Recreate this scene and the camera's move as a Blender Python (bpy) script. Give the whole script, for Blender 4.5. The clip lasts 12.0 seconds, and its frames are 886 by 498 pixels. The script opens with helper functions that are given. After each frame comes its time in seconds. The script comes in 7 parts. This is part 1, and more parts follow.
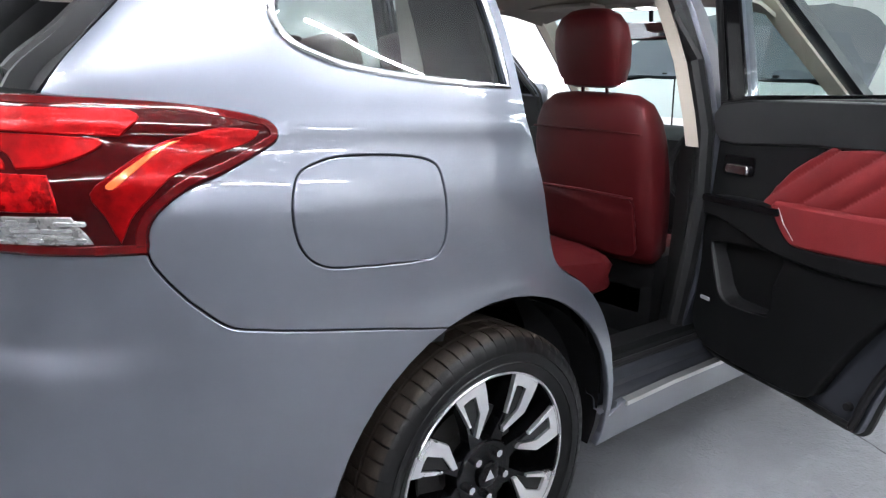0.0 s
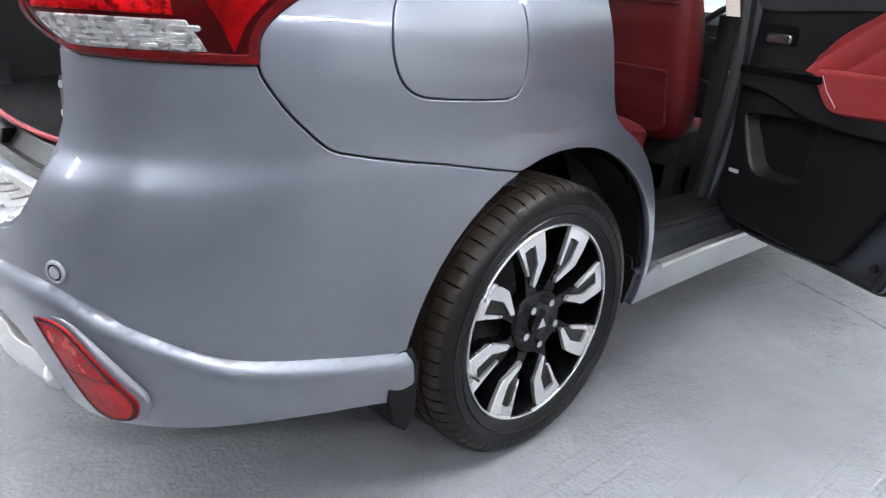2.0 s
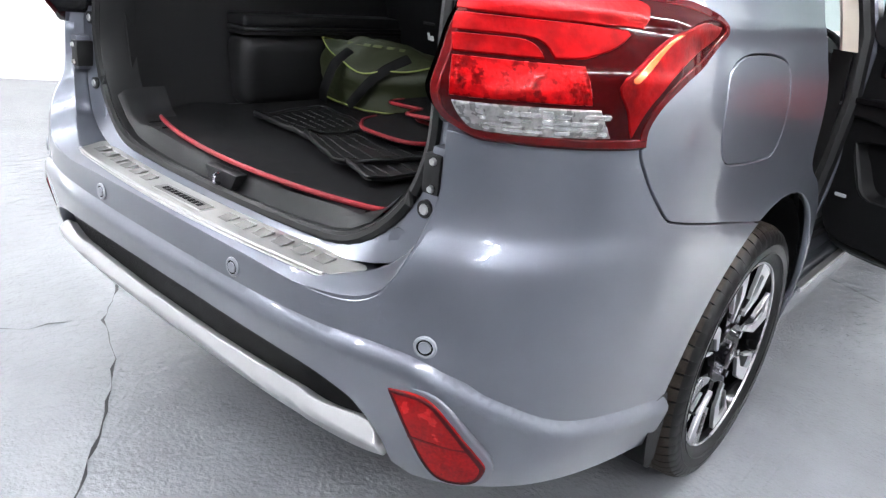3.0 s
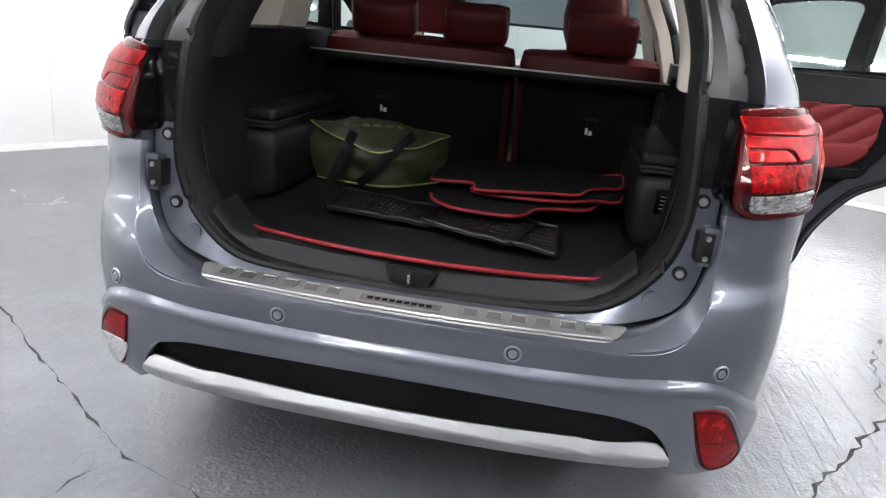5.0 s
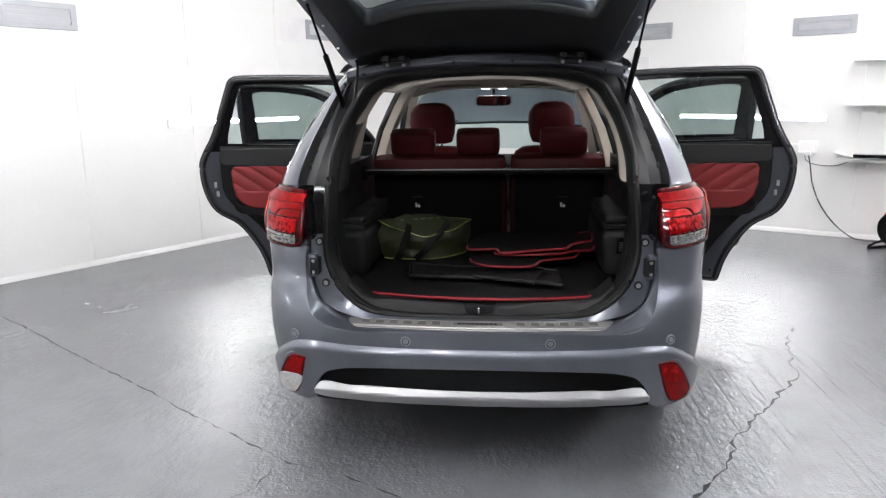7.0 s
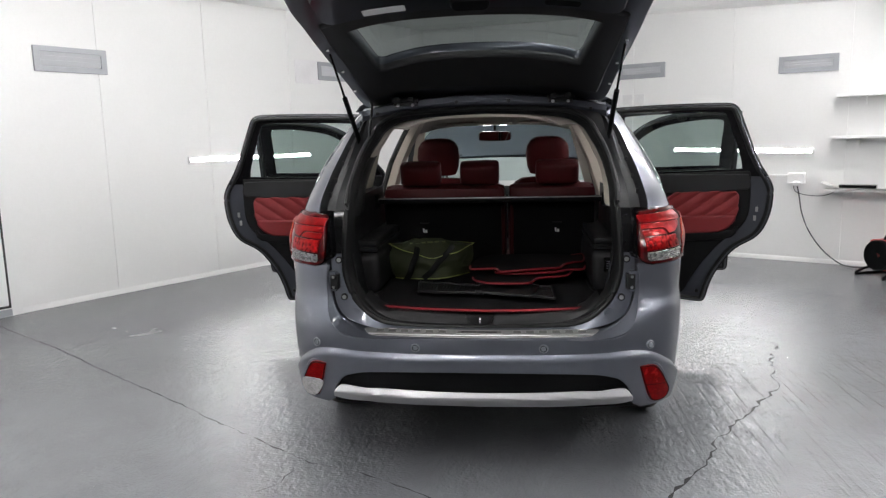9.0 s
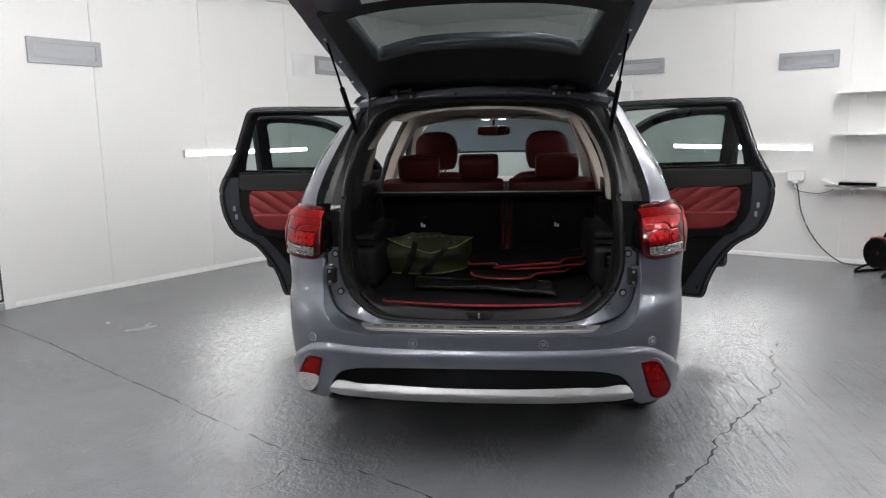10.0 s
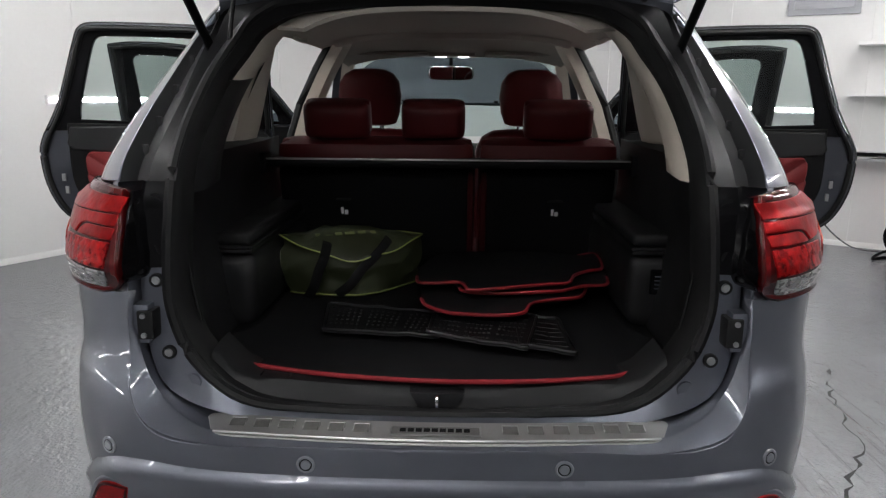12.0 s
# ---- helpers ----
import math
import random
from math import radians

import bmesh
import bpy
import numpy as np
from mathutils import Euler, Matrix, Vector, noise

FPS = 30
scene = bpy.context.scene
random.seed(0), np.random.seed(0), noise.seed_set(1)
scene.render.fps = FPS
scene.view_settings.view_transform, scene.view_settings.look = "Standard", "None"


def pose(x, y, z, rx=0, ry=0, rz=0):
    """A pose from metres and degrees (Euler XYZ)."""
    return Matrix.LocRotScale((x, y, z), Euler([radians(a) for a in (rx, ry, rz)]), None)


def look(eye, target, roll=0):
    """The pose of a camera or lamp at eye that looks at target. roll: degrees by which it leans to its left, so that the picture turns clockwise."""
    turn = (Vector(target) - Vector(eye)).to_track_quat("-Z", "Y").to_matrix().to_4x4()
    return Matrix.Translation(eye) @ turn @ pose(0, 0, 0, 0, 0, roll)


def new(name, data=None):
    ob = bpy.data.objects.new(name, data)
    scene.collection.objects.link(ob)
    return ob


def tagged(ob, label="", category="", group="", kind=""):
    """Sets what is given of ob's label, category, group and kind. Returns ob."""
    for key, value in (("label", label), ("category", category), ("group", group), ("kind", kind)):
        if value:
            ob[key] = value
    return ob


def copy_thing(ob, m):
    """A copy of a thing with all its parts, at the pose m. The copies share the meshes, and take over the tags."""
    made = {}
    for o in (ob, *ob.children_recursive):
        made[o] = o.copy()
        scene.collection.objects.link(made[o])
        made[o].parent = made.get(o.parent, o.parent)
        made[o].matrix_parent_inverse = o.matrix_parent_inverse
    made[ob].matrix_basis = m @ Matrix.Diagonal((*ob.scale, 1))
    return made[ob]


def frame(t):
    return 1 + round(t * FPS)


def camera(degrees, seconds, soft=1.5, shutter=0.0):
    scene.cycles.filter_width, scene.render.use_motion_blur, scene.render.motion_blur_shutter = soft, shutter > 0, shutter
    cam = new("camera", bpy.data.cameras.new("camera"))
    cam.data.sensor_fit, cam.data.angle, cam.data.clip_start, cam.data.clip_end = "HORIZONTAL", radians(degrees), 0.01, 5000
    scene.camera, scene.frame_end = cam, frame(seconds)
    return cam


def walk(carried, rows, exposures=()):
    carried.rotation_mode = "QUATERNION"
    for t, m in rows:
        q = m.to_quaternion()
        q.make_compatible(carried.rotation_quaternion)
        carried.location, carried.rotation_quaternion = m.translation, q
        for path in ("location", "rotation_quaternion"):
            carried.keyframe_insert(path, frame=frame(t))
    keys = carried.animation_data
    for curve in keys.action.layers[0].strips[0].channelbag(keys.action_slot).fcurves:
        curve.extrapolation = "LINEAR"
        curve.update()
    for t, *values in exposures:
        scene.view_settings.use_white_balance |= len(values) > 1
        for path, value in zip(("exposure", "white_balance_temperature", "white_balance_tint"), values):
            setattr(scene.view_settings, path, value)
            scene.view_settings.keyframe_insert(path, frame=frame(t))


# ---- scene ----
cam = camera(63.7, 12.0, soft=1.3)
PATH = [
    (0, (1.8885, -0.2970, 1.2007), (0.4182, 0.9820, 0.7506), 2.66),
    (0.5, (1.8575, -0.3560, 1.1223), (0.4749, 0.9990, 0.6233), 4.2),
    (1, (1.8352, -0.3560, 1.0720), (0.4563, 0.9790, 0.5131), 2.3),
    (1.5, (1.8404, -0.3700, 1.0581), (0.4703, 0.9510, 0.4412), 1.92),
    (2, (1.7922, -0.4810, 1.0665), (0.4461, 0.8290, 0.3789), 4.62),
    (2.5, (1.5879, -0.6890, 1.0978), (0.2867, 0.6640, 0.4079), 5.24),
    (3, (1.3068, -0.9451, 1.1542), (0.1216, 0.4956, 0.4337), 6.28),
    (3.5, (1.0493, -1.1621, 1.1809), (0.1016, 0.4803, 0.5464), 5.76),
    (3.7, (0.9480, -1.2213, 1.1816), (0.0681, 0.4595, 0.5470), 6.06),
    (5.3, (0.2120, -1.7830, 1.2890), (-0.0310, 0.1200, 0.7210), 4.80),
    (5.5, (0.1650, -1.8920, 1.3090), (-0.0690, 0.0230, 0.7810), 4.50),
    (6, (0.1370, -2.1700, 1.3740), (-0.1210, -0.2440, 0.9020), 1.50),
    (6.5, (0.1110, -2.4420, 1.4320), (-0.0850, -0.5000, 0.9950), 0.40),
    (7, (0.1290, -2.7140, 1.4730), (-0.0680, -0.7660, 1.0650), -0.90),
    (9, (0.1680, -3.0680, 1.4680), (-0.0460, -1.1040, 1.1580), -1.30),
    (9.5, (0.1620, -3.0650, 1.4630), (-0.0470, -1.0990, 1.1550), -0.70),
    (10, (0.1550, -3.0190, 1.4460), (-0.0500, -1.0550, 1.1280), -1.00),
    (10.5, (0.1350, -2.8040, 1.4150), (-0.0270, -0.8420, 1.0640), -0.40),
    (11, (0.1320, -2.3890, 1.3890), (0.0010, -0.4240, 1.0410), 1.20),
    (11.5, (0.0830, -1.9880, 1.3600), (0.0010, -0.0210, 1.0110), 1.20),
    (12, (0.0470, -1.5800, 1.3500), (-0.0020, 0.3740, 0.9270), 0.40),
]
EXPOSURES = [(0, 1.52, 6050, 10), (1.0, 1.26, 6050, 10), (2.0, 1.74, 6050, 10), (3.0, 1.74, 6100, 10), (3.7, 1.44, 6150, 10), (5.5, 1.04, 6250, 11), (6.5, 0.84, 6300, 11), (7.2, 0.71, 6350, 11), (9.0, 0.31, 6400, 10), (10.5, 0.15, 6400, 10), (12.0, 0.08, 6400, 10)]
walk(cam, [(t, look(eye, target, roll)) for t, eye, target, roll in PATH], EXPOSURES)

# ---- light ----
world = bpy.data.worlds.new("world")
scene.world = world
world.use_nodes = True
world.node_tree.nodes["Background"].inputs[0].default_value = (0.9, 0.95, 1.0, 1)
world.node_tree.nodes["Background"].inputs[1].default_value = 0.02


# ---- materials ----
def mat(name, base, rough=0.5, metal=0.0, coat=0.0, var=0.1, scale=6.0, fine=120.0, bump=0.0, spec=0.5, rvar=0.08,
        sheen=0.0, glass=0.0, emit=0.0, alpha_tint=None, ior=1.45):
    m = bpy.data.materials.new(name)
    m.use_nodes = True
    nt = m.node_tree
    n, l = nt.nodes, nt.links
    b = n["Principled BSDF"]
    tc = n.new("ShaderNodeTexCoord")
    big = n.new("ShaderNodeTexNoise")
    big.inputs["Scale"].default_value, big.inputs["Detail"].default_value = scale, 5
    small = n.new("ShaderNodeTexNoise")
    small.inputs["Scale"].default_value, small.inputs["Detail"].default_value = fine, 3
    for t in (big, small):
        l.new(tc.outputs["Object"], t.inputs["Vector"])
    mix = n.new("ShaderNodeMath")
    mix.operation = "ADD"
    l.new(big.outputs["Fac"], mix.inputs[0])
    l.new(small.outputs["Fac"], mix.inputs[1])
    ramp = n.new("ShaderNodeMapRange")
    ramp.inputs["From Min"].default_value, ramp.inputs["From Max"].default_value = 0.6, 1.4
    ramp.inputs["To Min"].default_value, ramp.inputs["To Max"].default_value = 1 - var, 1 + var
    l.new(mix.outputs[0], ramp.inputs["Value"])
    sc = n.new("ShaderNodeVectorMath")
    sc.operation = "SCALE"
    sc.inputs[0].default_value = base
    l.new(ramp.outputs[0], sc.inputs["Scale"])
    l.new(sc.outputs[0], b.inputs["Base Color"])
    rr = n.new("ShaderNodeMapRange")
    rr.inputs["From Min"].default_value, rr.inputs["From Max"].default_value = 0.3, 0.7
    rr.inputs["To Min"].default_value, rr.inputs["To Max"].default_value = max(0.0, rough * (1 - rvar)), min(1.0, rough * (1 + rvar))
    l.new(big.outputs["Fac"], rr.inputs["Value"])
    l.new(rr.outputs[0], b.inputs["Roughness"])
    b.inputs["Metallic"].default_value = metal
    b.inputs["Specular IOR Level"].default_value = spec
    b.inputs["Coat Weight"].default_value = coat
    b.inputs["Coat Roughness"].default_value = 0.02
    b.inputs["IOR"].default_value = ior
    b.inputs["Sheen Weight"].default_value = sheen
    b.inputs["Transmission Weight"].default_value = glass
    if emit:
        b.inputs["Emission Color"].default_value = (*base, 1)
        b.inputs["Emission Strength"].default_value = emit
    if bump:
        bp = n.new("ShaderNodeBump")
        bp.inputs["Strength"].default_value, bp.inputs["Distance"].default_value = bump, 0.002
        l.new(small.outputs["Fac"], bp.inputs["Height"])
        l.new(bp.outputs["Normal"], b.inputs["Normal"])
    return m


def glass_mat(name, tint, rough=0.0, gloss=0.06):
    """A thin pane: it lets light straight through, tinted, with a clear reflection."""
    m = bpy.data.materials.new(name)
    m.use_nodes = True
    n, l = m.node_tree.nodes, m.node_tree.links
    n.remove(n["Principled BSDF"])
    tr, gl, mx, lw, pw, ad = (n.new("ShaderNode" + k) for k in ("BsdfTransparent", "BsdfGlossy", "MixShader", "LayerWeight", "Math", "Math"))
    tr.inputs[0].default_value = (*tint, 1)
    gl.inputs["Roughness"].default_value = rough
    pw.operation, ad.operation = "POWER", "MULTIPLY_ADD"
    l.new(lw.outputs["Facing"], pw.inputs[0])
    pw.inputs[1].default_value = 4.0
    l.new(pw.outputs[0], ad.inputs[0])
    ad.inputs[1].default_value, ad.inputs[2].default_value = 0.7, gloss
    l.new(ad.outputs[0], mx.inputs[0])
    l.new(tr.outputs[0], mx.inputs[1])
    l.new(gl.outputs[0], mx.inputs[2])
    l.new(mx.outputs[0], n["Material Output"].inputs[0])
    return m


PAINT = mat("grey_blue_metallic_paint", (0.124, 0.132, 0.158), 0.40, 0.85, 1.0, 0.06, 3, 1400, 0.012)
# body paint at half tone for inner faces: their shade is in the colour
PAINT_SHADE = mat("grey_blue_paint_in_shade", (0.064, 0.068, 0.082), 0.34, 0.8, 0.9, 0.05, 4, 900, 0.02)
BLACK = mat("black_textured_plastic", (0.0040, 0.0040, 0.0043), 0.5, 0, 0, 0.2, 8, 700, 0.25, 0.10)
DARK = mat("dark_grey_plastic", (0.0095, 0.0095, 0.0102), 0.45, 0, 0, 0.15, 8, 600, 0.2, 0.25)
GLOSSBLACK = mat("gloss_black", (0.0030, 0.0030, 0.0034), 0.10, 0, 0.10, 0.1, spec=0.2)
RUBBER = mat("black_rubber", (0.006, 0.006, 0.0063), 0.5, 0, 0, 0.2, 12, 300, 0.1, 0.25)
TYRE = mat("tyre_rubber", (0.0032, 0.0032, 0.0033), 0.36, 0, 0, 0.3, 14, 250, 0.12, 0.20)
WHEELBLACK = mat("gloss_black_wheel_paint", (0.0020, 0.0020, 0.0022), 0.12, 0, 0, 0.1, spec=0.14)
TREAD = mat("dusty_tyre_tread", (0.0215, 0.0165, 0.0130), 0.60, 0, 0, 0.45, 20, 250, 0.3, 0.15)
MATRUBBER = mat("black_mat_rubber", (0.0046, 0.0046, 0.0049), 0.42, 0, 0, 0.3, 20, 260, 0.3, 0.24)
GATETRIM = mat("grained_grey_black_plastic", (0.021, 0.021, 0.022), 0.42, 0, 0, 0.15, 8, 600, 0.25, 0.40)
BAYTRIM = mat("grained_black_bay_plastic", (0.0085, 0.0085, 0.0090), 0.45, 0, 0, 0.18, 8, 600, 0.25, 0.22)
CARPET = mat("black_carpet", (0.0040, 0.0040, 0.0044), 0.95, 0, 0, 0.35, 30, 900, 0.8, 0.1)
CHROME = mat("chrome", (0.75, 0.75, 0.76), 0.09, 1.0, 0, 0.03)
STEEL = mat("brushed_steel", (0.42, 0.42, 0.415), 0.33, 0.9, 0, 0.06, 20, 400, 0.05)
# plate steel again, darkened: the pressed windows' shade is in the colour
PLATE_DARK = mat("shaded_plate_steel", (0.19, 0.187, 0.180), 0.42, 0.7, 0, 0.25, 40, 380, 0.08)
PLATE = mat("brushed_steel_plate", (0.345, 0.342, 0.332), 0.38, 0.75, 0, 0.08, 14, 380, 0.08)
SILVER = mat("silver_painted_plastic", (0.368, 0.368, 0.372), 0.36, 0.7, 0.3, 0.03)
ALLOY = mat("machined_alloy", (0.60, 0.60, 0.61), 0.28, 0.9, 0.3, 0.04)
LEATHER = mat("dark_red_leather", (0.049, 0.0042, 0.0053), 0.45, 0, 0, 0.18, 10, 420, 0.45, 0.2)
STRIPE = mat("deep_red_webbing", (0.030, 0.0022, 0.0030), 0.7, 0, 0, 0.2, 20, 420, 0.4, 0.15)
RED_SUEDE = mat("red_leather_door_trim", (0.120, 0.0095, 0.0110), 0.5, 0, 0, 0.18, 10, 420, 0.45, 0.3)
RED_PIPE = mat("red_piping", (0.15, 0.006, 0.010), 0.5, 0, 0, 0.15, 60, 300, 0.4, 0.3)
BEIGE = mat("beige_headliner", (0.42, 0.385, 0.335), 0.9, 0, 0, 0.06, 10, 600, 0.2)
BEIGE_PLASTIC = mat("beige_pillar_plastic", (0.50, 0.45, 0.38), 0.6, 0, 0, 0.05, 6, 600, 0.1)
GREEN = mat("olive_green_nylon", (0.0185, 0.022, 0.0092), 0.5, 0, 0, 0.35, 14, 500, 0.5, 0.4)
GREENPRINT = mat("pale_green_print", (0.105, 0.122, 0.050), 0.55, 0, 0, 0.3, 40, 200)
GREENPIPE = mat("yellow_green_piping", (0.24, 0.28, 0.07), 0.5, 0, 0, 0.1)
LENS_RED = mat("red_lamp_reflector", (0.185, 0.0010, 0.0018), 0.30, 0.45, 0.05, 0.6, 11, 40, 0.9, 0.08)
LENS_DEEP = mat("smoked_red_lamp_lens", (0.026, 0.0006, 0.0009), 0.06, 0, 0.10, 0.3, 18, 60, spec=0.10)
LENS_RIM = mat("deep_red_lamp_edge", (0.055, 0.0008, 0.0013), 0.08, 0, 0.20, 0.3, 18, 60, spec=0.15)
LENS_BRIGHT = mat("faceted_red_reflector", (0.195, 0.0010, 0.0018), 0.28, 0.45, 0.05, 0.9, 55, 70, 1.0, 0.08)
LENS_CLEAR = mat("clear_faceted_lamp_lens", (0.42, 0.41, 0.41), 0.2, 0.8, 0.7, 0.5, 60, 110, 1.0)
LENS_GREY = mat("shaded_lamp_reflector", (0.21, 0.204, 0.200), 0.28, 0.5, 0.5, 0.5, 60, 110, 0.9)
LENS_GUIDE = mat("orange_red_light_guide", (0.55, 0.10, 0.02), 0.15, 0.1, 0.4, 0.3)
LENS_REFLECTOR = mat("bright_red_reflector", (0.225, 0.0011, 0.0018), 0.26, 0.40, 0.06, 0.45, 30, 160, 0.6, 0.10)
LENS_WHITE = mat("clear_white_lens", (0.50, 0.49, 0.485), 0.2, 0.3, 0.6, 0.35, 30, 120, 0.4)
DARKSTEEL = mat("dark_steel", (0.030, 0.029, 0.028), 0.4, 0.5, 0, 0.2, 20, 200)
GREYMETAL = mat("grey_painted_metal", (0.33, 0.34, 0.36), 0.45, 0.2, 0, 0.05)
SEAM = mat("dark_panel_gap", (0.005, 0.005, 0.0055), 0.8, spec=0.1)
SENSOR = mat("sensor_grey", (0.19, 0.20, 0.225), 0.35, 0.4, 0.6, 0.03)
GLASS = glass_mat("car_glass", (0.56, 0.63, 0.61))
PRIVACY = glass_mat("dark_privacy_glass", (0.30, 0.33, 0.33))
SCREEN = glass_mat("windscreen_glass", (0.66, 0.78, 0.77))
WHITE = mat("white_plastic", (0.80, 0.80, 0.79), 0.4, 0, 0, 0.04)
LAMP = mat("lit_wall_tube", (1.0, 0.98, 0.96), 0.4, emit=130.0)
# unseen ceiling tubes; strength differs by row to balance the light
TUBE = mat("lit_ceiling_tube", (1.0, 0.98, 0.97), 0.4, emit=100.0)
TUBE_MID = mat("lit_ceiling_tube_mid", (1.0, 0.98, 0.97), 0.4, emit=138.0)
TUBE_WALL = mat("lit_ceiling_tube_by_wall", (1.0, 0.98, 0.97), 0.4, emit=152.0)
MAPLAMP = mat("lit_map_lamp", (0.9, 0.95, 1.0), 0.4, emit=6.0)


# ---- mesh helpers ----
def part(name, bm, material, parent=None, label="", smooth=True, normals=None):
    """One mesh object from a bmesh, under a thing or a part, its points given in world metres."""
    me = bpy.data.meshes.new(name)
    if normals is None:
        bmesh.ops.recalc_face_normals(bm, faces=bm.faces)
    bm.to_mesh(me)
    bm.free()
    for m in material if isinstance(material, (list, tuple)) else [material]:
        me.materials.append(m)
    for p in me.polygons:
        p.use_smooth = smooth
    if smooth and normals is None:
        me.set_sharp_from_angle(angle=radians(38))
    ob = new(name, me)
    if parent is not None:
        ob.parent = parent
        ob.matrix_parent_inverse = parent.matrix_basis.inverted()
    if label:
        ob["label"] = label
    return ob


def thing(name, at, label, category, group="", kind=""):
    ob = new(name)
    ob.empty_display_size = 0.1
    ob.matrix_basis = Matrix.Translation(at)
    return tagged(ob, label, category, group, kind)


def box(bm, x0, y0, z0, x1, y1, z1, bevel=0.0, m=None, seg=2):
    r = bmesh.ops.create_cube(bm, size=1)
    t = Matrix.Translation(((x0 + x1) / 2, (y0 + y1) / 2, (z0 + z1) / 2)) @ Matrix.Diagonal((abs(x1 - x0), abs(y1 - y0), abs(z1 - z0), 1))
    bmesh.ops.transform(bm, matrix=t, verts=r["verts"])
    vs = r["verts"]
    if bevel:
        es = list({e for v in vs for e in v.link_edges})
        out = bmesh.ops.bevel(bm, geom=es, offset=bevel, segments=seg, affect="EDGES", profile=0.6)
        vs = list({v for f in out["faces"] for v in f.verts} | {v for v in vs if v.is_valid})
    if m is not None:
        bmesh.ops.transform(bm, matrix=m, verts=vs)
    return vs


def boxed(*a, **k):
    bm = bmesh.new()
    box(bm, *a, **k)
    return bm


def spline(pts, n=6, closed=False):
    """A smooth run through the points; a point given twice in a row keeps its corner."""
    P = [Vector(p) for p in pts]
    out, N = [], len(P)
    for i in range(N if closed else N - 1):
        a, b = P[i], P[(i + 1) % N]
        if (a - b).length < 1e-9:
            continue
        p0 = P[i - 1] if closed or i > 0 else a
        p3 = P[(i + 2) % N] if closed or i + 2 < N else b
        for k in range(n):
            t = k / n
            d0 = (b - p0) * 0.5 if (p0 - a).length > 1e-9 else (b - a)
            d1 = (p3 - a) * 0.5 if (p3 - b).length > 1e-9 else (b - a)
            s = (b - a).length
            d0 = d0 * min(1, 1.4 * s / max(d0.length, 1e-9))
            d1 = d1 * min(1, 1.4 * s / max(d1.length, 1e-9))
            out.append((2 * t**3 - 3 * t * t + 1) * a + (t**3 - 2 * t * t + t) * d0 + (-2 * t**3 + 3 * t * t) * b + (t**3 - t * t) * d1)
    if not closed:
        out.append(P[-1].copy())
    return out


def tube(bm, pts, r, sides=8, closed=False, flat=1.0, up=None):
    """A round or flattened rod along the points."""
    P = [Vector(p) for p in pts]
    rings = []
    N = len(P)
    for i, p in enumerate(P):
        a = P[i - 1] if i or closed else p
        b = P[(i + 1) % N] if i + 1 < N or closed else p
        d = (b - a).normalized()
        u = Vector(up) if up else (Vector((0, 0, 1)) if abs(d.z) < 0.9 else Vector((0, 1, 0)))
        s = d.cross(u).normalized()
        w = s.cross(d).normalized()
        rings.append([bm.verts.new(p + r * (math.cos(q) * s + flat * math.sin(q) * w)) for q in [2 * math.pi * k / sides for k in range(sides)]])
    for i in range(N if closed else N - 1):
        A, B = rings[i], rings[(i + 1) % N]
        for k in range(sides):
            bm.faces.new((A[k], A[(k + 1) % sides], B[(k + 1) % sides], B[k]))
    if not closed:
        bm.faces.new(rings[0][::-1])
        bm.faces.new(rings[-1])


def tubed(*a, **k):
    bm = bmesh.new()
    tube(bm, *a, **k)
    return bm


def loft(rows, bm=None, closed=False, cap=False):
    """Skin between rows of equally many points."""
    bm = bm or bmesh.new()
    V = [[bm.verts.new(p) for p in r] for r in rows]
    n = len(V[0])
    for A, B in zip(V, V[1:]):
        for k in range(n if closed else n - 1):
            q = (A[k], A[(k + 1) % n], B[(k + 1) % n], B[k])
            bm.faces.new(q)
    if cap:
        bm.faces.new(V[0][::-1])
        bm.faces.new(V[-1])
    return bm


def thicken(bm, d):
    bmesh.ops.recalc_face_normals(bm, faces=bm.faces)
    bmesh.ops.solidify(bm, geom=bm.faces[:], thickness=d)
    return bm


def mirror(bm):
    bmesh.ops.scale(bm, vec=(-1, 1, 1), verts=bm.verts)
    bmesh.ops.reverse_faces(bm, faces=bm.faces)
    return bm


def pillow(w, h, d, r, puff=0.3, nx=14, nz=12, power=4.0):
    """A soft cushion: w wide (x), h high (z), d deep (y), centred, with rounded outline."""
    bm = bmesh.new()
    rows = []
    for side in (1, -1):
        grid = []
        for j in range(nz + 1):
            row = []
            for i in range(nx + 1):
                a, b = 2 * i / nx - 1, 2 * j / nz - 1
                a, b = math.sin(a * math.pi / 2), math.sin(b * math.pi / 2)
                k = max(0.0, 1 - abs(a) ** power) ** (1 / power), max(0.0, 1 - abs(b) ** power) ** (1 / power)
                x = a * (1 - r * (1 - k[1]))
                z = b * (1 - r * (1 - k[0]))
                e = (max(0.0, 1 - abs(a) ** power) * max(0.0, 1 - abs(b) ** power)) ** 0.28
                y = side * d / 2 * e * (1 - puff + puff * (1 - a * a) * (1 - b * b))
                row.append(bm.verts.new((x * w / 2, y, z * h / 2)))
            grid.append(row)
        for A, B in zip(grid, grid[1:]):
            for k in range(nx):
                bm.faces.new((A[k], A[k + 1], B[k + 1], B[k]) if side < 0 else (A[k], B[k], B[k + 1], A[k + 1]))
    bmesh.ops.remove_doubles(bm, verts=bm.verts, dist=1e-4)
    return bm


def moved(bm, m):
    bmesh.ops.transform(bm, matrix=m, verts=bm.verts)
    return bm


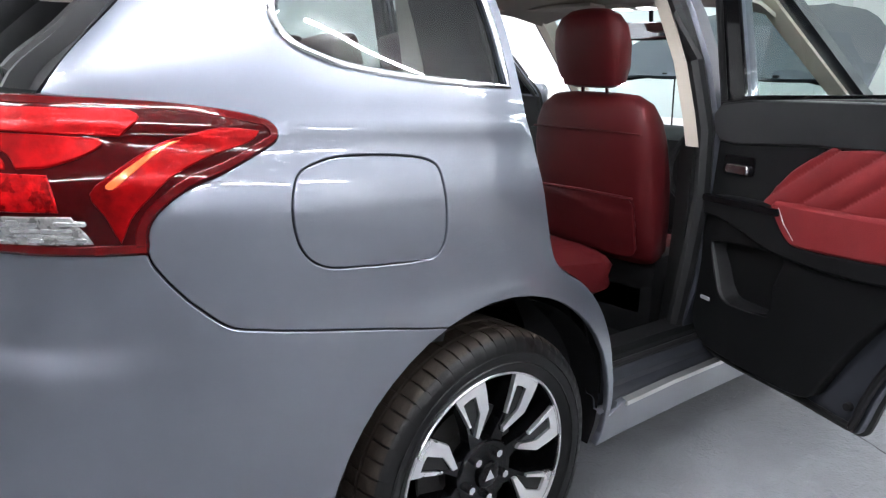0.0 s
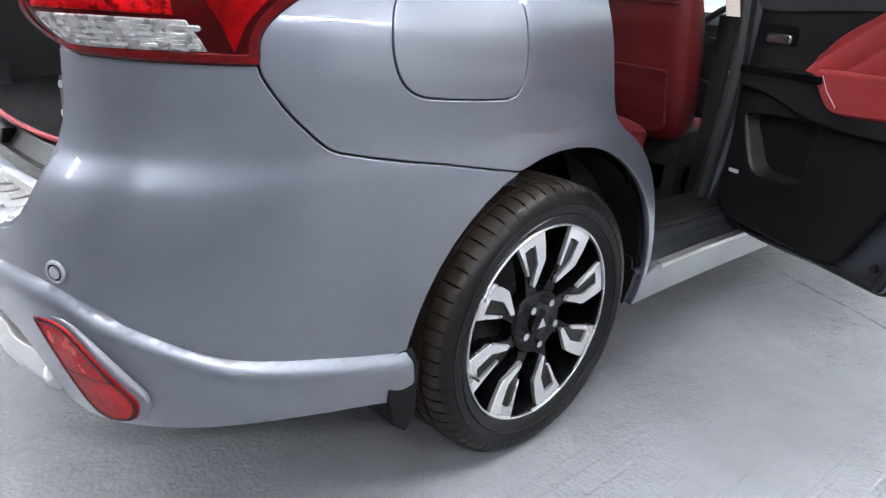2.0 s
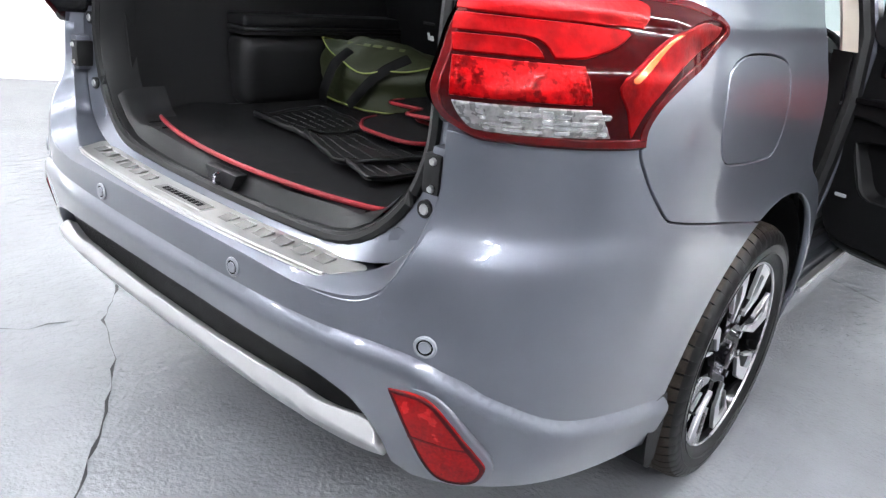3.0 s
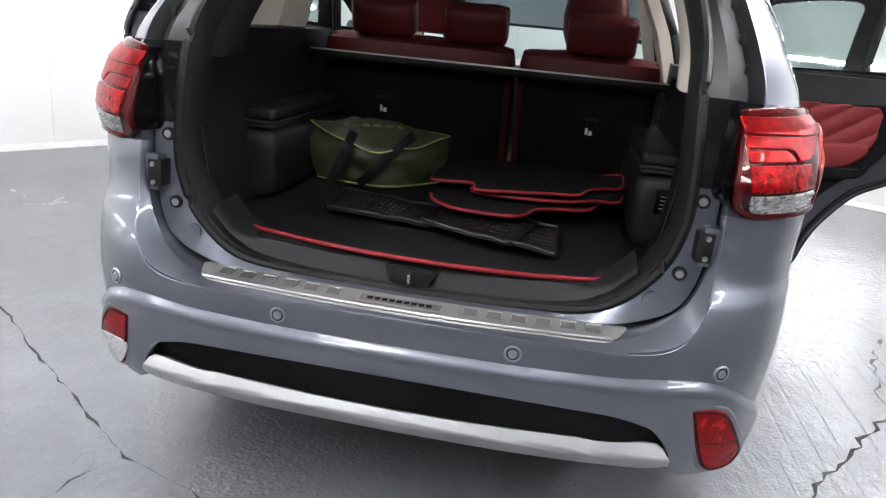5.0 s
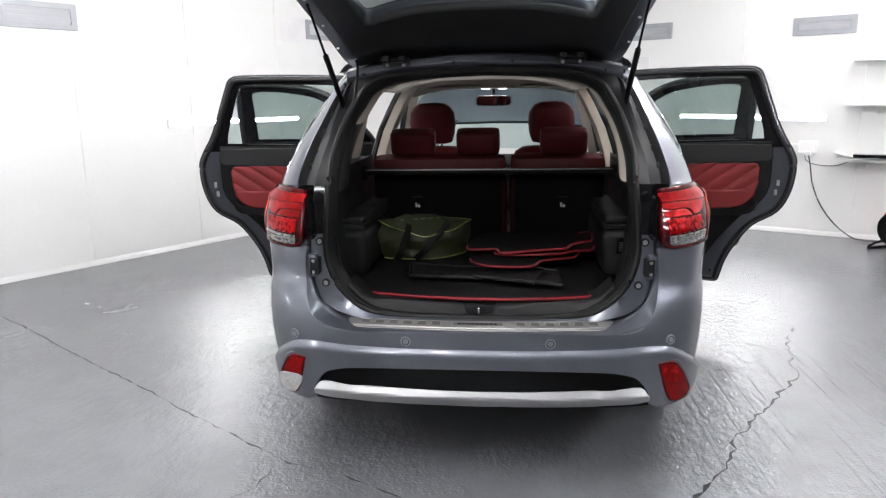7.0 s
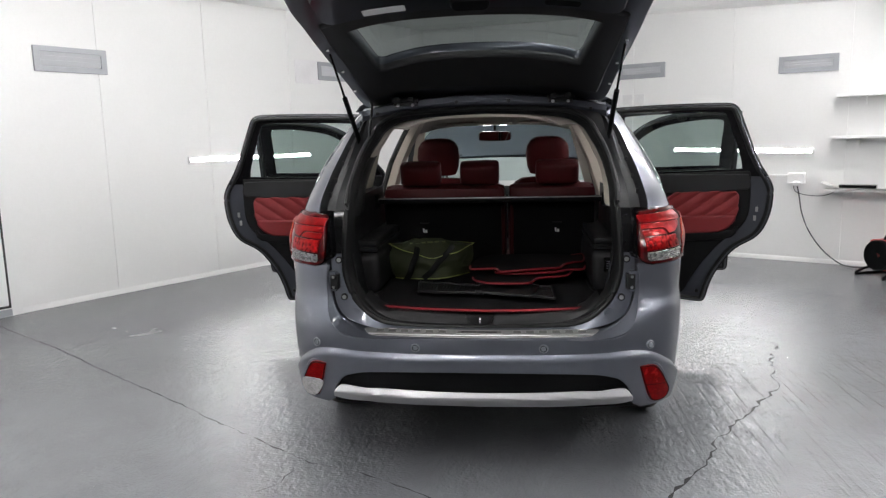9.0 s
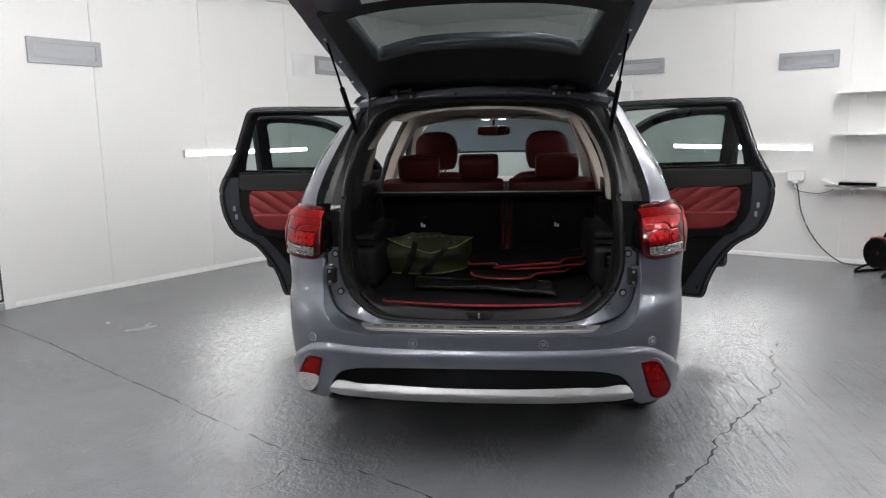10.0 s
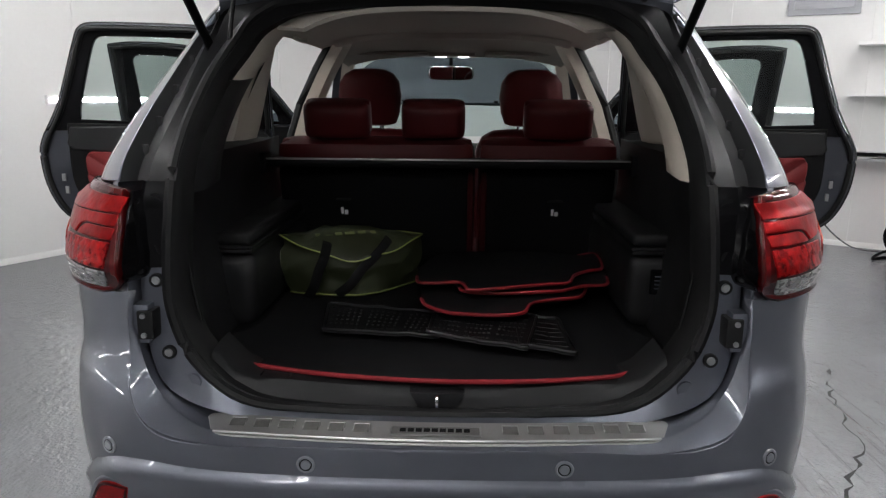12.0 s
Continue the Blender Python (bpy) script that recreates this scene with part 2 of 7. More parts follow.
def disc(bm, at, axis, r, h, seg=20, r2=None):
    """A short cylinder that starts at the point and stands h along the axis."""
    q = Vector(axis).normalized()
    m = Matrix.Translation(Vector(at) + q * h / 2) @ q.to_track_quat("Z", "Y").to_matrix().to_4x4()
    bmesh.ops.create_cone(bm, cap_ends=True, segments=seg, radius1=r, radius2=r if r2 is None else r2, depth=h, matrix=m)


def ring(bm, at, axis, r, t, seg=24, sides=8):
    q = Vector(axis).normalized()
    s = q.orthogonal().normalized()
    w = q.cross(s)
    tube(bm, [Vector(at) + r * (math.cos(a) * s + math.sin(a) * w) for a in [2 * math.pi * k / seg for k in range(seg)]], t, sides, True, up=tuple(q))


def inside(poly, P):
    """Which of the points lie in the polygon."""
    x, y = P[:, 0], P[:, 1]
    res = np.zeros(len(P), bool)
    n = len(poly)
    for i in range(n):
        (x0, y0), (x1, y1) = poly[i], poly[i - 1]
        if y0 == y1:
            continue
        c = ((y0 > y) != (y1 > y)) & (x < (x1 - x0) * (y - y0) / (y1 - y0) + x0)
        res ^= c
    return res


def dense(poly, step):
    out = []
    for i, p in enumerate(poly):
        q = poly[(i + 1) % len(poly)]
        n = max(1, int(math.hypot(q[0] - p[0], q[1] - p[1]) / step))
        out += [(p[0] + (q[0] - p[0]) * k / n, p[1] + (q[1] - p[1]) * k / n) for k in range(n)]
    return out


def fill(loops, step):
    """Triangles over the first loop less the others: flat points, triangles, and the loops as runs of indices."""
    from mathutils.geometry import delaunay_2d_cdt
    loops = [dense(lp, step) for lp in loops]
    pts, edges = [], []
    for lp in loops:
        o = len(pts)
        pts += lp
        edges += [(o + i, o + (i + 1) % len(lp)) for i in range(len(lp))]
    a = np.array(loops[0])
    gx, gy = np.meshgrid(np.arange(a[:, 0].min(), a[:, 0].max(), step), np.arange(a[:, 1].min(), a[:, 1].max(), step))
    g = np.stack([gx.ravel(), gy.ravel()], 1) + 0.00037
    keep = inside(loops[0], g)
    for lp in loops[1:]:
        keep &= ~inside(lp, g)
    b = np.array(pts)
    g = g[keep]
    if len(g):
        near = np.array([np.min(np.abs(b - q).max(1)) for q in g])
        g = g[near > step * 0.35]
    allp = [Vector(p) for p in pts] + [Vector(p) for p in g]
    v, e, f, ov, oe, of = delaunay_2d_cdt(allp, edges, [], 0, 1e-6)
    F = np.array([list(t) for t in f])
    V = np.array([list(p) for p in v])
    c = V[F].mean(1)
    keep = inside(loops[0], c)
    for lp in loops[1:]:
        keep &= ~inside(lp, c)
    F = F[keep]
    back = {}
    for i, o in enumerate(ov):
        for k in o:
            back[k] = i
    runs, o = [], 0
    for lp in loops:
        runs.append([back[o + i] for i in range(len(lp))])
        o += len(lp)
    return V, F, runs


def sheet(at, loops, step=0.03, off=0.0, depth=0.012, lip=0.0025, sgn=1):
    """A panel with rolled edges, laid over a surface at(u, v) -> (place, normal). Gives a bmesh and the vertices' normals."""
    V, F, runs = fill(loops, step)
    bm = bmesh.new()
    verts, nor = [], []

    def add(p, n):
        q, m = Vector(p), Vector(n)
        if sgn < 0:
            q.x, m.x = -q.x, -m.x
        verts.append(bm.verts.new(q))
        nor.append(m)
        return verts[-1]
    S = [at(u, v) for u, v in V]
    T = [add(p + n * off, n) for p, n in S]
    for a, b, c in F:
        n = (S[b][0] - S[a][0]).cross(S[c][0] - S[a][0])
        up = n.dot(S[a][1]) > 0
        if sgn < 0:
            up = not up
        bm.faces.new((T[a], T[b], T[c]) if up else (T[c], T[b], T[a]))
    for r in runs:
        m = len(r)
        P = [S[i][0] for i in r]
        N = [S[i][1] for i in r]
        area = sum(V[r[i]][0] * V[r[i - 1]][1] - V[r[i - 1]][0] * V[r[i]][1] for i in range(m))
        out = []
        for i in range(m):
            d = (P[(i + 1) % m] - P[i - 1])
            o = d.cross(N[i])
            o = o.normalized() if o.length > 1e-9 else Vector((0, 0, 1))
            out.append(o)
        # turn the outward side so that it leaves the face
        du = at(V[r[0]][0] + 1e-4, V[r[0]][1])[0] - P[0]
        dv = at(V[r[0]][0], V[r[0]][1] + 1e-4)[0] - P[0]
        o2 = Vector((V[r[1]][1] - V[r[-1]][1], -(V[r[1]][0] - V[r[-1]][0])))
        if area > 0:
            o2 = -o2
        if r is not runs[0]:
            o2 = -o2
        w = du * o2.x + dv * o2.y
        if w.dot(out[0]) < 0:
            out = [-o for o in out]
        rows = [[add(P[i] + N[i] * off, (N[i] + out[i] * 0.3).normalized()) for i in range(m)],
                [add(P[i] + N[i] * (off - lip) + out[i] * lip * 0.8, (N[i] * 0.4 + out[i]).normalized()) for i in range(m)],
                [add(P[i] + N[i] * (off - depth) + out[i] * lip * 0.8, out[i]) for i in range(m)]]
        for A, B in zip(rows, rows[1:]):
            for i in range(m):
                j = (i + 1) % m
                q = (A[i], A[j], B[j], B[i])
                n = (A[j].co - A[i].co).cross(B[i].co - A[i].co)
                o = Vector(out[i])
                if sgn < 0:
                    o.x = -o.x
                try:
                    bm.faces.new(q if n.dot(o) > 0 else q[::-1])
                except ValueError:
                    pass
    bm.verts.index_update()
    return bm, nor


def panel(name, at, loops, material, parent, label="", **k):
    bm, nor = sheet(at, loops, **k)
    ob = part(name, bm, material, parent, label, True, nor)
    ob.data.normals_split_custom_set_from_vertices([n.normalized() for n in nor])
    return ob


def flat(origin, ux, uy):
    """A plane as a surface for sheet(): u along ux, v along uy."""
    o, a, b = Vector(origin), Vector(ux).normalized(), Vector(uy).normalized()
    n = a.cross(b).normalized()
    return lambda u, v: (o + a * u + b * v, n)


def rounded(x0, y0, x1, y1, r, n=5):
    out = []
    for cx, cy, q in ((x1 - r, y1 - r, 0), (x0 + r, y1 - r, 90), (x0 + r, y0 + r, 180), (x1 - r, y0 + r, 270)):
        out += [(cx + r * math.cos(radians(q + 90 * k / n)), cy + r * math.sin(radians(q + 90 * k / n))) for k in range(n + 1)]
    return out


def outline(pts, n=5):
    """A smooth closed outline from flat points; doubled points stay corners."""
    return [(p.x, p.y) for p in spline([(*p, 0) for p in pts], n, True)]


# ---- the room ----
CEIL = 3.25


def ceil_at(p):
    """The ceiling falls gently away from the corner."""
    return 3.04 - 0.047 * (p - CORNER).dot(ALONG_R) - 0.015 * (p - CORNER).dot(ALONG_L)

CORNER = Vector((-1.246, 7.802, 0))
ALONG_L, ALONG_R = Vector((-0.5074, -0.8618, 0)), Vector((0.8666, -0.4988, 0))
IN_L = Vector((0.8618, -0.5074, 0))
IN_R = Vector((-0.4988, -0.8666, 0))


def on_left(m, z, out=0.0):
    return CORNER + ALONG_L * m + IN_L * out + Vector((0, 0, z))


def on_right(m, z, out=0.0):
    return CORNER + ALONG_R * m + IN_R * out + Vector((0, 0, z))


def floor_material():
    m = bpy.data.materials.new("grey_painted_concrete")
    m.use_nodes = True
    n, l = m.node_tree.nodes, m.node_tree.links
    b = n["Principled BSDF"]
    tc = n.new("ShaderNodeTexCoord")

    def noise_at(scale, detail=6, rough=0.6, stretch=None, turn=0.0, dist=0.0):
        t = n.new("ShaderNodeTexNoise")
        t.inputs["Scale"].default_value, t.inputs["Detail"].default_value, t.inputs["Roughness"].default_value = scale, detail, rough
        t.inputs["Distortion"].default_value = dist
        if stretch:
            mp = n.new("ShaderNodeMapping")
            mp.inputs["Scale"].default_value = stretch
            mp.inputs["Rotation"].default_value = (0, 0, turn)
            l.new(tc.outputs["Object"], mp.inputs["Vector"])
            l.new(mp.outputs[0], t.inputs["Vector"])
        else:
            l.new(tc.outputs["Object"], t.inputs["Vector"])
        return t

    def math_node(op, a, c, clamp=False):
        t = n.new("ShaderNodeMath")
        t.operation, t.use_clamp = op, clamp
        for i, v in enumerate((a, c)):
            if isinstance(v, (int, float)):
                t.inputs[i].default_value = v
            else:
                l.new(v, t.inputs[i])
        return t.outputs[0]

    def ramp(v, a, c, lo, hi):
        t = n.new("ShaderNodeMapRange")
        for i, x in zip((1, 2, 3, 4), (a, c, lo, hi)):
            t.inputs[i].default_value = x
        l.new(v, t.inputs[0])
        return t.outputs[0]

    clouds, mottle, grain = noise_at(0.8, 4, 0.5), noise_at(5.0, 4, 0.5), noise_at(220.0, 2)
    scr = noise_at(1.0, 2, 0.4, (30.0, 0.9, 1.0), 0.50)
    dist_ = n.new("ShaderNodeVectorMath")
    dist_.operation = "DISTANCE"
    l.new(tc.outputs["Object"], dist_.inputs[0])
    dist_.inputs[1].default_value = (2.1, 0.7, 0.0)
    tone = math_node("ADD", math_node("ADD", ramp(clouds.outputs["Fac"], 0.1, 0.9, 0.80, 1.20), ramp(mottle.outputs["Fac"], 0.3, 0.7, -0.06, 0.06)),
                     ramp(grain.outputs["Fac"], 0.3, 0.7, -0.05, 0.05))
    sc = n.new("ShaderNodeVectorMath")
    sc.operation = "SCALE"
    sc.inputs[0].default_value = (0.150, 0.154, 0.164)
    l.new(tone, sc.inputs["Scale"])
    l.new(sc.outputs[0], b.inputs["Base Color"])
    l.new(ramp(clouds.outputs["Fac"], 0.1, 0.9, 0.12, 0.33), b.inputs["Roughness"])
    b.inputs["Specular IOR Level"].default_value = 0.60
    ripple = noise_at(26.0, 2, 0.45, (1.0, 0.55, 1.0), 0.5)
    fine = noise_at(75.0, 2, 0.5)
    h = math_node("ADD", math_node("MULTIPLY", ripple.outputs["Fac"], 0.62), math_node("MULTIPLY", fine.outputs["Fac"], 0.36))
    mask = math_node("MULTIPLY", ramp(scr.outputs["Fac"], 0.56, 0.62, 0.0, 1.0), ramp(dist_.outputs["Value"], 0.5, 1.5, 1.0, 0.0))
    h = math_node("ADD", h, math_node("MULTIPLY", mask, -0.28))
    h = math_node("ADD", h, math_node("MULTIPLY", grain.outputs["Fac"], 0.05))
    bp = n.new("ShaderNodeBump")
    bp.inputs["Strength"].default_value, bp.inputs["Distance"].default_value = 1.0, 0.0085
    l.new(h, bp.inputs["Height"])
    l.new(bp.outputs["Normal"], b.inputs["Normal"])
    return m


FLOOR = floor_material()
WALL = mat("white_gloss_wall_panel", (0.76, 0.76, 0.75), 0.34, 0, 0, 0.02, 1.2, 40, 0.03)
CEILING = mat("white_ceiling_panel", (0.78, 0.78, 0.77), 0.4, 0, 0, 0.03, 1.5, 30)
JOINT = mat("panel_joint", (0.78, 0.78, 0.77), 0.35)
VENTIN = mat("pale_grey_vent_slat", (0.52, 0.53, 0.55), 0.5, 0.1, 0, 0.05)
BLACKEDGE = mat("black_door_seal", (0.03, 0.03, 0.03), 0.6)
CRACK = mat("dark_crack", (0.012, 0.012, 0.013), 0.95, 0, 0, 0.3, 40)
RED_ENAMEL = mat("red_enamel", (0.55, 0.03, 0.02), 0.35, 0, 0.4, 0.06)

ROOM = [CORNER, CORNER + ALONG_L * 15, CORNER + ALONG_L * 14 + ALONG_R * 10.5, CORNER + ALONG_R * 11.5]

bm = bmesh.new()
base = [bm.verts.new((p.x, p.y, 0)) for p in (CORNER + Vector((0, 3, 0)), CORNER + ALONG_L * 18 - ALONG_R * 3, CORNER + ALONG_L * 18 + ALONG_R * 14, CORNER + ALONG_R * 15 - ALONG_L * 2)]
bm.faces.new(base)
tagged(part("floor", bm, FLOOR, smooth=False), "grey painted concrete floor, scratched and cracked", "floor", kind="structure")

bm = bmesh.new()
low = [bm.verts.new((p.x, p.y, ceil_at(p))) for p in (CORNER + Vector((0, 1, 0)), CORNER + ALONG_L * 16 - ALONG_R, CORNER + ALONG_L * 16 + ALONG_R * 12, CORNER + ALONG_R * 13)]
bm.faces.new(low)
r = bmesh.ops.extrude_face_region(bm, geom=bm.faces[:])
bmesh.ops.translate(bm, vec=(0, 0, 0.12), verts=[v for v in r["geom"] if isinstance(v, bmesh.types.BMVert)])
for k in range(12):
    a = CORNER + ALONG_L * (0.4 + 1.2 * k)
    c = a + ALONG_R * 11.4
    tube(bm, [(a.x, a.y, ceil_at(a) - 0.001), (c.x, c.y, ceil_at(c) - 0.001)], 0.008, 6, flat=0.5)
tagged(part("ceiling", bm, CEILING, smooth=False), "white panelled ceiling with fine joints", "ceiling", kind="structure")


def wall(name, a, c, inward, pitch=1.18, first=0.3, face=None):
    """A wall of flat insulated panels, with narrow joint strips and a skirting bead."""
    d = (c - a).normalized()
    n = (c - a).length
    bm = bmesh.new()
    q = [a - inward * 0.1, c - inward * 0.1, c, a]
    rows = [[p + Vector((0, 0, z)) for p in q] for z in (0, CEIL)]
    loft(rows, bm, True, True)
    w = tagged(part(name, bm, face or WALL, smooth=False), "glossy white wall of flat insulated panels" if face is None else "plain unseen grey wall added to close the room", "wall", kind="structure")
    k = first
    while k < n:
        p = a + d * k + inward * 0.001
        b2 = bmesh.new()
        tube(b2, [p + Vector((0, 0, 0.06)), p + Vector((0, 0, CEIL))], 0.006, 6, up=tuple(d), flat=0.4)
        part("joint", b2, JOINT, w)
        k += pitch
    b2 = bmesh.new()
    rows = [[a + inward * o + Vector((0, 0, z)) for o, z in ((0.001, 0.0), (0.014, 0.0), (0.012, 0.035), (0.001, 0.05))],
            [c + inward * o + Vector((0, 0, z)) for o, z in ((0.001, 0.0), (0.014, 0.0), (0.012, 0.035), (0.001, 0.05))]]
    part("skirting", loft(rows, b2), WALL, w)
    return w


wall("wall_left", ROOM[1], ROOM[0], IN_L, 1.18, 0.55)
wall("wall_right", ROOM[0], ROOM[3], IN_R, 1.18, 0.9)
# unseen closing walls, their greys chosen to dim reflections on the car
GREYWALL = mat("grey_closing_wall", (0.42, 0.42, 0.43), 0.6, 0, 0, 0.06, 1.5, 40, 0.05)
DARKWALL = mat("dark_grey_closing_wall", (0.09, 0.09, 0.095), 0.6, 0, 0, 0.08, 1.5, 40, 0.05)
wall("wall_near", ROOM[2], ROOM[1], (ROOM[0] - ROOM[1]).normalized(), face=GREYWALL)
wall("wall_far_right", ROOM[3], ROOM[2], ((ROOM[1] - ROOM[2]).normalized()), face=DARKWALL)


def batten(a, c, inward, glow=LAMP, half=0.02, thick=0.014):
    """A batten lamp: a white channel with a glowing tube."""
    th = thing("batten_lamp", (a + c) / 2, "lit white fluorescent batten lamp fixed to the panels", "lamp", "batten lamps")
    d = (c - a).normalized()
    up = inward.cross(d)
    b = bmesh.new()
    deep, out = (0.036, 0.022) if thick > 0.015 else (0.022, 0.036)
    rows = [[p + up * s + inward * o for s, o in ((-half, 0.0), (-half, deep), (half, deep), (half, 0.0))] for p in (a - d * 0.02, c + d * 0.02)]
    part("channel", loft(rows, b, True, True), WHITE, th)
    part("tube", tubed([a + inward * out, c + inward * out], thick, 12), glow, th, "lit tube")
    for p, s in ((a, 1), (c, -1)):
        b = bmesh.new()
        disc(b, p + inward * out - d * s * 0.015, d * s, 0.017, 0.02, 12)
        part("lamp_holder", b, WHITE, th)
    return th


batten(on_left(4.107, 1.286), on_left(2.412, 1.291), IN_L, half=0.038, thick=0.021)
batten(on_right(3.813, 1.256), on_right(5.297, 1.229), IN_R, half=0.038, thick=0.021)
# two more left wall battens, unseen, added for their light
for m, s in ((9.0, 11.0), (12.5, 14.5)):
    batten(on_left(m, 1.285), on_left(s, 1.285), IN_L, half=0.038, thick=0.021)
DOWN = Vector((0, 0, -1))
# three rows of unseen ceiling battens, each row's strength set to light the car
for across, run_ in ((6.0, (1.5, 3.6, 5.7, 7.8, 9.9)), (8.6, (0.5, 2.6, 4.7, 6.8)), (3.6, (4.5, 6.6, 8.7, 10.8))):
    for m in run_:
        p = CORNER + ALONG_R * across + ALONG_L * m
        p = Vector((p.x, p.y, ceil_at(p)))
        batten(p - ALONG_L * 0.9, p + ALONG_L * 0.9, DOWN, {6.0: TUBE_MID, 8.6: TUBE, 3.6: TUBE_WALL}[across])


# ---- the car: skin ----
car = thing("car", (0, 1.9, 0), "grey-blue metallic sport utility car with tailgate and side doors open", "car")
Y0 = 0.76
ZK = [0.18, 0.30, 0.45, 0.62, 0.70, 0.76, 0.80, 0.85, 0.93, 0.985, 1.03, 1.085, 1.106, 1.114, 1.120, 1.135, 1.18, 1.30, 1.45, 1.58, 1.66]
AK = [0.82, 0.855, 0.875, 0.885, 0.888, 0.888, 0.886, 0.889, 0.8935, 0.8925, 0.8850, 0.8705, 0.8672, 0.8668, 0.8610, 0.8545, 0.842, 0.795, 0.715, 0.635, 0.50]
YK = [-0.08, -0.185, -0.24, -0.268, -0.258, -0.239, -0.216, -0.203, -0.196, -0.188, -0.172, -0.156, -0.150, -0.148, -0.146, -0.1415, -0.128, -0.04, 0.09, 0.20, 0.28]
NK = [5.4] * 11 + [5.25, 5.20, 5.18, 5.16, 5.12, 5.0, 4.6, 4.2, 4.0, 4.0]


def run(xk, yk, x):
    """A smooth curve through the knots that keeps their rise and fall."""
    x = min(max(x, xk[0]), xk[-1])
    n = len(xk)
    h = [xk[i + 1] - xk[i] for i in range(n - 1)]
    d = [(yk[i + 1] - yk[i]) / h[i] for i in range(n - 1)]

    def slope(i):
        if i == 0:
            return d[0]
        if i == n - 1:
            return d[-1]
        if d[i - 1] * d[i] <= 0:
            return 0.0
        a, c = 2 * h[i] + h[i - 1], h[i] + 2 * h[i - 1]
        return (a + c) / (a / d[i - 1] + c / d[i])
    i = max(j for j in range(n - 1) if xk[j] <= x)
    t = (x - xk[i]) / h[i]
    return ((2 * t**3 - 3 * t * t + 1) * yk[i] + (t**3 - 2 * t * t + t) * h[i] * slope(i)
            + (-2 * t**3 + 3 * t * t) * yk[i + 1] + (t**3 - t * t) * h[i] * slope(i + 1))


def half_width(z):
    return run(ZK, AK, z)


def rear(z):
    return run(ZK, YK, z)


def full(z):
    return run(ZK, NK, z)


WHEEL = (0.76, 0.34)


def raw(u, z):
    """The body's skin: u runs from the middle of the tail round the corner and forwards along the flank, in about metres."""
    s, q = (-1 if u < 0 else 1), abs(u) / 0.8
    a, n = half_width(z), full(z)
    b = Y0 - rear(z)
    c = 2 ** (-1 / n)
    if q < 1:
        x = a * c * q
        y = Y0 - b * (1 - (c * q) ** n) ** (1 / n)
    elif q < 2:
        y = Y0 - b * c * (2 - q)
        x = a * (1 - (c * (2 - q)) ** n) ** (1 / n)
    else:
        y = Y0 + (q - 2) * 0.8
        x = a
    r = math.hypot(y - WHEEL[0], z - WHEEL[1])
    if r < 0.62 and y > 0.2:
        x += 0.005 * math.exp(-((r - 0.43) / 0.05) ** 2)
    if y > 3.3 - 0.65:
        r = math.hypot(y - 3.43, z - WHEEL[1])
        x += 0.010 * math.exp(-((r - 0.43) / 0.035) ** 2)
    if y > 2.9:
        k = (y - 2.9) / 1.55
        x *= max(0.05, 1 - min(1, k) ** 3.2) ** (1 / 3.2) if k < 1 else 0.05
    return Vector((s * x, y, z))


def skin(u, z):
    p = raw(u, z)
    e = 0.004
    n = (raw(u + e, z) - raw(u - e, z)).cross(raw(u, z + e) - raw(u, z - e))
    n.normalize()
    if n.dot(Vector((p.x, p.y - 1.2, 0.3))) < 0:
        n = -n
    return p, n


def ux(x, z):
    n = full(z)
    return abs(x) / half_width(z) / 2 ** (-1 / n) * 0.8


def uy(y, z):
    n = full(z)
    return (2 - (Y0 - y) / (Y0 - rear(z)) / 2 ** (-1 / n)) * 0.8 if y < Y0 else 1.6 + (y - Y0)


def X(*pts):
    return [(ux(x, z), z) for x, z in pts]


def Y(*pts):
    return [(uy(y, z), z) for y, z in pts]


def circle_run(r, a0, a1, n=14):
    """Part of the wheel arch, as places on the flank."""
    return [(WHEEL[0] + r * math.cos(radians(a0 + (a1 - a0) * k / n)), WHEEL[1] + r * math.sin(radians(a0 + (a1 - a0) * k / n))) for k in range(n + 1)]


def soft(pts, n=4):
    return [(p.x, p.y) for p in spline([(*p, 0) for p in pts], n)]


LAMP_FLANK = Y((0.037, 0.945), (0.039, 0.981), (0.059, 1.012), (0.097, 1.040), (0.156, 1.061), (0.231, 1.098), (0.241, 1.115), (0.227, 1.131), (0.168, 1.143), (0.10, 1.150), (0.024, 1.154))
SEAM_RUN = Y((0.037, 0.945), (0.046, 0.920), (0.087, 0.868), (0.145, 0.817), (0.191, 0.802), (0.30, 0.782), (0.397, 0.766), (0.593, 0.732))
DOOR_EDGE = Y((0.79, 1.56), (0.805, 1.38), (0.815, 1.187), (0.827, 1.097), (0.861, 0.945), (0.90, 0.845), (0.945, 0.800), (1.02, 0.758), (1.09, 0.69), (1.145, 0.60), (1.18, 0.50), (1.20, 0.42), (1.205, 0.36))
PILLAR_IN = X((0.562, 1.565), (0.612, 1.49), (0.649, 1.38), (0.683, 1.262), (0.699, 1.160))
FLAP = Y((0.266, 1.035), (0.289, 1.057), (0.350, 1.072), (0.457, 1.072), (0.535, 1.062), (0.562, 1.036), (0.573, 0.945), (0.561, 0.893), (0.520, 0.882), (0.342, 0.891), (0.297, 0.905), (0.270, 0.935), (0.258, 0.983))
WINDOW = Y((0.330, 1.395), (0.278, 1.315), (0.290, 1.263), (0.340, 1.237), (0.423, 1.219), (0.60, 1.206), (0.775, 1.200), (0.775, 1.200), (0.762, 1.40), (0.755, 1.50), (0.755, 1.50), (0.60, 1.502), (0.44, 1.475))

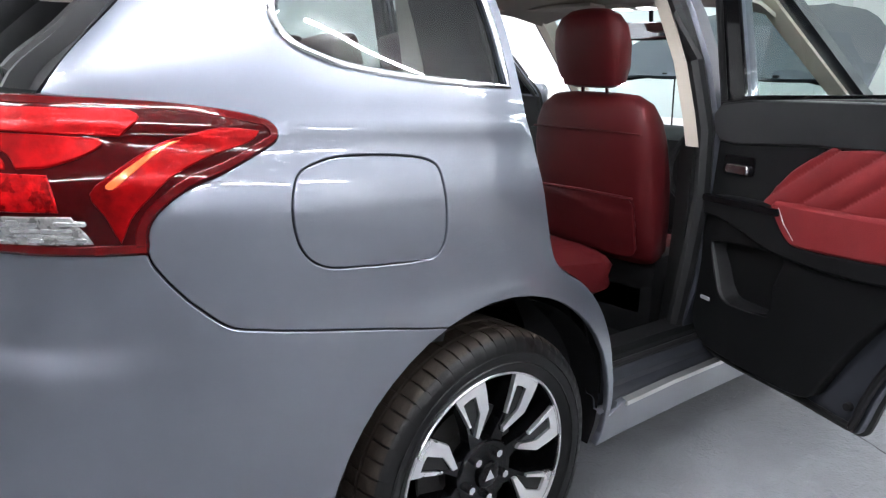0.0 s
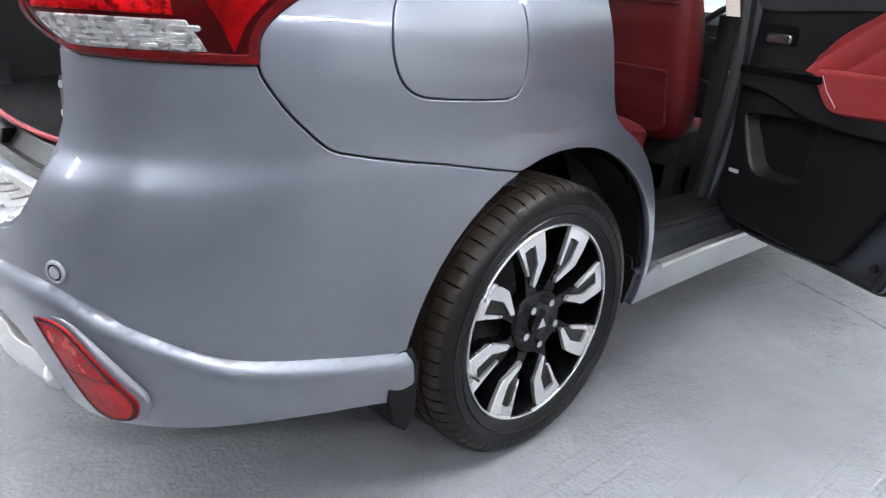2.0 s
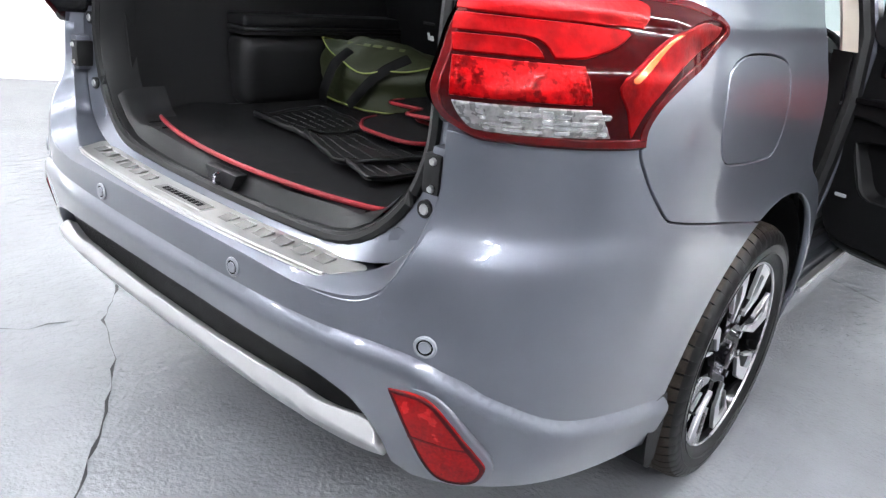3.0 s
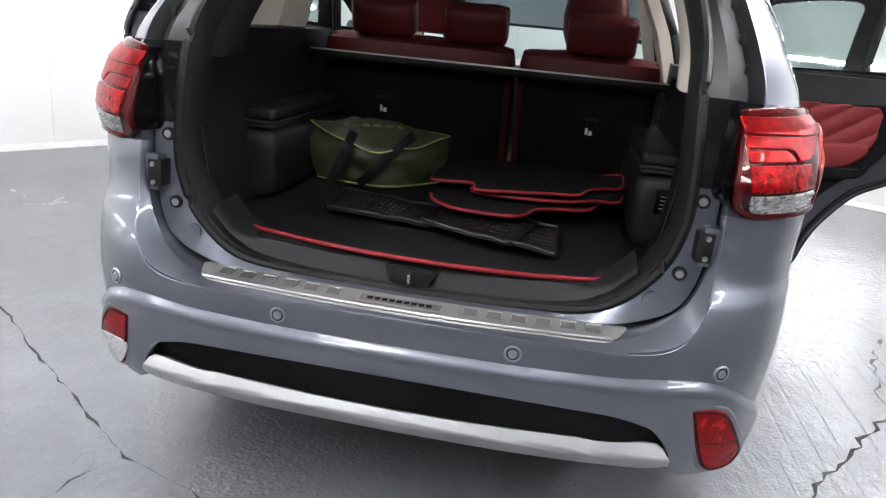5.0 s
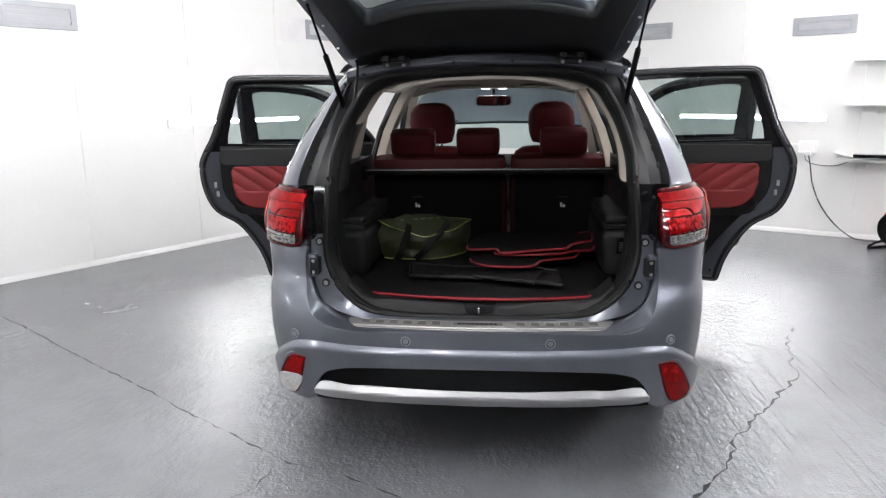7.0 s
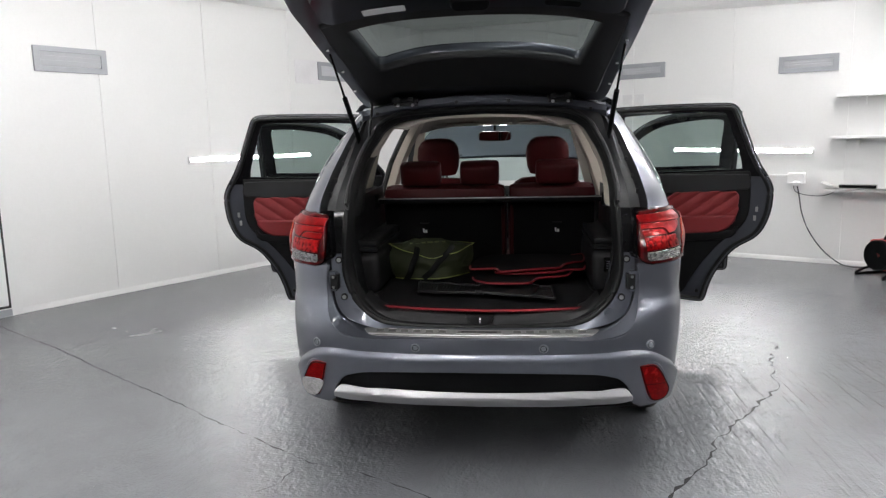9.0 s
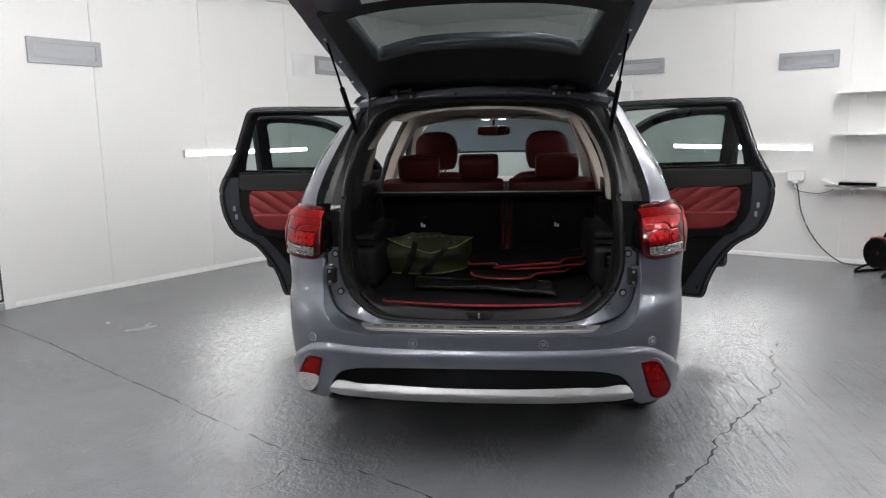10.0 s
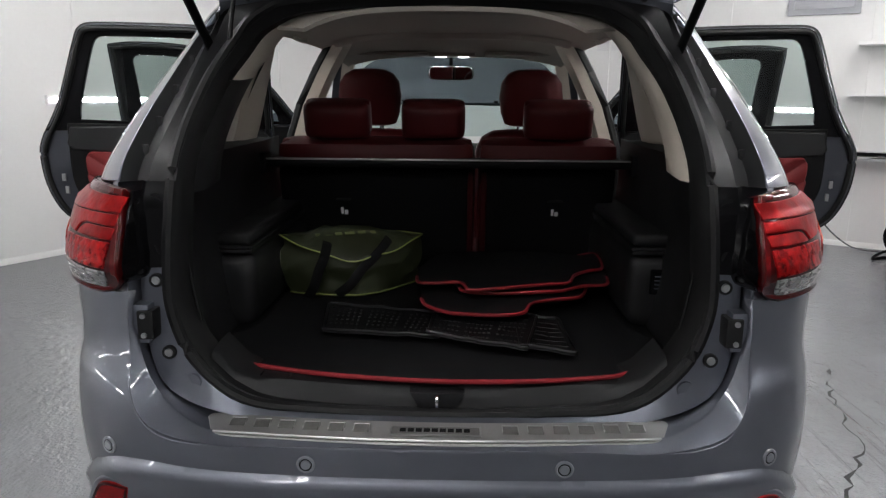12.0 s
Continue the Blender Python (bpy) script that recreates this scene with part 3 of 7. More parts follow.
quarter = (soft(SEAM_RUN) + Y(*circle_run(0.425, 112, 0)) + Y((1.185, 0.30), (1.205, 0.30)) + soft(DOOR_EDGE[::-1])
           + Y((0.79, 1.605), (0.55, 1.605), (0.40, 1.60)) + soft(PILLAR_IN) + soft(LAMP_FLANK[::-1])[:-1])


def clean(pts, eps=0.002):
    out = []
    for p in pts:
        if not out or math.hypot(p[0] - out[-1][0], p[1] - out[-1][1]) > eps:
            out.append(p)
    return out


quarter = clean(quarter)
FLAPO = outline(FLAP, 4)
WINO = outline(WINDOW, 4)


def grow(loop, d):
    """The outline, moved outwards by d."""
    n = len(loop)
    area = sum(loop[i - 1][0] * loop[i][1] - loop[i][0] * loop[i - 1][1] for i in range(n))
    s = 1 if area > 0 else -1
    out = []
    for i in range(n):
        (x0, y0), (x1, y1) = loop[i - 1], loop[(i + 1) % n]
        dx, dy = x1 - x0, y1 - y0
        k = math.hypot(dx, dy) or 1
        out.append((loop[i][0] + s * d * dy / k, loop[i][1] - s * d * dx / k))
    return out


bumper_top = X((0.0, 0.652), (0.30, 0.652), (0.47, 0.652), (0.56, 0.662), (0.61, 0.695), (0.640, 0.76), (0.648, 0.84), (0.643, 0.945))
band_top = X((0, 0.588), (0.30, 0.592), (0.554, 0.603), (0.640, 0.612), (0.732, 0.585), (0.765, 0.557)) + Y((-0.11, 0.521), (-0.044, 0.484), (0.02, 0.466), (0.095, 0.452), (0.20, 0.428), (0.335, 0.398))
bumper_half = clean(soft(bumper_top) + X((0.70, 0.942)) + soft(SEAM_RUN) + Y(*circle_run(0.425, 113, 169, 8)) + soft([(u, z - 0.012) for u, z in band_top[::-1]]))
bumper = bumper_half + [(-u, z) for u, z in bumper_half[::-1][1:-1] if abs(u) > 1e-6]


def level(line, u):
    """The height of a run of (u, z) at u."""
    u = abs(u)
    line = line if line[0][0] <= line[-1][0] else line[::-1]
    for (u0, z0), (u1, z1) in zip(line, line[1:]):
        if u0 <= u <= u1:
            return z0 + (z1 - z0) * (u - u0) / max(1e-6, u1 - u0)
    return line[-1][1] if u > line[-1][0] else line[0][1]


band_raw = soft(band_top, 8)
band_line = [(k * 0.012, sum(level(band_raw, abs(k * 0.012 + d * 0.009)) for d in range(-8, 9)) / 17) for k in range(0, int(band_raw[-1][0] / 0.012) + 1)]
band_half = clean(band_line + band_top[-1:] + Y((0.345, 0.38), (0.36, 0.33), (0.345, 0.285)) + soft(Y((0.30, 0.297), (0.095, 0.335), (-0.068, 0.352)) + X((0.714, 0.352), (0.655, 0.352))) + soft(X((0.625, 0.372), (0.612, 0.43), (0.578, 0.478), (0.546, 0.497), (0.46, 0.513), (0.2, 0.516), (0, 0.516))))
band = band_half + [(-u, z) for u, z in band_half[::-1][1:-1] if abs(u) > 1e-6]

panel("bumper_skin", skin, [grow(bumper, -0.0032)], PAINT, car, "grey-blue painted rear bumper", step=0.019, depth=0.02)


def shaped(h):
    """The skin, raised by h(u, z), with the normals of the raised shape."""
    def q(u, z):
        p, n = skin(u, z)
        return p + n * h(u, z)

    def at(u, z):
        e = 0.003
        n = (q(u + e, z) - q(u - e, z)).cross(q(u, z + e) - q(u, z - e)).normalized()
        p = q(u, z)
        return p, n if n.dot(skin(u, z)[1]) > 0 else -n
    return at


panel("bumper_lower_band", shaped(lambda u, z: 0.017 - 0.019 * min(1, max(0, (z - level(band_line, u) + 0.030) / 0.030)) ** 1.5 - 0.05 * max(0, 0.40 - z)), [band], PAINT, car, "grey-blue lower bumper moulding", step=0.0095, depth=0.03, lip=0.003)
ins = X((0.628, 0.34), (0.622, 0.43), (0.585, 0.49), (0.46, 0.53), (0.0, 0.53))
panel("bumper_insert", skin, [clean(ins + [(-u, z) for u, z in ins[::-1][1:]])], BLACK, car, "matt black bumper insert", step=0.03, off=-0.012, depth=0.01)
skid = soft(X((0.0, 0.357), (0.25, 0.361), (0.42, 0.369), (0.455, 0.376), (0.565, 0.380), (0.618, 0.392)), 3) + soft(X((0.614, 0.410), (0.590, 0.440), (0.50, 0.434), (0.42, 0.430), (0.2, 0.420), (0.0, 0.417)), 3)
ridge_line = X((0.0, 0.398), (0.25, 0.401), (0.42, 0.408), (0.47, 0.413), (0.63, 0.418))


def skid_height(u, z):
    k = z - level(ridge_line, u)
    wing_ = min(1, max(0, (abs(u) - ux(0.42, 0.39)) / 0.03))
    return 0.030 + 0.003 * wing_ - (1.05 * k if k > 0 else -0.34 * k)


panel("skid_garnish", shaped(skid_height), [clean(skid + [(-u, z) for u, z in skid[::-1] if u > 1e-6])], SILVER, car, "silver bumper garnish", step=0.008, depth=0.045, lip=0.004)
val = X((0.64, 0.335), (0.64, 0.37), (0.0, 0.36), (0.0, 0.325))
panel("valance", skin, [clean(val + [(-u, z) for u, z in val[::-1] if u > 1e-6])], BLACK, car, "black lower valance", step=0.04, off=-0.015, depth=0.02)

for s in (1, -1):
    panel("quarter_panel", skin, [grow(quarter, -0.0032), grow(FLAPO, 0.0062), WINO], PAINT, car, step=0.0245, depth=0.016, sgn=s)
    panel("fuel_flap" if s > 0 else "flank_cover", skin, [FLAPO], PAINT, car, "rounded painted filler flap" if s > 0 else "", step=0.025, depth=0.012, sgn=s)
    panel("flap_recess", skin, [grow(FLAPO, 0.012)], SEAM, car, step=0.05, off=-0.011, depth=0.002, sgn=s)
    panel("panel_gap", skin, [grow(clean(soft(SEAM_RUN) + [(u, z - 0.02) for u, z in soft(SEAM_RUN)[::-1]]), 0.012)], SEAM, car, step=0.05, off=-0.013, depth=0.002, sgn=s)
    # quarter window with its bright surround
    panel("quarter_window", skin, [grow(WINO, -0.004)], PRIVACY, car, "dark tinted quarter window", step=0.05, off=-0.006, depth=0.004, sgn=s)
    bm = bmesh.new()
    tube(bm, [(lambda p, n: Vector((p.x * s, p.y, p.z)) + Vector((n.x * s, n.y, n.z)) * 0.002)(*skin(u, z)) for u, z in outline(WINDOW, 4)], 0.0072, 8, True, up=(1, 0, 0), flat=0.7)
    part("window_surround", bm, CHROME, car, "bright chrome window surround")


# ---- the tail opening ----
def rail(pts, n=5):
    return spline(pts, n)


def P(x, z):
    return raw(ux(x, z), z)


low_ridge = [(0, 0.652), (0.30, 0.652), (0.47, 0.652), (0.61, 0.695), (0.648, 0.84), (0.648, 0.985), (0.692, 1.160)]
high_ridge = [(0.683, 1.262), (0.649, 1.38), (0.612, 1.49), (0.562, 1.565)]
RIDGE = rail([P(x, z) for x, z in low_ridge + high_ridge] + [Vector((0.40, 0.30, 1.61)), Vector((0, 0.30, 1.64))])
RIDGE = [P(x, z) for x, z in soft(low_ridge, 5)] + RIDGE[31:]
SHELF = rail([(0, -0.24, 0.660), (0.30, -0.236, 0.660), (0.475, -0.222, 0.664), (0.600, -0.178, 0.732), (0.645, -0.156, 0.86), (0.648, -0.140, 0.985), (0.645, -0.040, 1.162), (0.628, 0.045, 1.262), (0.597, 0.13, 1.38), (0.570, 0.22, 1.49), (0.535, 0.275, 1.56), (0.39, 0.31, 1.595), (0, 0.325, 1.622)])
JAMB_OUT = rail([(0, -0.168, 0.664), (0.28, -0.166, 0.664), (0.44, -0.160, 0.668), (0.585, -0.134, 0.715), (0.630, -0.123, 0.825), (0.636, -0.116, 0.985), (0.618, -0.088, 1.166), (0.610, 0.0, 1.262), (0.578, 0.10, 1.38), (0.549, 0.19, 1.48), (0.522, 0.275, 1.565), (0.38, 0.30, 1.597), (0, 0.31, 1.615)])
JAMB_IN = rail([(0, -0.135, 0.668), (0.25, -0.134, 0.674), (0.421, -0.130, 0.693), (0.53, -0.119, 0.777), (0.576, -0.112, 0.88), (0.581, -0.108, 0.985), (0.569, -0.084, 1.166), (0.572, 0.007, 1.262), (0.550, 0.12, 1.38), (0.517, 0.197, 1.463), (0.470, 0.25, 1.535), (0.36, 0.275, 1.580), (0, 0.287, 1.597)])
SEAL_IN = rail([(0, -0.105, 0.672), (0.24, -0.103, 0.680), (0.405, -0.100, 0.706), (0.508, -0.095, 0.790), (0.552, -0.088, 0.888), (0.557, -0.083, 0.985), (0.546, -0.064, 1.166), (0.548, 0.03, 1.258), (0.526, 0.14, 1.365), (0.492, 0.217, 1.44), (0.447, 0.268, 1.508), (0.345, 0.295, 1.552), (0, 0.305, 1.572)])
cut = 30  # up to the lamps' top the body is one painted piece, above it shade darkens its colour
for s in (1, -1):
    def m(run_):
        return [Vector((p.x * s, p.y, p.z)) for p in run_]
    deep = [p + Vector((0.0, 0.035, -0.004)) for p in JAMB_OUT]
    tuck = [P(p.x + 0.03 * c_.x, p.z + 0.03 * c_.z) + Vector((0, 0.006, 0)) for p, c_ in ((q, Vector((q.x * 1.2, 0, q.z - 1.0)).normalized()) for q in RIDGE[:cut + 1])]
    # from the bumper's crest up to a brow, down into a drain channel, and out to the flat jamb
    wide = [min(1.0, max(0.0, (p.x - 0.40) / 0.14)) for p in SHELF]
    lip_ = [a + Vector((-0.004, 0.006 * k, 0.001)) for a, k in zip(SHELF, wide)]
    drain = [a.lerp(b, 0.45) + Vector((0.0, 0.040 * k, -0.012 * k)) for a, b, k in zip(SHELF, JAMB_OUT, wide)]
    drain2 = [b + Vector((0.004, 0.030 * k, -0.006 * k)) for b, k in zip(JAMB_OUT, wide)]
    edge_ = [b.lerp(c_, 0.10) + Vector((0, -0.002, 0)) for b, c_ in zip(JAMB_OUT, JAMB_IN)]
    bm = loft([m(r[:cut + 1]) for r in (tuck + RIDGE[cut + 1:], RIDGE, SHELF, lip_, drain, drain2, JAMB_OUT, edge_, JAMB_IN)])
    part("tail_jamb", bm, PAINT, car, "painted jamb round the tail opening")
    # gutter and pillar jamb are body paint; dark plastic stands in for their shade
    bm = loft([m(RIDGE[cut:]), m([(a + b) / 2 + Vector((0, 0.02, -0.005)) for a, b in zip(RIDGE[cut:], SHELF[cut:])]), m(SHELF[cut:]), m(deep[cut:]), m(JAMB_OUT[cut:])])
    part("pillar_gutter", bm, DARK, car, "painted gutter behind the tail pillar, shade in its dark colour")
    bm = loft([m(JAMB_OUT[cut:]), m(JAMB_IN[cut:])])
    part("pillar_jamb", bm, DARK, car, "painted inner edge of the tail pillar, shade in its dark colour")
    bm = bmesh.new()
    tube(bm, m(JAMB_IN), 0.013, 8)
    part("tail_seal", bm, RUBBER, car, "black rubber tailgate seal")
    bm = loft([m(JAMB_IN), m([(a + b) / 2 + Vector((0, -0.012, 0.006)) for a, b in zip(JAMB_IN, SEAL_IN)]), m(SEAL_IN), m([p + Vector((0, 0.06, 0)) for p in SEAL_IN])])
    part("opening_trim", bm, RUBBER, car, "dark plastic trim inside the opening")
    # gloss black panel beside the lamp
    lo, hi = 25, 30
    OUTER = [raw(ux(0.690, q.z), q.z) + Vector((0, 0.004, 0)) for q in RIDGE]
    bm = loft([[q + Vector((0, -0.004, 0)) for q in m(r[lo:hi + 1])] for r in (OUTER, RIDGE, SHELF, JAMB_OUT, JAMB_IN)])
    part("lamp_filler_panel", thicken(bm, 0.002), GLOSSBLACK, car, "gloss black filler panel beside the lamp")
    for z, x, y in ((1.128, 0.600, -0.100), (1.020, 0.606, -0.112)):
        bm = bmesh.new()
        disc(bm, (s * x, y + 0.002, z), (0, -1, 0), 0.014, 0.004, 16)
        part("filler_hole", bm, SEAM, car)
    for x, y, z in ((0.604, -0.119, 0.957), (0.585, -0.126, 0.797)):
        bm = bmesh.new()
        disc(bm, (s * x, y + 0.011, z), (0, -1, 0), 0.0165, 0.012, 18, 0.015)
        stop = part("rubber_stop", bm, RUBBER, car, "round rubber tailgate stop")
        bm = bmesh.new()
        disc(bm, (s * x, y, z), (0, -1, 0), 0.0100, 0.004, 14, 0.0080)
        part("stop_pin", bm, STEEL, stop)
    bm = bmesh.new()
    disc(bm, (s * 0.537, -0.127, 0.729), (0.1 * s, -1, 0.12), 0.022, 0.004, 24, 0.020)
    part("jamb_plug", bm, PAINT, car, "round painted jamb plug")
    # side bumper guide with two screws
    g = boxed(0.612, -0.152, 0.826, 0.648, -0.095, 0.912, bevel=0.006)
    if s < 0:
        mirror(g)
    g = part("tailgate_guide", g, PAINT, car, "tailgate side guide with two screws")
    bm = boxed(0.601, -0.157, 0.836, 0.636, -0.100, 0.900, bevel=0.005)
    if s < 0:
        mirror(bm)
    part("guide_pad", bm, RUBBER, g, "black guide pad")
    for z in (0.846, 0.889):
        bm = bmesh.new()
        disc(bm, (s * 0.622, -0.157, z), (0, -1, 0), 0.0062, 0.005, 12, 0.005)
        part("screw", bm, STEEL, g)
    # slots along the pillar
    for k in range(6):
        a, c = RIDGE[33 + 3 * k], SHELF[33 + 3 * k]
        q = (a + c) / 2
        bm = boxed(-0.006, -0.004, -0.012, 0.006, 0.004, 0.012, bevel=0.002, m=Matrix.Translation((q.x * s, q.y - 0.002 + 0.02, q.z)))
        part("pillar_clip", bm, DARK, car)

# ---- tail lamps ----
lamp_in = X((0.700, 0.943), (0.676, 0.950), (0.649, 0.973), (0.643, 1.01), (0.643, 1.06), (0.645, 1.11), (0.648, 1.150))
lamp_half = clean(soft(lamp_in, 4) + X((0.70, 1.155)) + soft(LAMP_FLANK[::-1], 4))

SEG_TOP = [(0.655, 1.134), (0.655, 1.134), (0.81, 1.136), (0.862, 1.137), (0.880, 1.128), (0.862, 1.108), (0.862, 1.108), (0.655, 1.1075), (0.655, 1.1075)]
SEG_MID = [(0.656, 1.101), (0.656, 1.101), (0.842, 1.1015), (0.832, 1.080), (0.802, 1.062), (0.802, 1.062), (0.776, 1.0585), (0.776, 1.0585), (0.766, 1.076), (0.746, 1.0835), (0.656, 1.0820), (0.656, 1.0820)]
SEG_HOOK = [(0.656, 1.0755), (0.656, 1.0755), (0.740, 1.0770), (0.756, 1.0715), (0.7655, 1.0575), (0.7655, 1.0575), (0.660, 1.0555), (0.660, 1.0555)]
SEG_LED = [(0.660, 1.0475), (0.660, 1.0475), (0.802, 1.0500), (0.802, 1.0500), (0.818, 1.0065), (0.818, 1.0065), (0.664, 1.0040), (0.664, 1.0040)]
SEG_CLEAR = [(0.666, 0.9965), (0.666, 0.9965), (0.830, 0.9985), (0.830, 0.9985), (0.852, 0.9610), (0.852, 0.9610), (0.702, 0.9595), (0.682, 0.9720)]
SWOOSH = [(0.846, 1.030), (0.866, 1.058), (0.894, 1.087), (0.930, 1.107), (0.986, 1.115), (1.046, 1.113), (1.046, 1.113), (1.026, 1.099), (0.970, 1.080), (0.922, 1.050), (0.899, 1.020), (0.888, 0.995), (0.882, 0.962), (0.882, 0.962), (0.866, 0.998)]
GUIDE = [(0.858, 1.0400), (0.882, 1.0680), (0.908, 1.0930), (0.930, 1.1040), (0.930, 1.1040), (0.906, 1.0860), (0.884, 1.0600), (0.864, 1.0370)]
facet = random.Random(4)


def ease(v, a, c):
    k = min(1.0, max(0.0, (v - a) / (c - a)))
    return k * k * (3 - 2 * k)


def lamp_skin(u, z):
    """The lens stands proud of the body at its inner end and runs out into the flank."""
    def q(u_, z_):
        return raw(u_, z_) + Vector((0, -1, 0)) * ((0.006 + 0.046 * ease(z_, 0.948, 1.015) - 0.014 * ease(z_, 1.09, 1.155)) * (1 - 0.97 * ease(u_, 0.70, 0.91))) \
            + Vector((1, 0, 0)) * (0.019 * ease(z_, 0.955, 1.06) * (1 - ease(z_, 1.11, 1.156)) * ease(u_, 0.72, 0.84) * (1 - ease(u_, 0.92, 1.06)))
    e = 0.004
    n = (q(u + e, z) - q(u - e, z)).cross(q(u, z + e) - q(u, z - e)).normalized()
    return q(u, z), n if n.dot(skin(u, z)[1]) > 0 else -n


def inward(run_):
    """The segments' inner ends follow the lens's inner edge."""
    return [(u + 0.022 * min(1, max(0, (0.86 - u) / 0.20)) * ease(z, 0.945, 0.995), z) for u, z in run_]
for s in (1, -1):
    lamp = panel("tail_lamp", lamp_skin, [lamp_half], LENS_DEEP, car, "red tail lamp with a clear lower strip", step=0.015, off=0.010, depth=0.075, lip=0.006, sgn=s)
    panel("lamp_edge", lamp_skin, [grow(lamp_half, -0.001), grow(lamp_half, -0.011)], LENS_RIM, lamp, "deep red moulded lamp edge", step=0.015, off=0.0118, depth=0.003, sgn=s)
    for run_, m_ in ((SEG_TOP, LENS_RED), (SEG_MID, LENS_RED), (SEG_HOOK, LENS_RED), (SEG_LED, LENS_BRIGHT)):
        panel("red_segment", lamp_skin, [outline(inward(run_), 3)], m_, lamp, step=0.015, off=0.0130, depth=0.004, sgn=s)
    panel("clear_segment", lamp_skin, [outline(inward(SEG_CLEAR), 3)], LENS_GREY, lamp, "clear faceted turn signal lens", step=0.015, off=0.0125, depth=0.004, sgn=s)
    # small reflector facets behind the clear strip
    u0 = 0.716
    while u0 < 0.842:
        w_ = min(facet.uniform(0.005, 0.016), 0.846 - u0)
        for z0, z1 in ((0.9635, 0.9700), (0.9712, 0.9775), (0.9790, 0.9860), (0.9875, 0.9955)):
            if facet.random() < 0.72:
                panel("lens_facet", lamp_skin, [rounded(u0, z0 + facet.uniform(0, 0.002), u0 + w_, z1 - facet.uniform(0, 0.003), 0.0015, 2)], LENS_CLEAR, lamp, step=0.03, off=0.0131 + facet.uniform(0, 0.0007), depth=0.002, sgn=s)
        u0 += w_ + 0.0012
    side_run = [(u, z) for u, z in soft(lamp_in, 4) if z > 0.962]
    rows = [[], [], []]
    for u, z in side_run:
        q, n_ = lamp_skin(u, z)
        rows[0].append(Vector((s * (q.x - 0.010), q.y - 0.006, q.z)))
        rows[1].append(Vector((s * (q.x - 0.014), q.y + 0.004, q.z)))
        low_ = raw(u, z)
        rows[2].append(Vector((s * (low_.x - 0.034), low_.y + 0.052, low_.z)))
    part("lamp_flank", loft(rows), GLOSSBLACK, lamp, "gloss black inner flank of the lamp")
    panel("swept_segment", lamp_skin, [outline(SWOOSH, 3)], LENS_RED, lamp, "swept red side lens", step=0.012, off=0.0130, depth=0.004, sgn=s)
    panel("light_guide", lamp_skin, [outline(GUIDE, 3)], LENS_GUIDE, lamp, "bright orange light guide", step=0.012, off=0.0143, depth=0.003, sgn=s)

# ---- bumper fittings ----
refl = outline(X((0.642, 0.541), (0.642, 0.541), (0.698, 0.541), (0.727, 0.512), (0.763, 0.435), (0.766, 0.41), (0.750, 0.382), (0.712, 0.376), (0.690, 0.398), (0.664, 0.468)), 4)
def pad_skin(u, z):
    """The bumper's corner, squared off where the lenses sit."""
    def q(u_, z_):
        return skin(u_, z_)[0] + Vector((0.003, -0.020, 0)) * ease(u_, ux(0.650, 0.46), ux(0.790, 0.46))
    e = 0.004
    n = (q(u + e, z) - q(u - e, z)).cross(q(u, z + e) - q(u, z - e)).normalized()
    return q(u, z), n if n.dot(skin(u, z)[1]) > 0 else -n


for s in (1, -1):
    lens = panel("reflector", pad_skin, [refl], LENS_REFLECTOR, car, "red bumper reflector" if s > 0 else "bumper lamp, red above and clear below", step=0.02, off=0.020, depth=0.02, lip=0.004, sgn=s)
    panel("reflector_rim", pad_skin, [grow(refl, -0.0005), grow(refl, -0.0040)], LENS_DEEP, lens, "dark edge of the lens", step=0.02, off=0.0213, depth=0.003, sgn=s)
    panel("reflector_bezel", pad_skin, [grow(refl, 0.010)], PAINT, car, step=0.02, off=0.016, depth=0.030, lip=0.004, sgn=s)
    if s < 0:
        white = outline(X((0.668, 0.456), (0.752, 0.456), (0.762, 0.412), (0.748, 0.384), (0.714, 0.379), (0.690, 0.402)), 4)
        panel("reverse_lens", pad_skin, [white], LENS_WHITE, lens, "clear reversing lens", step=0.02, off=0.0225, depth=0.004, sgn=s)
    else:
        panel("reflector_rib", pad_skin, [X((0.668, 0.454), (0.752, 0.454), (0.751, 0.457), (0.667, 0.457))], LENS_RIM, lens, step=0.03, off=0.0213, depth=0.002, sgn=s)
    for x, z in ((0.690, 0.622), (0.261, 0.616)):
        p, n = skin(ux(x, z), z)
        p, n = Vector((p.x * s, p.y, p.z)), Vector((n.x * s, n.y, n.z))
        bm = bmesh.new()
        ring(bm, p + n * 0.001, n, 0.0158, 0.0034)
        sen = part("parking_sensor", bm, SENSOR, car, "round painted parking sensor")
        bm = bmesh.new()
        ring(bm, p + n * 0.0020, n, 0.0122, 0.0017)
        part("sensor_gap", bm, SEAM, sen)
        bm = bmesh.new()
        disc(bm, p - n * 0.003, n, 0.0110, 0.0078, 20, 0.0098)
        part("sensor_face", bm, SENSOR, sen)

# step plate on the sill, with pressed windows
top = flat((0, -0.216, 0.664), (1, 0, 0), (0, 1, 0.06))
plate = rounded(-0.472, -0.038, 0.472, 0.038, 0.014, 4)
plate = [(x + (0.020 if y > 0 else 0.0) * (1 if x > 0 else -1), y) for x, y in plate]
sp = panel("step_plate", lambda u, v: (lambda q, n: (q + Vector((0, 0.055 * (u / 0.47) ** 2 * 0.5, -0.004 * (v < -0.03))), n))(*top(u, v)), [plate], PLATE, car, "brushed steel bumper step plate", step=0.02, off=0.003, depth=0.006)
edge = bmesh.new()
tube(edge, [(x_, -0.2525 + 0.0275 * (x_ / 0.47) ** 2, 0.6655) for x_ in [0.462 * k / 16 for k in range(-16, 17)]], 0.0034, 6)
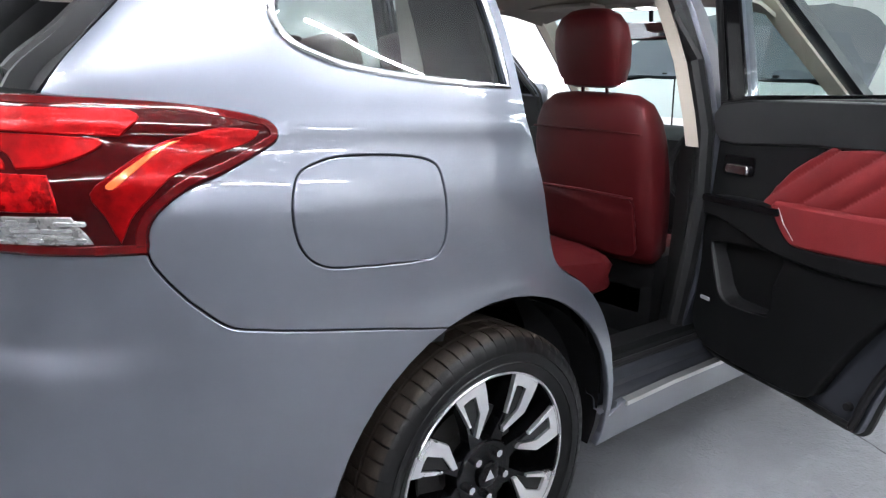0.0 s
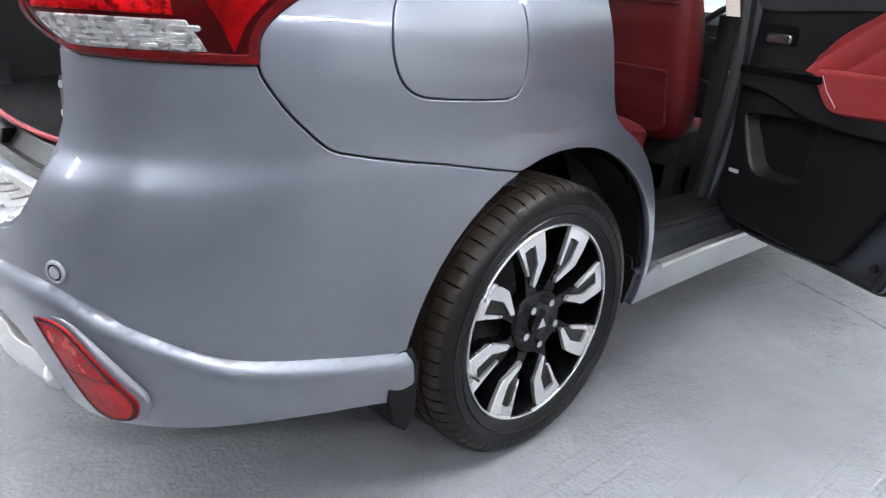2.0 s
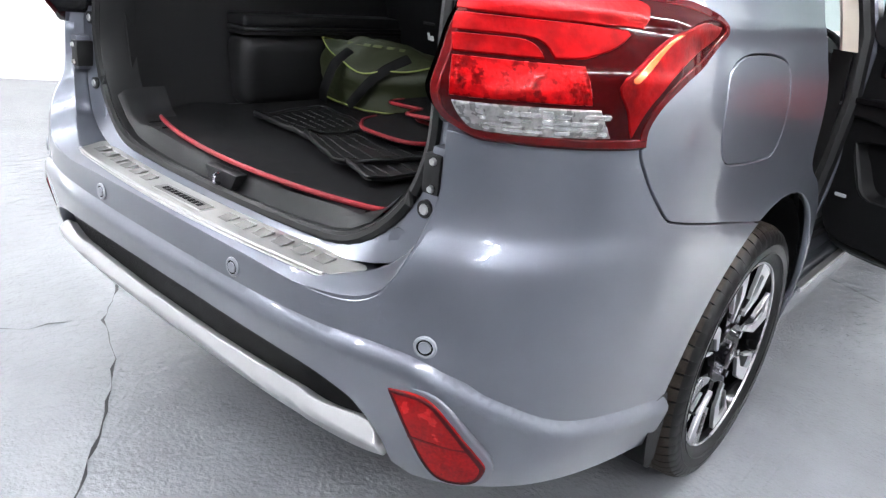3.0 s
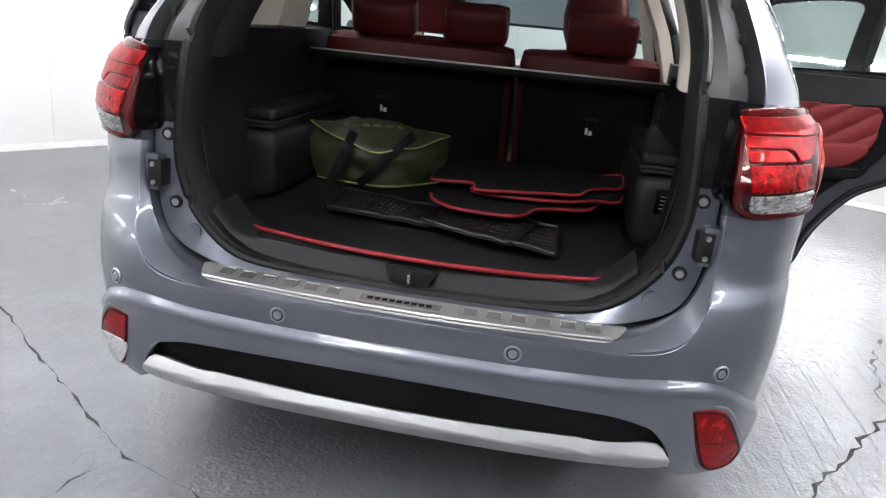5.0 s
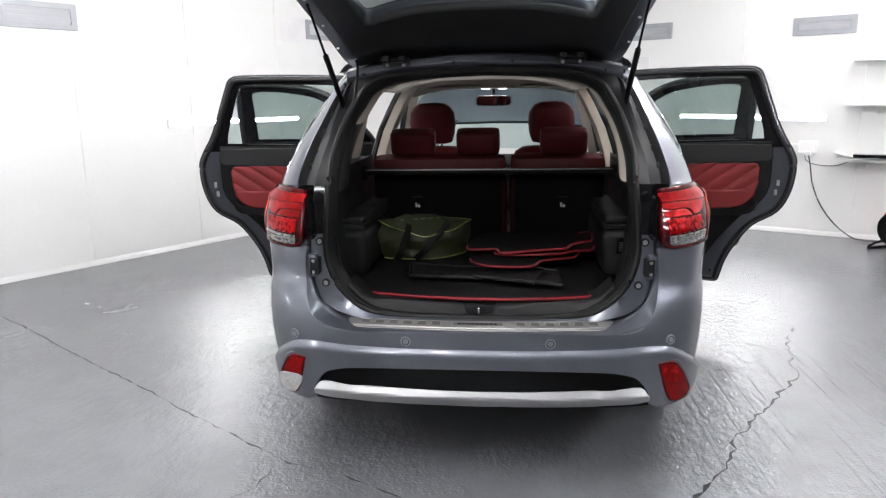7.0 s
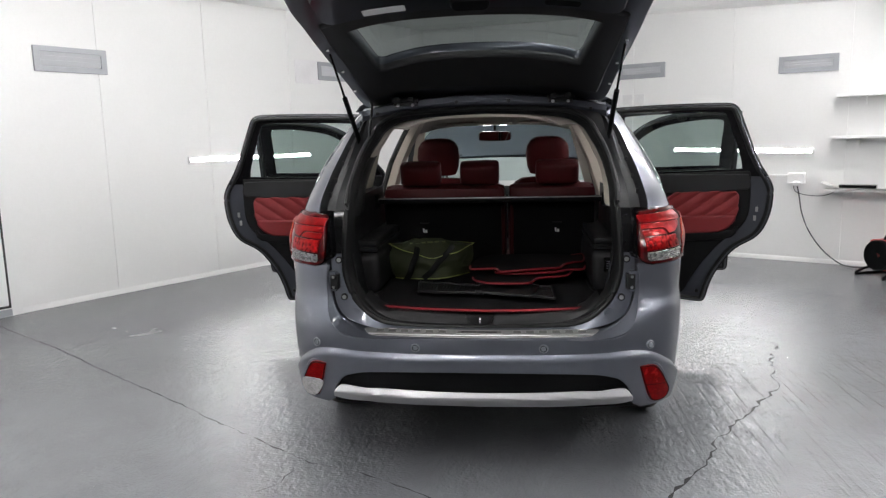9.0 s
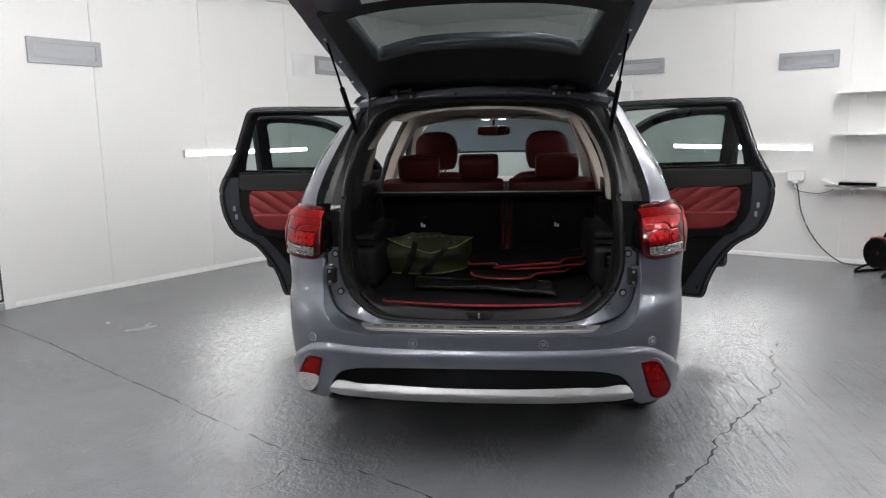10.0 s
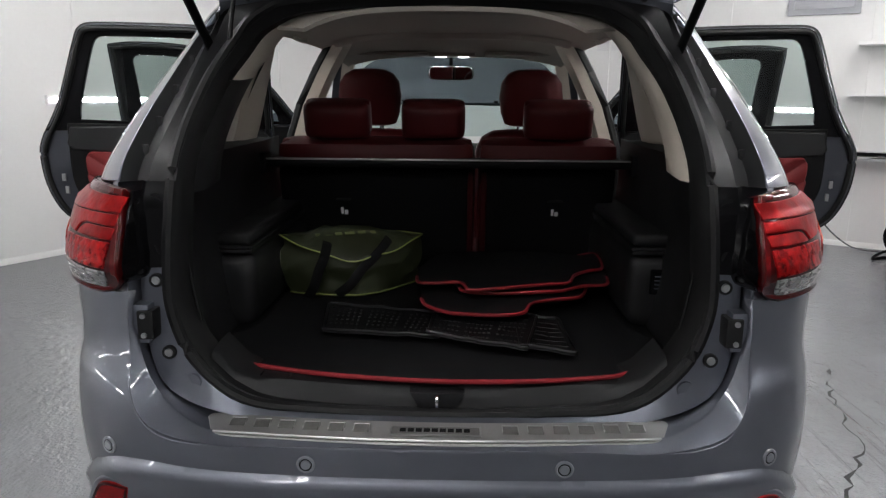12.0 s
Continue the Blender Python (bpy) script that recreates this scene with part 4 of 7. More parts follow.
part("plate_edge", edge, STEEL, sp, "bright rolled plate edge")
for s in (1, -1):
    for k in range(6):
        x = s * (0.155 + 0.053 * k)
        d = 0.0275 * (x / 0.47) ** 2
        bm = bmesh.new()
        rows = [[(x + a * 0.0165, y + d, z) for a, y, z in ((-1, -0.197, 0.6690), (-0.94, -0.197, 0.6722), (0.94, -0.197, 0.6722), (1, -0.197, 0.6690))],
                [(x + a * 0.0160, y + d, z) for a, y, z in ((-1, -0.228, 0.6676), (-0.9, -0.228, 0.6682), (0.9, -0.228, 0.6682), (1, -0.228, 0.6676))]]
        win = part("pressed_window", loft(rows, bm), PLATE_DARK, sp, "pressed step with a bright upper edge", smooth=False)
        bm = bmesh.new()
        tube(bm, [(x - 0.0165, -0.218 + d, 0.6688), (x - 0.0165, -0.198 + d, 0.6724), (x + 0.0165, -0.198 + d, 0.6724), (x + 0.0165, -0.218 + d, 0.6688)], 0.0014, 6)
        part("window_lip", bm, STEEL, win, "bright bent lip")
bm = boxed(-0.095, -0.236, 0.6668, 0.095, -0.196, 0.6688, bevel=0.0008)
part("name_field", bm, STEEL, sp)
bm = boxed(-0.091, -0.232, 0.6685, 0.091, -0.200, 0.6700, bevel=0.0005)
part("name_field_inset", bm, PLATE_DARK, sp)
for k in range(9):
    bm = boxed(-0.0745 + 0.0166 * k, -0.224, 0.6695, -0.0615 + 0.0166 * k, -0.208, 0.6706, bevel=0.0003)
    part("name_bar", bm, SEAM, sp)


# ---- wheels ----
def wheel_at(centre):
    """Tyre with cut tread, black alloy rim with eight machined hooks; outer side towards +x."""
    cx, cy, cz = centre
    w = new("wheel")
    w.parent = car
    w.matrix_parent_inverse = car.matrix_basis.inverted()
    w["label"] = "black alloy wheel with machined silver spoke ends"
    prof = [(0.243, 0.000), (0.262, 0.012), (0.29, 0.018), (0.315, 0.014), (0.328, 0.004), (0.334, -0.006), (0.3375, -0.016), (0.3385, -0.034), (0.3385, -0.040), (0.331, -0.041), (0.331, -0.047), (0.3395, -0.048),
            (0.340, -0.085), (0.332, -0.086), (0.332, -0.094), (0.340, -0.095), (0.3395, -0.132), (0.331, -0.133), (0.331, -0.139), (0.3385, -0.140), (0.337, -0.165), (0.33, -0.178), (0.30, -0.19), (0.25, -0.18), (0.243, -0.17)]
    rows, nb = [], 62
    for k in range(nb):
        for f, dip in ((0.0, 0), (0.40, 0), (0.86, 0), (0.88, 1), (0.97, 1)):
            a = 2 * math.pi * (k + f) / nb
            row = []
            for i, (r, x) in enumerate(prof):
                rr = r - (0.0085 if dip and (5 <= i <= 8 or 19 <= i <= 21) else 0.002 if dip and i == 4 else 0.003 if dip and 11 <= i <= 12 else 0)
                sh = 0.010 * math.sin((x + 0.09) * 9)
                row.append((cx + x, cy + rr * math.cos(a + sh), cz + rr * math.sin(a + sh)))
            rows.append(row)
    bm = bmesh.new()
    V = [[bm.verts.new(p) for p in r] for r in rows]
    for A, B in zip(V, V[1:] + V[:1]):
        for i in range(len(prof) - 1):
            bm.faces.new((A[i], A[i + 1], B[i + 1], B[i]))

    def under(name, b, m_, label="", smooth=True):
        o = part(name, b, m_, None, label, smooth)
        o.parent = w
        return o
    for f_ in bm.faces:
        c_ = f_.calc_center_median()
        f_.material_index = 1 if math.hypot(c_.y - cy, c_.z - cz) > 0.330 else 0
    under("tyre", bm, [TYRE, TREAD], "black tyre with worn brown dust in the tread")

    def turned(pf, n=64):
        rows = [[(cx + x, cy + r * math.cos(2 * math.pi * k / n), cz + r * math.sin(2 * math.pi * k / n)) for k in range(n)] for r, x in pf]
        return loft(rows, None, True)
    for r0 in (0.272, 0.296):
        under("sidewall_ring", turned([(r0 - 0.002, 0.0165 if r0 < 0.28 else 0.0185), (r0, 0.0185 if r0 < 0.28 else 0.0198), (r0 + 0.002, 0.0165 if r0 < 0.28 else 0.0185)]), TYRE)
    under("rim_lip", turned([(0.246, -0.006), (0.2465, 0.004), (0.2445, 0.0065), (0.2415, 0.005), (0.2405, -0.004)]), ALLOY, "machined rim edge")
    under("rim_barrel", turned([(0.237, 0.002), (0.232, -0.02), (0.222, -0.06), (0.215, -0.15), (0.10, -0.155)]), WHEELBLACK)
    under("brake_disc", turned([(0.145, -0.085), (0.145, -0.075), (0.085, -0.075), (0.08, -0.055), (0.02, -0.055)]), DARKSTEEL, "dark steel brake disc")
    under("hub", turned([(0.004, 0.004), (0.026, 0.004), (0.031, 0.001), (0.033, -0.008), (0.052, -0.012), (0.078, -0.010), (0.086, -0.022), (0.086, -0.05)]), WHEELBLACK, "gloss black wheel hub")
    b = bmesh.new()
    disc(b, (cx + 0.004, cy, cz), (1, 0, 0), 0.017, 0.002, 3)
    under("hub_emblem", b, CHROME, "plain bright emblem")

    def place(a, t, r, x):
        ca, sa = math.cos(a), math.sin(a)
        return (cx + x, cy + r * ca - t * sa, cz + r * sa + t * ca)

    def slab(poly, a, x_of, deep):
        b = bmesh.new()
        top = [b.verts.new(place(a, t, r, x_of(r))) for t, r in poly]
        mid = [b.verts.new(place(a, t * 1.02, r, x_of(r) - 0.002)) for t, r in poly]
        low = [b.verts.new(place(a, t * 1.04, r, x_of(r) - deep)) for t, r in poly]
        from mathutils.geometry import tessellate_polygon
        for tri in tessellate_polygon([[Vector((t, r, 0)) for t, r in poly]]):
            b.faces.new([top[i] for i in tri])
        n = len(poly)
        for A, B in ((top, mid), (mid, low)):
            for i in range(n):
                b.faces.new((A[i], A[(i + 1) % n], B[(i + 1) % n], B[i]))
        bmesh.ops.recalc_face_normals(b, faces=b.faces)
        return b
    def polar(run_):
        return [(r * math.sin(radians(q)), r * math.cos(radians(q))) for r, q in run_]
    hook = polar([(0.243, -10.0), (0.2445, 0), (0.243, 11.0), (0.200, 9.6), (0.146, 8.2), (0.146, 5.9), (0.214, 7.0), (0.215, 2.0), (0.213, -2.6), (0.163, -5.2), (0.113, 4.4), (0.102, 1.0), (0.164, -14.4), (0.205, -12.2)])
    arm = polar([(0.240, -10.0), (0.240, 11.0), (0.18, 8.5), (0.13, 9.5), (0.07, 20), (0.07, -17), (0.10, -4), (0.164, -14.0), (0.20, -12.0)])
    web = polar([(0.2115, -2.2), (0.2125, 6.6), (0.160, 5.0), (0.120, 5.2), (0.160, -4.4)])
    for k in range(8):
        a = radians(45 * k + 17.5)
        under("spoke", slab(arm, a, lambda r: -0.016 + 0.050 * max(0, r - 0.06), 0.03), WHEELBLACK, smooth=False)
        under("spoke_end", slab(hook, a, lambda r: -0.005 + 0.045 * max(0, r - 0.10), 0.010), ALLOY, "machined silver spoke end", smooth=False)
        under("spoke_window", slab(web, a, lambda r: -0.0125 + 0.046 * max(0, r - 0.06), 0.004), RUBBER, smooth=False)
    for k in range(5):
        a = radians(72 * k + 58)
        b = bmesh.new()
        disc(b, place(a, 0, 0.055, -0.014), (1, 0, 0), 0.0105, 0.018, 6, 0.0095)
        nut = under("lug_nut", b, CHROME)
    b = bmesh.new()
    disc(b, place(radians(200), 0.0, 0.222, -0.006), Vector((1, -0.3, 0.1)), 0.004, 0.025, 8, 0.003)
    under("valve", b, RUBBER)
    return w


rear_right = wheel_at((0.866, 0.76, 0.34))
turn = Matrix.Translation((0, 1.52, 0)) @ Matrix.Rotation(math.pi, 4, "Z")
copy_thing(rear_right, turn)
copy_thing(rear_right, Matrix.Translation((0, 2.67, 0)))
copy_thing(rear_right, Matrix.Translation((0, 2.67, 0)) @ turn)

# arch linings, mud flaps, floor pan
for s in (1, -1):
    for cy in (0.76, 3.43):
        rows = []
        for x in (0.47, 0.60, 0.75, 0.868):
            rows.append([(s * min(x, half_width(0.34 + 0.412 * math.sin(radians(a))) - 0.016), cy + 0.412 * math.cos(radians(a)), 0.34 + 0.412 * math.sin(radians(a))) for a in range(-9, 199, 9)])
        bm = loft(rows)
        bm.faces.new([bm.verts.new((s * 0.47, cy + 0.412 * math.cos(radians(a)), 0.34 + 0.412 * math.sin(radians(a)))) for a in range(-9, 199, 9)])
        part("arch_lining", bm, CARPET, car, "black felt arch lining")
    flap = [(0.285, 0.40), (0.350, 0.405), (0.372, 0.36), (0.368, 0.235), (0.345, 0.215), (0.318, 0.235), (0.300, 0.30)]
    bm = bmesh.new()
    rows = [[(s * x, y, z) for y, z in flap] for x in (0.66, 0.70, 0.868, 0.874)]
    part("mud_flap", loft(rows, bm, True, True), BLACK, car, "black mud flap")
bm = boxed(-0.62, 0.42, 0.23, 0.62, 4.1, 0.33, bevel=0.03)
part("floor_pan", bm, BLACK, car, "dark underbody")

# ---- roof, sills, pillars, nose ----
for s in (1, -1):
    sill_poly = Y((1.185, 0.30), (1.205, 0.36)) + Y((1.26, 0.385), (1.6, 0.39), (2.3, 0.40), (2.95, 0.41), (2.99, 0.35), (2.99, 0.29), (1.6, 0.285), (1.18, 0.275))
    panel("sill_skin", skin, [clean(sill_poly)], PAINT, car, "painted lower sill", step=0.06, depth=0.02, sgn=s)
    rows = [[(s * x, y, z + 0.030 * (y - 1.5) * (y < 1.5)) for x, z in ((0.864, 0.378), (0.8745, 0.380), (0.8735, 0.392), (0.856, 0.398))] for y in (1.275, 1.30, 1.5, 2.2, 2.9)]
    part("sill_strip", loft(rows, None, True, True), STEEL, car, "bright sill strip")
    rows = []
    for y in (1.16, 1.22, 1.3, 1.6, 1.75, 2.2, 2.85):
        rows.append([(s * x, y, z) for x, z in ((0.866, 0.376), (0.858, 0.384), (0.846, 0.386), (0.842, 0.412), (0.836, 0.418), (0.818, 0.420), (0.814, 0.440), (0.808, 0.446), (0.790, 0.450))])
    part("door_step", loft(rows), PAINT_SHADE, car, "painted stepped door sill")
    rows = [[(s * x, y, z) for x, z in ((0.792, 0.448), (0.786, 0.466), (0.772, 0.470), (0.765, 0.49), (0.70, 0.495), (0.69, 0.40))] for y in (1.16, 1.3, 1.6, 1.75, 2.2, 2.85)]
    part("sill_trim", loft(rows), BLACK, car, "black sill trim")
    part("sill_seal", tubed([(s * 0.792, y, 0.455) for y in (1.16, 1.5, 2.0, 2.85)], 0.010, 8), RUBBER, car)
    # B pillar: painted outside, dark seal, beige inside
    for y0, y1, b0, b1, nm, mt, inset in ((1.735, 1.90, 1.77, 1.88, "b_pillar", PAINT_SHADE, 0.0),):
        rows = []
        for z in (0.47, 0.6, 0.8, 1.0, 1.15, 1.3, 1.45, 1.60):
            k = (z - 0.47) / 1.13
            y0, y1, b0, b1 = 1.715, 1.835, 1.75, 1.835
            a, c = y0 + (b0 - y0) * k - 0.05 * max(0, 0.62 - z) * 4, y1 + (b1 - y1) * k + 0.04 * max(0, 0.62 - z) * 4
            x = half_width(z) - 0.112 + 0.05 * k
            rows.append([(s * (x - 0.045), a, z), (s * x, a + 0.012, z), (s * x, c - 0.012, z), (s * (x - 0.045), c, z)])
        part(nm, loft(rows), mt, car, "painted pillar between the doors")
    bm = tubed([(s * (half_width(z) - 0.142 + 0.04 * (z - 0.47)), 1.700 + 0.035 * (z - 0.47) / 1.13, z) for z in (0.47, 0.7, 0.9, 1.1, 1.3, 1.45, 1.58)], 0.026, 8)
    part("door_seal", bm, RUBBER, car, "black rubber door seal")
    rows = []
    for z in (1.05, 1.15, 1.3, 1.45, 1.58):
        x = half_width(z) - 0.145 + 0.04 * (z - 0.47)
        rows.append([(s * (x - 0.010), 1.695, z), (s * (x - 0.060), 1.705, z), (s * (x - 0.075), 1.735, z), (s * (x - 0.070), 1.84, z), (s * x, 1.88, z)])
    part("b_pillar_trim", loft(rows), BEIGE_PLASTIC, car, "beige pillar trim")
    rows = []
    for z in (0.44, 0.6, 0.8, 1.05):
        x = half_width(z) - 0.155
        rows.append([(s * (x + 0.01), 1.690, z), (s * (x - 0.06), 1.73, z), (s * (x - 0.06), 1.88, z), (s * x, 1.92, z)])
    part("b_pillar_lower_trim", loft(rows), BLACK, car, "black lower pillar trim")
    # rear door opening: jamb and C pillar
    jam = [skin(u, z)[0] for u, z in soft(DOOR_EDGE, 3)]
    rows = [[Vector((s * (q.x - i), q.y + j, q.z)) for q in jam] for i, j in ((0.004, 0.0), (0.03, 0.004), (0.055, -0.004), (0.10, -0.02))]
    part("door_jamb", loft(rows[:3]), PAINT_SHADE, car, "painted rear door jamb")
    part("door_seal", tubed([r for r in rows[2]], 0.016, 8), RUBBER, car)
    part("jamb_trim", loft([rows[2], rows[3], [q + Vector((-s * 0.06, -0.12, 0)) for q in rows[3]]]), BLACK, car)
    rows = []
    for z, x in ((1.17, 0.655), (1.24, 0.632), (1.32, 0.612), (1.42, 0.588), (1.50, 0.568), (1.57, 0.545)):
        o_ = half_width(z) - 0.05
        rows.append([(s * o_, 0.862 - 0.03 * (z - 1.17), z), (s * (x + 0.012), 0.858 - 0.03 * (z - 1.17), z), (s * x, 0.83, z), (s * x, 0.72, z), (s * (x + 0.02), 0.64, z), (s * o_, 0.60, z)])
    part("c_pillar_trim", loft(rows), BEIGE_PLASTIC, car, "beige pillar trim")
    # roof rail line and front pillar
    rows = [[(s * x, y, z) for y in (0.40, 0.80, 1.3, 1.8, 2.3)] for x, z in ((0.622, 1.598), (0.60, 1.625), (0.575, 1.638))]
    part("roof_edge", loft(rows), PAINT, car)
    rows = [[(s * x, y, z) for y in (0.79, 1.3, 1.8, 2.4)] for x, z in ((0.622, 1.598), (0.628, 1.575), (0.60, 1.56), (0.575, 1.575))]
    part("cant_rail", loft(rows), PAINT_SHADE, car)
    rows = []
    for k in range(6):
        t = k / 5
        p = Vector((0.60, 2.38, 1.585)).lerp(Vector((0.80, 3.15, 1.06)), t)
        rows.append([(s * (p.x + a), p.y + b, p.z + c) for a, b, c in ((0.03, -0.03, 0.0), (0.02, 0.03, 0.03), (-0.035, 0.03, 0.02), (-0.03, -0.03, -0.015))])
    part("front_pillar", loft(rows, None, True, True), PAINT_SHADE, car)
    rows = [[(x - s * 0.042, y - 0.022, z - 0.018) for x, y, z in r] for r in rows]
    part("front_pillar_trim", loft(rows, None, True, True), BEIGE_PLASTIC, car, "beige front pillar trim")
    # front wing on the flank
    wing = Y((2.97, 0.28), (2.97, 1.03), (3.10, 1.04), (3.5, 1.02), (3.9, 0.96), (4.15, 0.90), (4.15, 0.60)) + [(uy(3.43 + 0.425 * math.cos(radians(a)), 0.34 + 0.425 * math.sin(radians(a))), 0.34 + 0.425 * math.sin(radians(a))) for a in range(30, 188, 12)]
    panel("front_wing", skin, [clean(wing)], PAINT, car, step=0.06, depth=0.012, sgn=s)

xs = [k / 8 for k in range(-8, 9)]
rows = [[(0.585 * t, y, zc - 0.045 * t * t - 0.012 * t**8) for t in xs] for y, zc in ((0.315, 1.640), (0.45, 1.655), (0.9, 1.678), (1.5, 1.685), (2.1, 1.668), (2.42, 1.63))]
part("roof", thicken(loft(rows), -0.012), PAINT, car, "painted roof")
rows = [[(w * t, y + 0.13 * (1 - t * t), z) for t in xs] for y, z, w in ((2.36, 1.60, 0.58), (2.55, 1.50, 0.63), (2.80, 1.31, 0.70), (3.10, 1.08, 0.78))]
ws = part("windscreen", loft(rows), SCREEN, car, "clear windscreen")
# the bonnet stands open behind the windscreen
rows = []
for y, z, w, dy, dz in ((3.16, 1.300, 0.730, 0.20, 0.040), (3.17, 1.308, 0.730, 0.20, 0.040), (3.24, 1.355, 0.718, 0.20, 0.042), (3.34, 1.425, 0.700, 0.19, 0.046), (3.48, 1.525, 0.660, 0.18, 0.052), (3.60, 1.605, 0.605, 0.165, 0.058), (3.69, 1.660, 0.52, 0.13, 0.054), (3.745, 1.690, 0.43, 0.09, 0.040), (3.765, 1.700, 0.36, 0.06, 0.030)):
    rows.append([(w * t, y - dy * abs(t) ** 2.4, z - dz * abs(t) ** 2.6 + 0.010 * math.exp(-((abs(t) - 0.62) / 0.10) ** 2)) for t in xs])
bonnet = part("bonnet", thicken(loft(rows), -0.014), PAINT, car, "painted bonnet standing open")
part("bonnet_liner", loft([[(x * 0.93, y + 0.016, z - 0.024) for x, y, z in r] for r in rows[1:-1]]), BLACK, bonnet, "black bonnet liner")
for x in (-0.335, 0.265):
    b = pillow(0.030, 0.016, 0.020, 0.3, 0.3, 8, 6)
    part("washer_jet", moved(b, Matrix.Translation((x, 3.150, 1.307))), BLACK, bonnet, "small black washer jet")
part("bonnet_stay", tubed([(-0.55, 3.62, 0.98), (-0.50, 3.50, 1.50)], 0.005, 8), DARKSTEEL, bonnet, "thin steel bonnet stay")
rows = [[(w * t, y - 0.42 * abs(t) ** 3.2, z) for t in xs] for y, z, w in ((4.37, 0.88, 0.80), (4.40, 0.75, 0.84), (4.42, 0.62, 0.86), (4.43, 0.45, 0.86), (4.38, 0.30, 0.85), (4.25, 0.22, 0.80))]
part("front_bumper", thicken(loft(rows), -0.012), PAINT, car)


# ---- doors ----
def side_door(s, name, hinge, phi, out, belt, hole, lean=0.28, label=""):
    """A door swung open about its front edge. Places in it: w back from the hinge, z up, n inwards."""
    ph = radians(phi)
    ew, ni = Vector((math.sin(ph), -math.cos(ph), 0)), Vector((-math.cos(ph), -math.sin(ph), 0))
    H = Vector((*hinge, 0))

    def at_n(n0, outer=False):
        def f(w, z):
            n = n0 + lean * max(0, z - 1.13) - 0.020 * (w - 0.45) ** 2
            if outer:
                n += 0.02 * max(0, 0.7 - z)
            return H + ew * w + ni * n + Vector((0, 0, z)), (-ni if outer else ni)
        return f

    def spot(w, z, n):
        q = at_n(n)(w, z)[0]
        return Vector((q.x * s, q.y, q.z))
    o = outline(out, 4)
    root = panel(name, at_n(0.016), [o, hole], PAINT_SHADE, car, label, step=0.05, depth=0.045, lip=0.004, sgn=s)
    skin_low = [(w, min(z, belt - 0.01)) for w, z in o]
    panel("outer_skin", at_n(-0.035, True), [clean([(w, z) for w, z in skin_low], 0.004)], PAINT, root, "painted outer skin", step=0.05, depth=0.02, sgn=s)
    panel("window_frame", at_n(0.022), [[(w, max(z, belt)) for w, z in clean(grow(o, -0.003), 0.003) if z > belt - 0.05], grow(hole, -0.002)], GLOSSBLACK, root, "black window frame", step=0.05, depth=0.012, sgn=s)
    panel("window_pane", at_n(-0.004), [grow(hole, 0.006)], GLASS, root, "clear side window", step=0.08, depth=0.003, sgn=s)
    bm = bmesh.new()
    tube(bm, [spot(w, z, 0.026) for w, z in grow(o, -0.016)], 0.011, 8, True, up=(0, 0, 1))
    part("door_rubber", bm, RUBBER, root, "black rubber seal")
    bm = bmesh.new()
    tube(bm, [spot(w, z, -0.012) for w, z in grow(o, 0.004)], 0.010, 6, True, up=(0, 0, 1))
    part("edge_rubber", bm, RUBBER, root)
    return root, at_n, spot


REAR_OUT = [(-0.110, 0.60), (-0.085, 0.48), (-0.04, 0.42), (0.06, 0.402), (0.30, 0.398), (0.465, 0.388), (0.495, 0.392), (0.508, 0.42), (0.530, 0.50), (0.575, 0.60), (0.672, 0.735), (0.80, 0.822), (0.858, 0.93), (0.878, 1.05), (0.868, 1.14), (0.782, 1.30), (0.678, 1.575), (0.650, 1.612), (0.595, 1.622), (0.30, 1.624), (-0.05, 1.615), (-0.075, 1.60), (-0.095, 1.15), (-0.112, 0.85)]
REAR_HOLE = [(0.0, 1.205), (0.0, 1.205), (0.40, 1.218), (0.712, 1.232), (0.712, 1.232), (0.703, 1.30), (0.628, 1.535), (0.602, 1.575), (0.560, 1.582), (0.30, 1.582), (0.02, 1.572), (-0.002, 1.555)]
FRONT_OUT = [(0.0, 0.46), (0.05, 0.41), (0.50, 0.405), (0.93, 0.405), (0.96, 0.42), (0.965, 0.50), (0.985, 0.95), (0.998, 1.15), (1.018, 1.45), (1.030, 1.60), (1.030, 1.60), (0.90, 1.612), (0.68, 1.605), (0.45, 1.565), (0.26, 1.46), (0.08, 1.26), (0.0, 1.12)]
FRONT_HOLE = [(0.13, 1.18), (0.13, 1.18), (0.50, 1.195), (0.892, 1.205), (0.892, 1.205), (0.914, 1.46), (0.920, 1.525), (0.890, 1.553), (0.80, 1.556), (0.67, 1.546), (0.46, 1.505), (0.29, 1.405), (0.15, 1.24)]
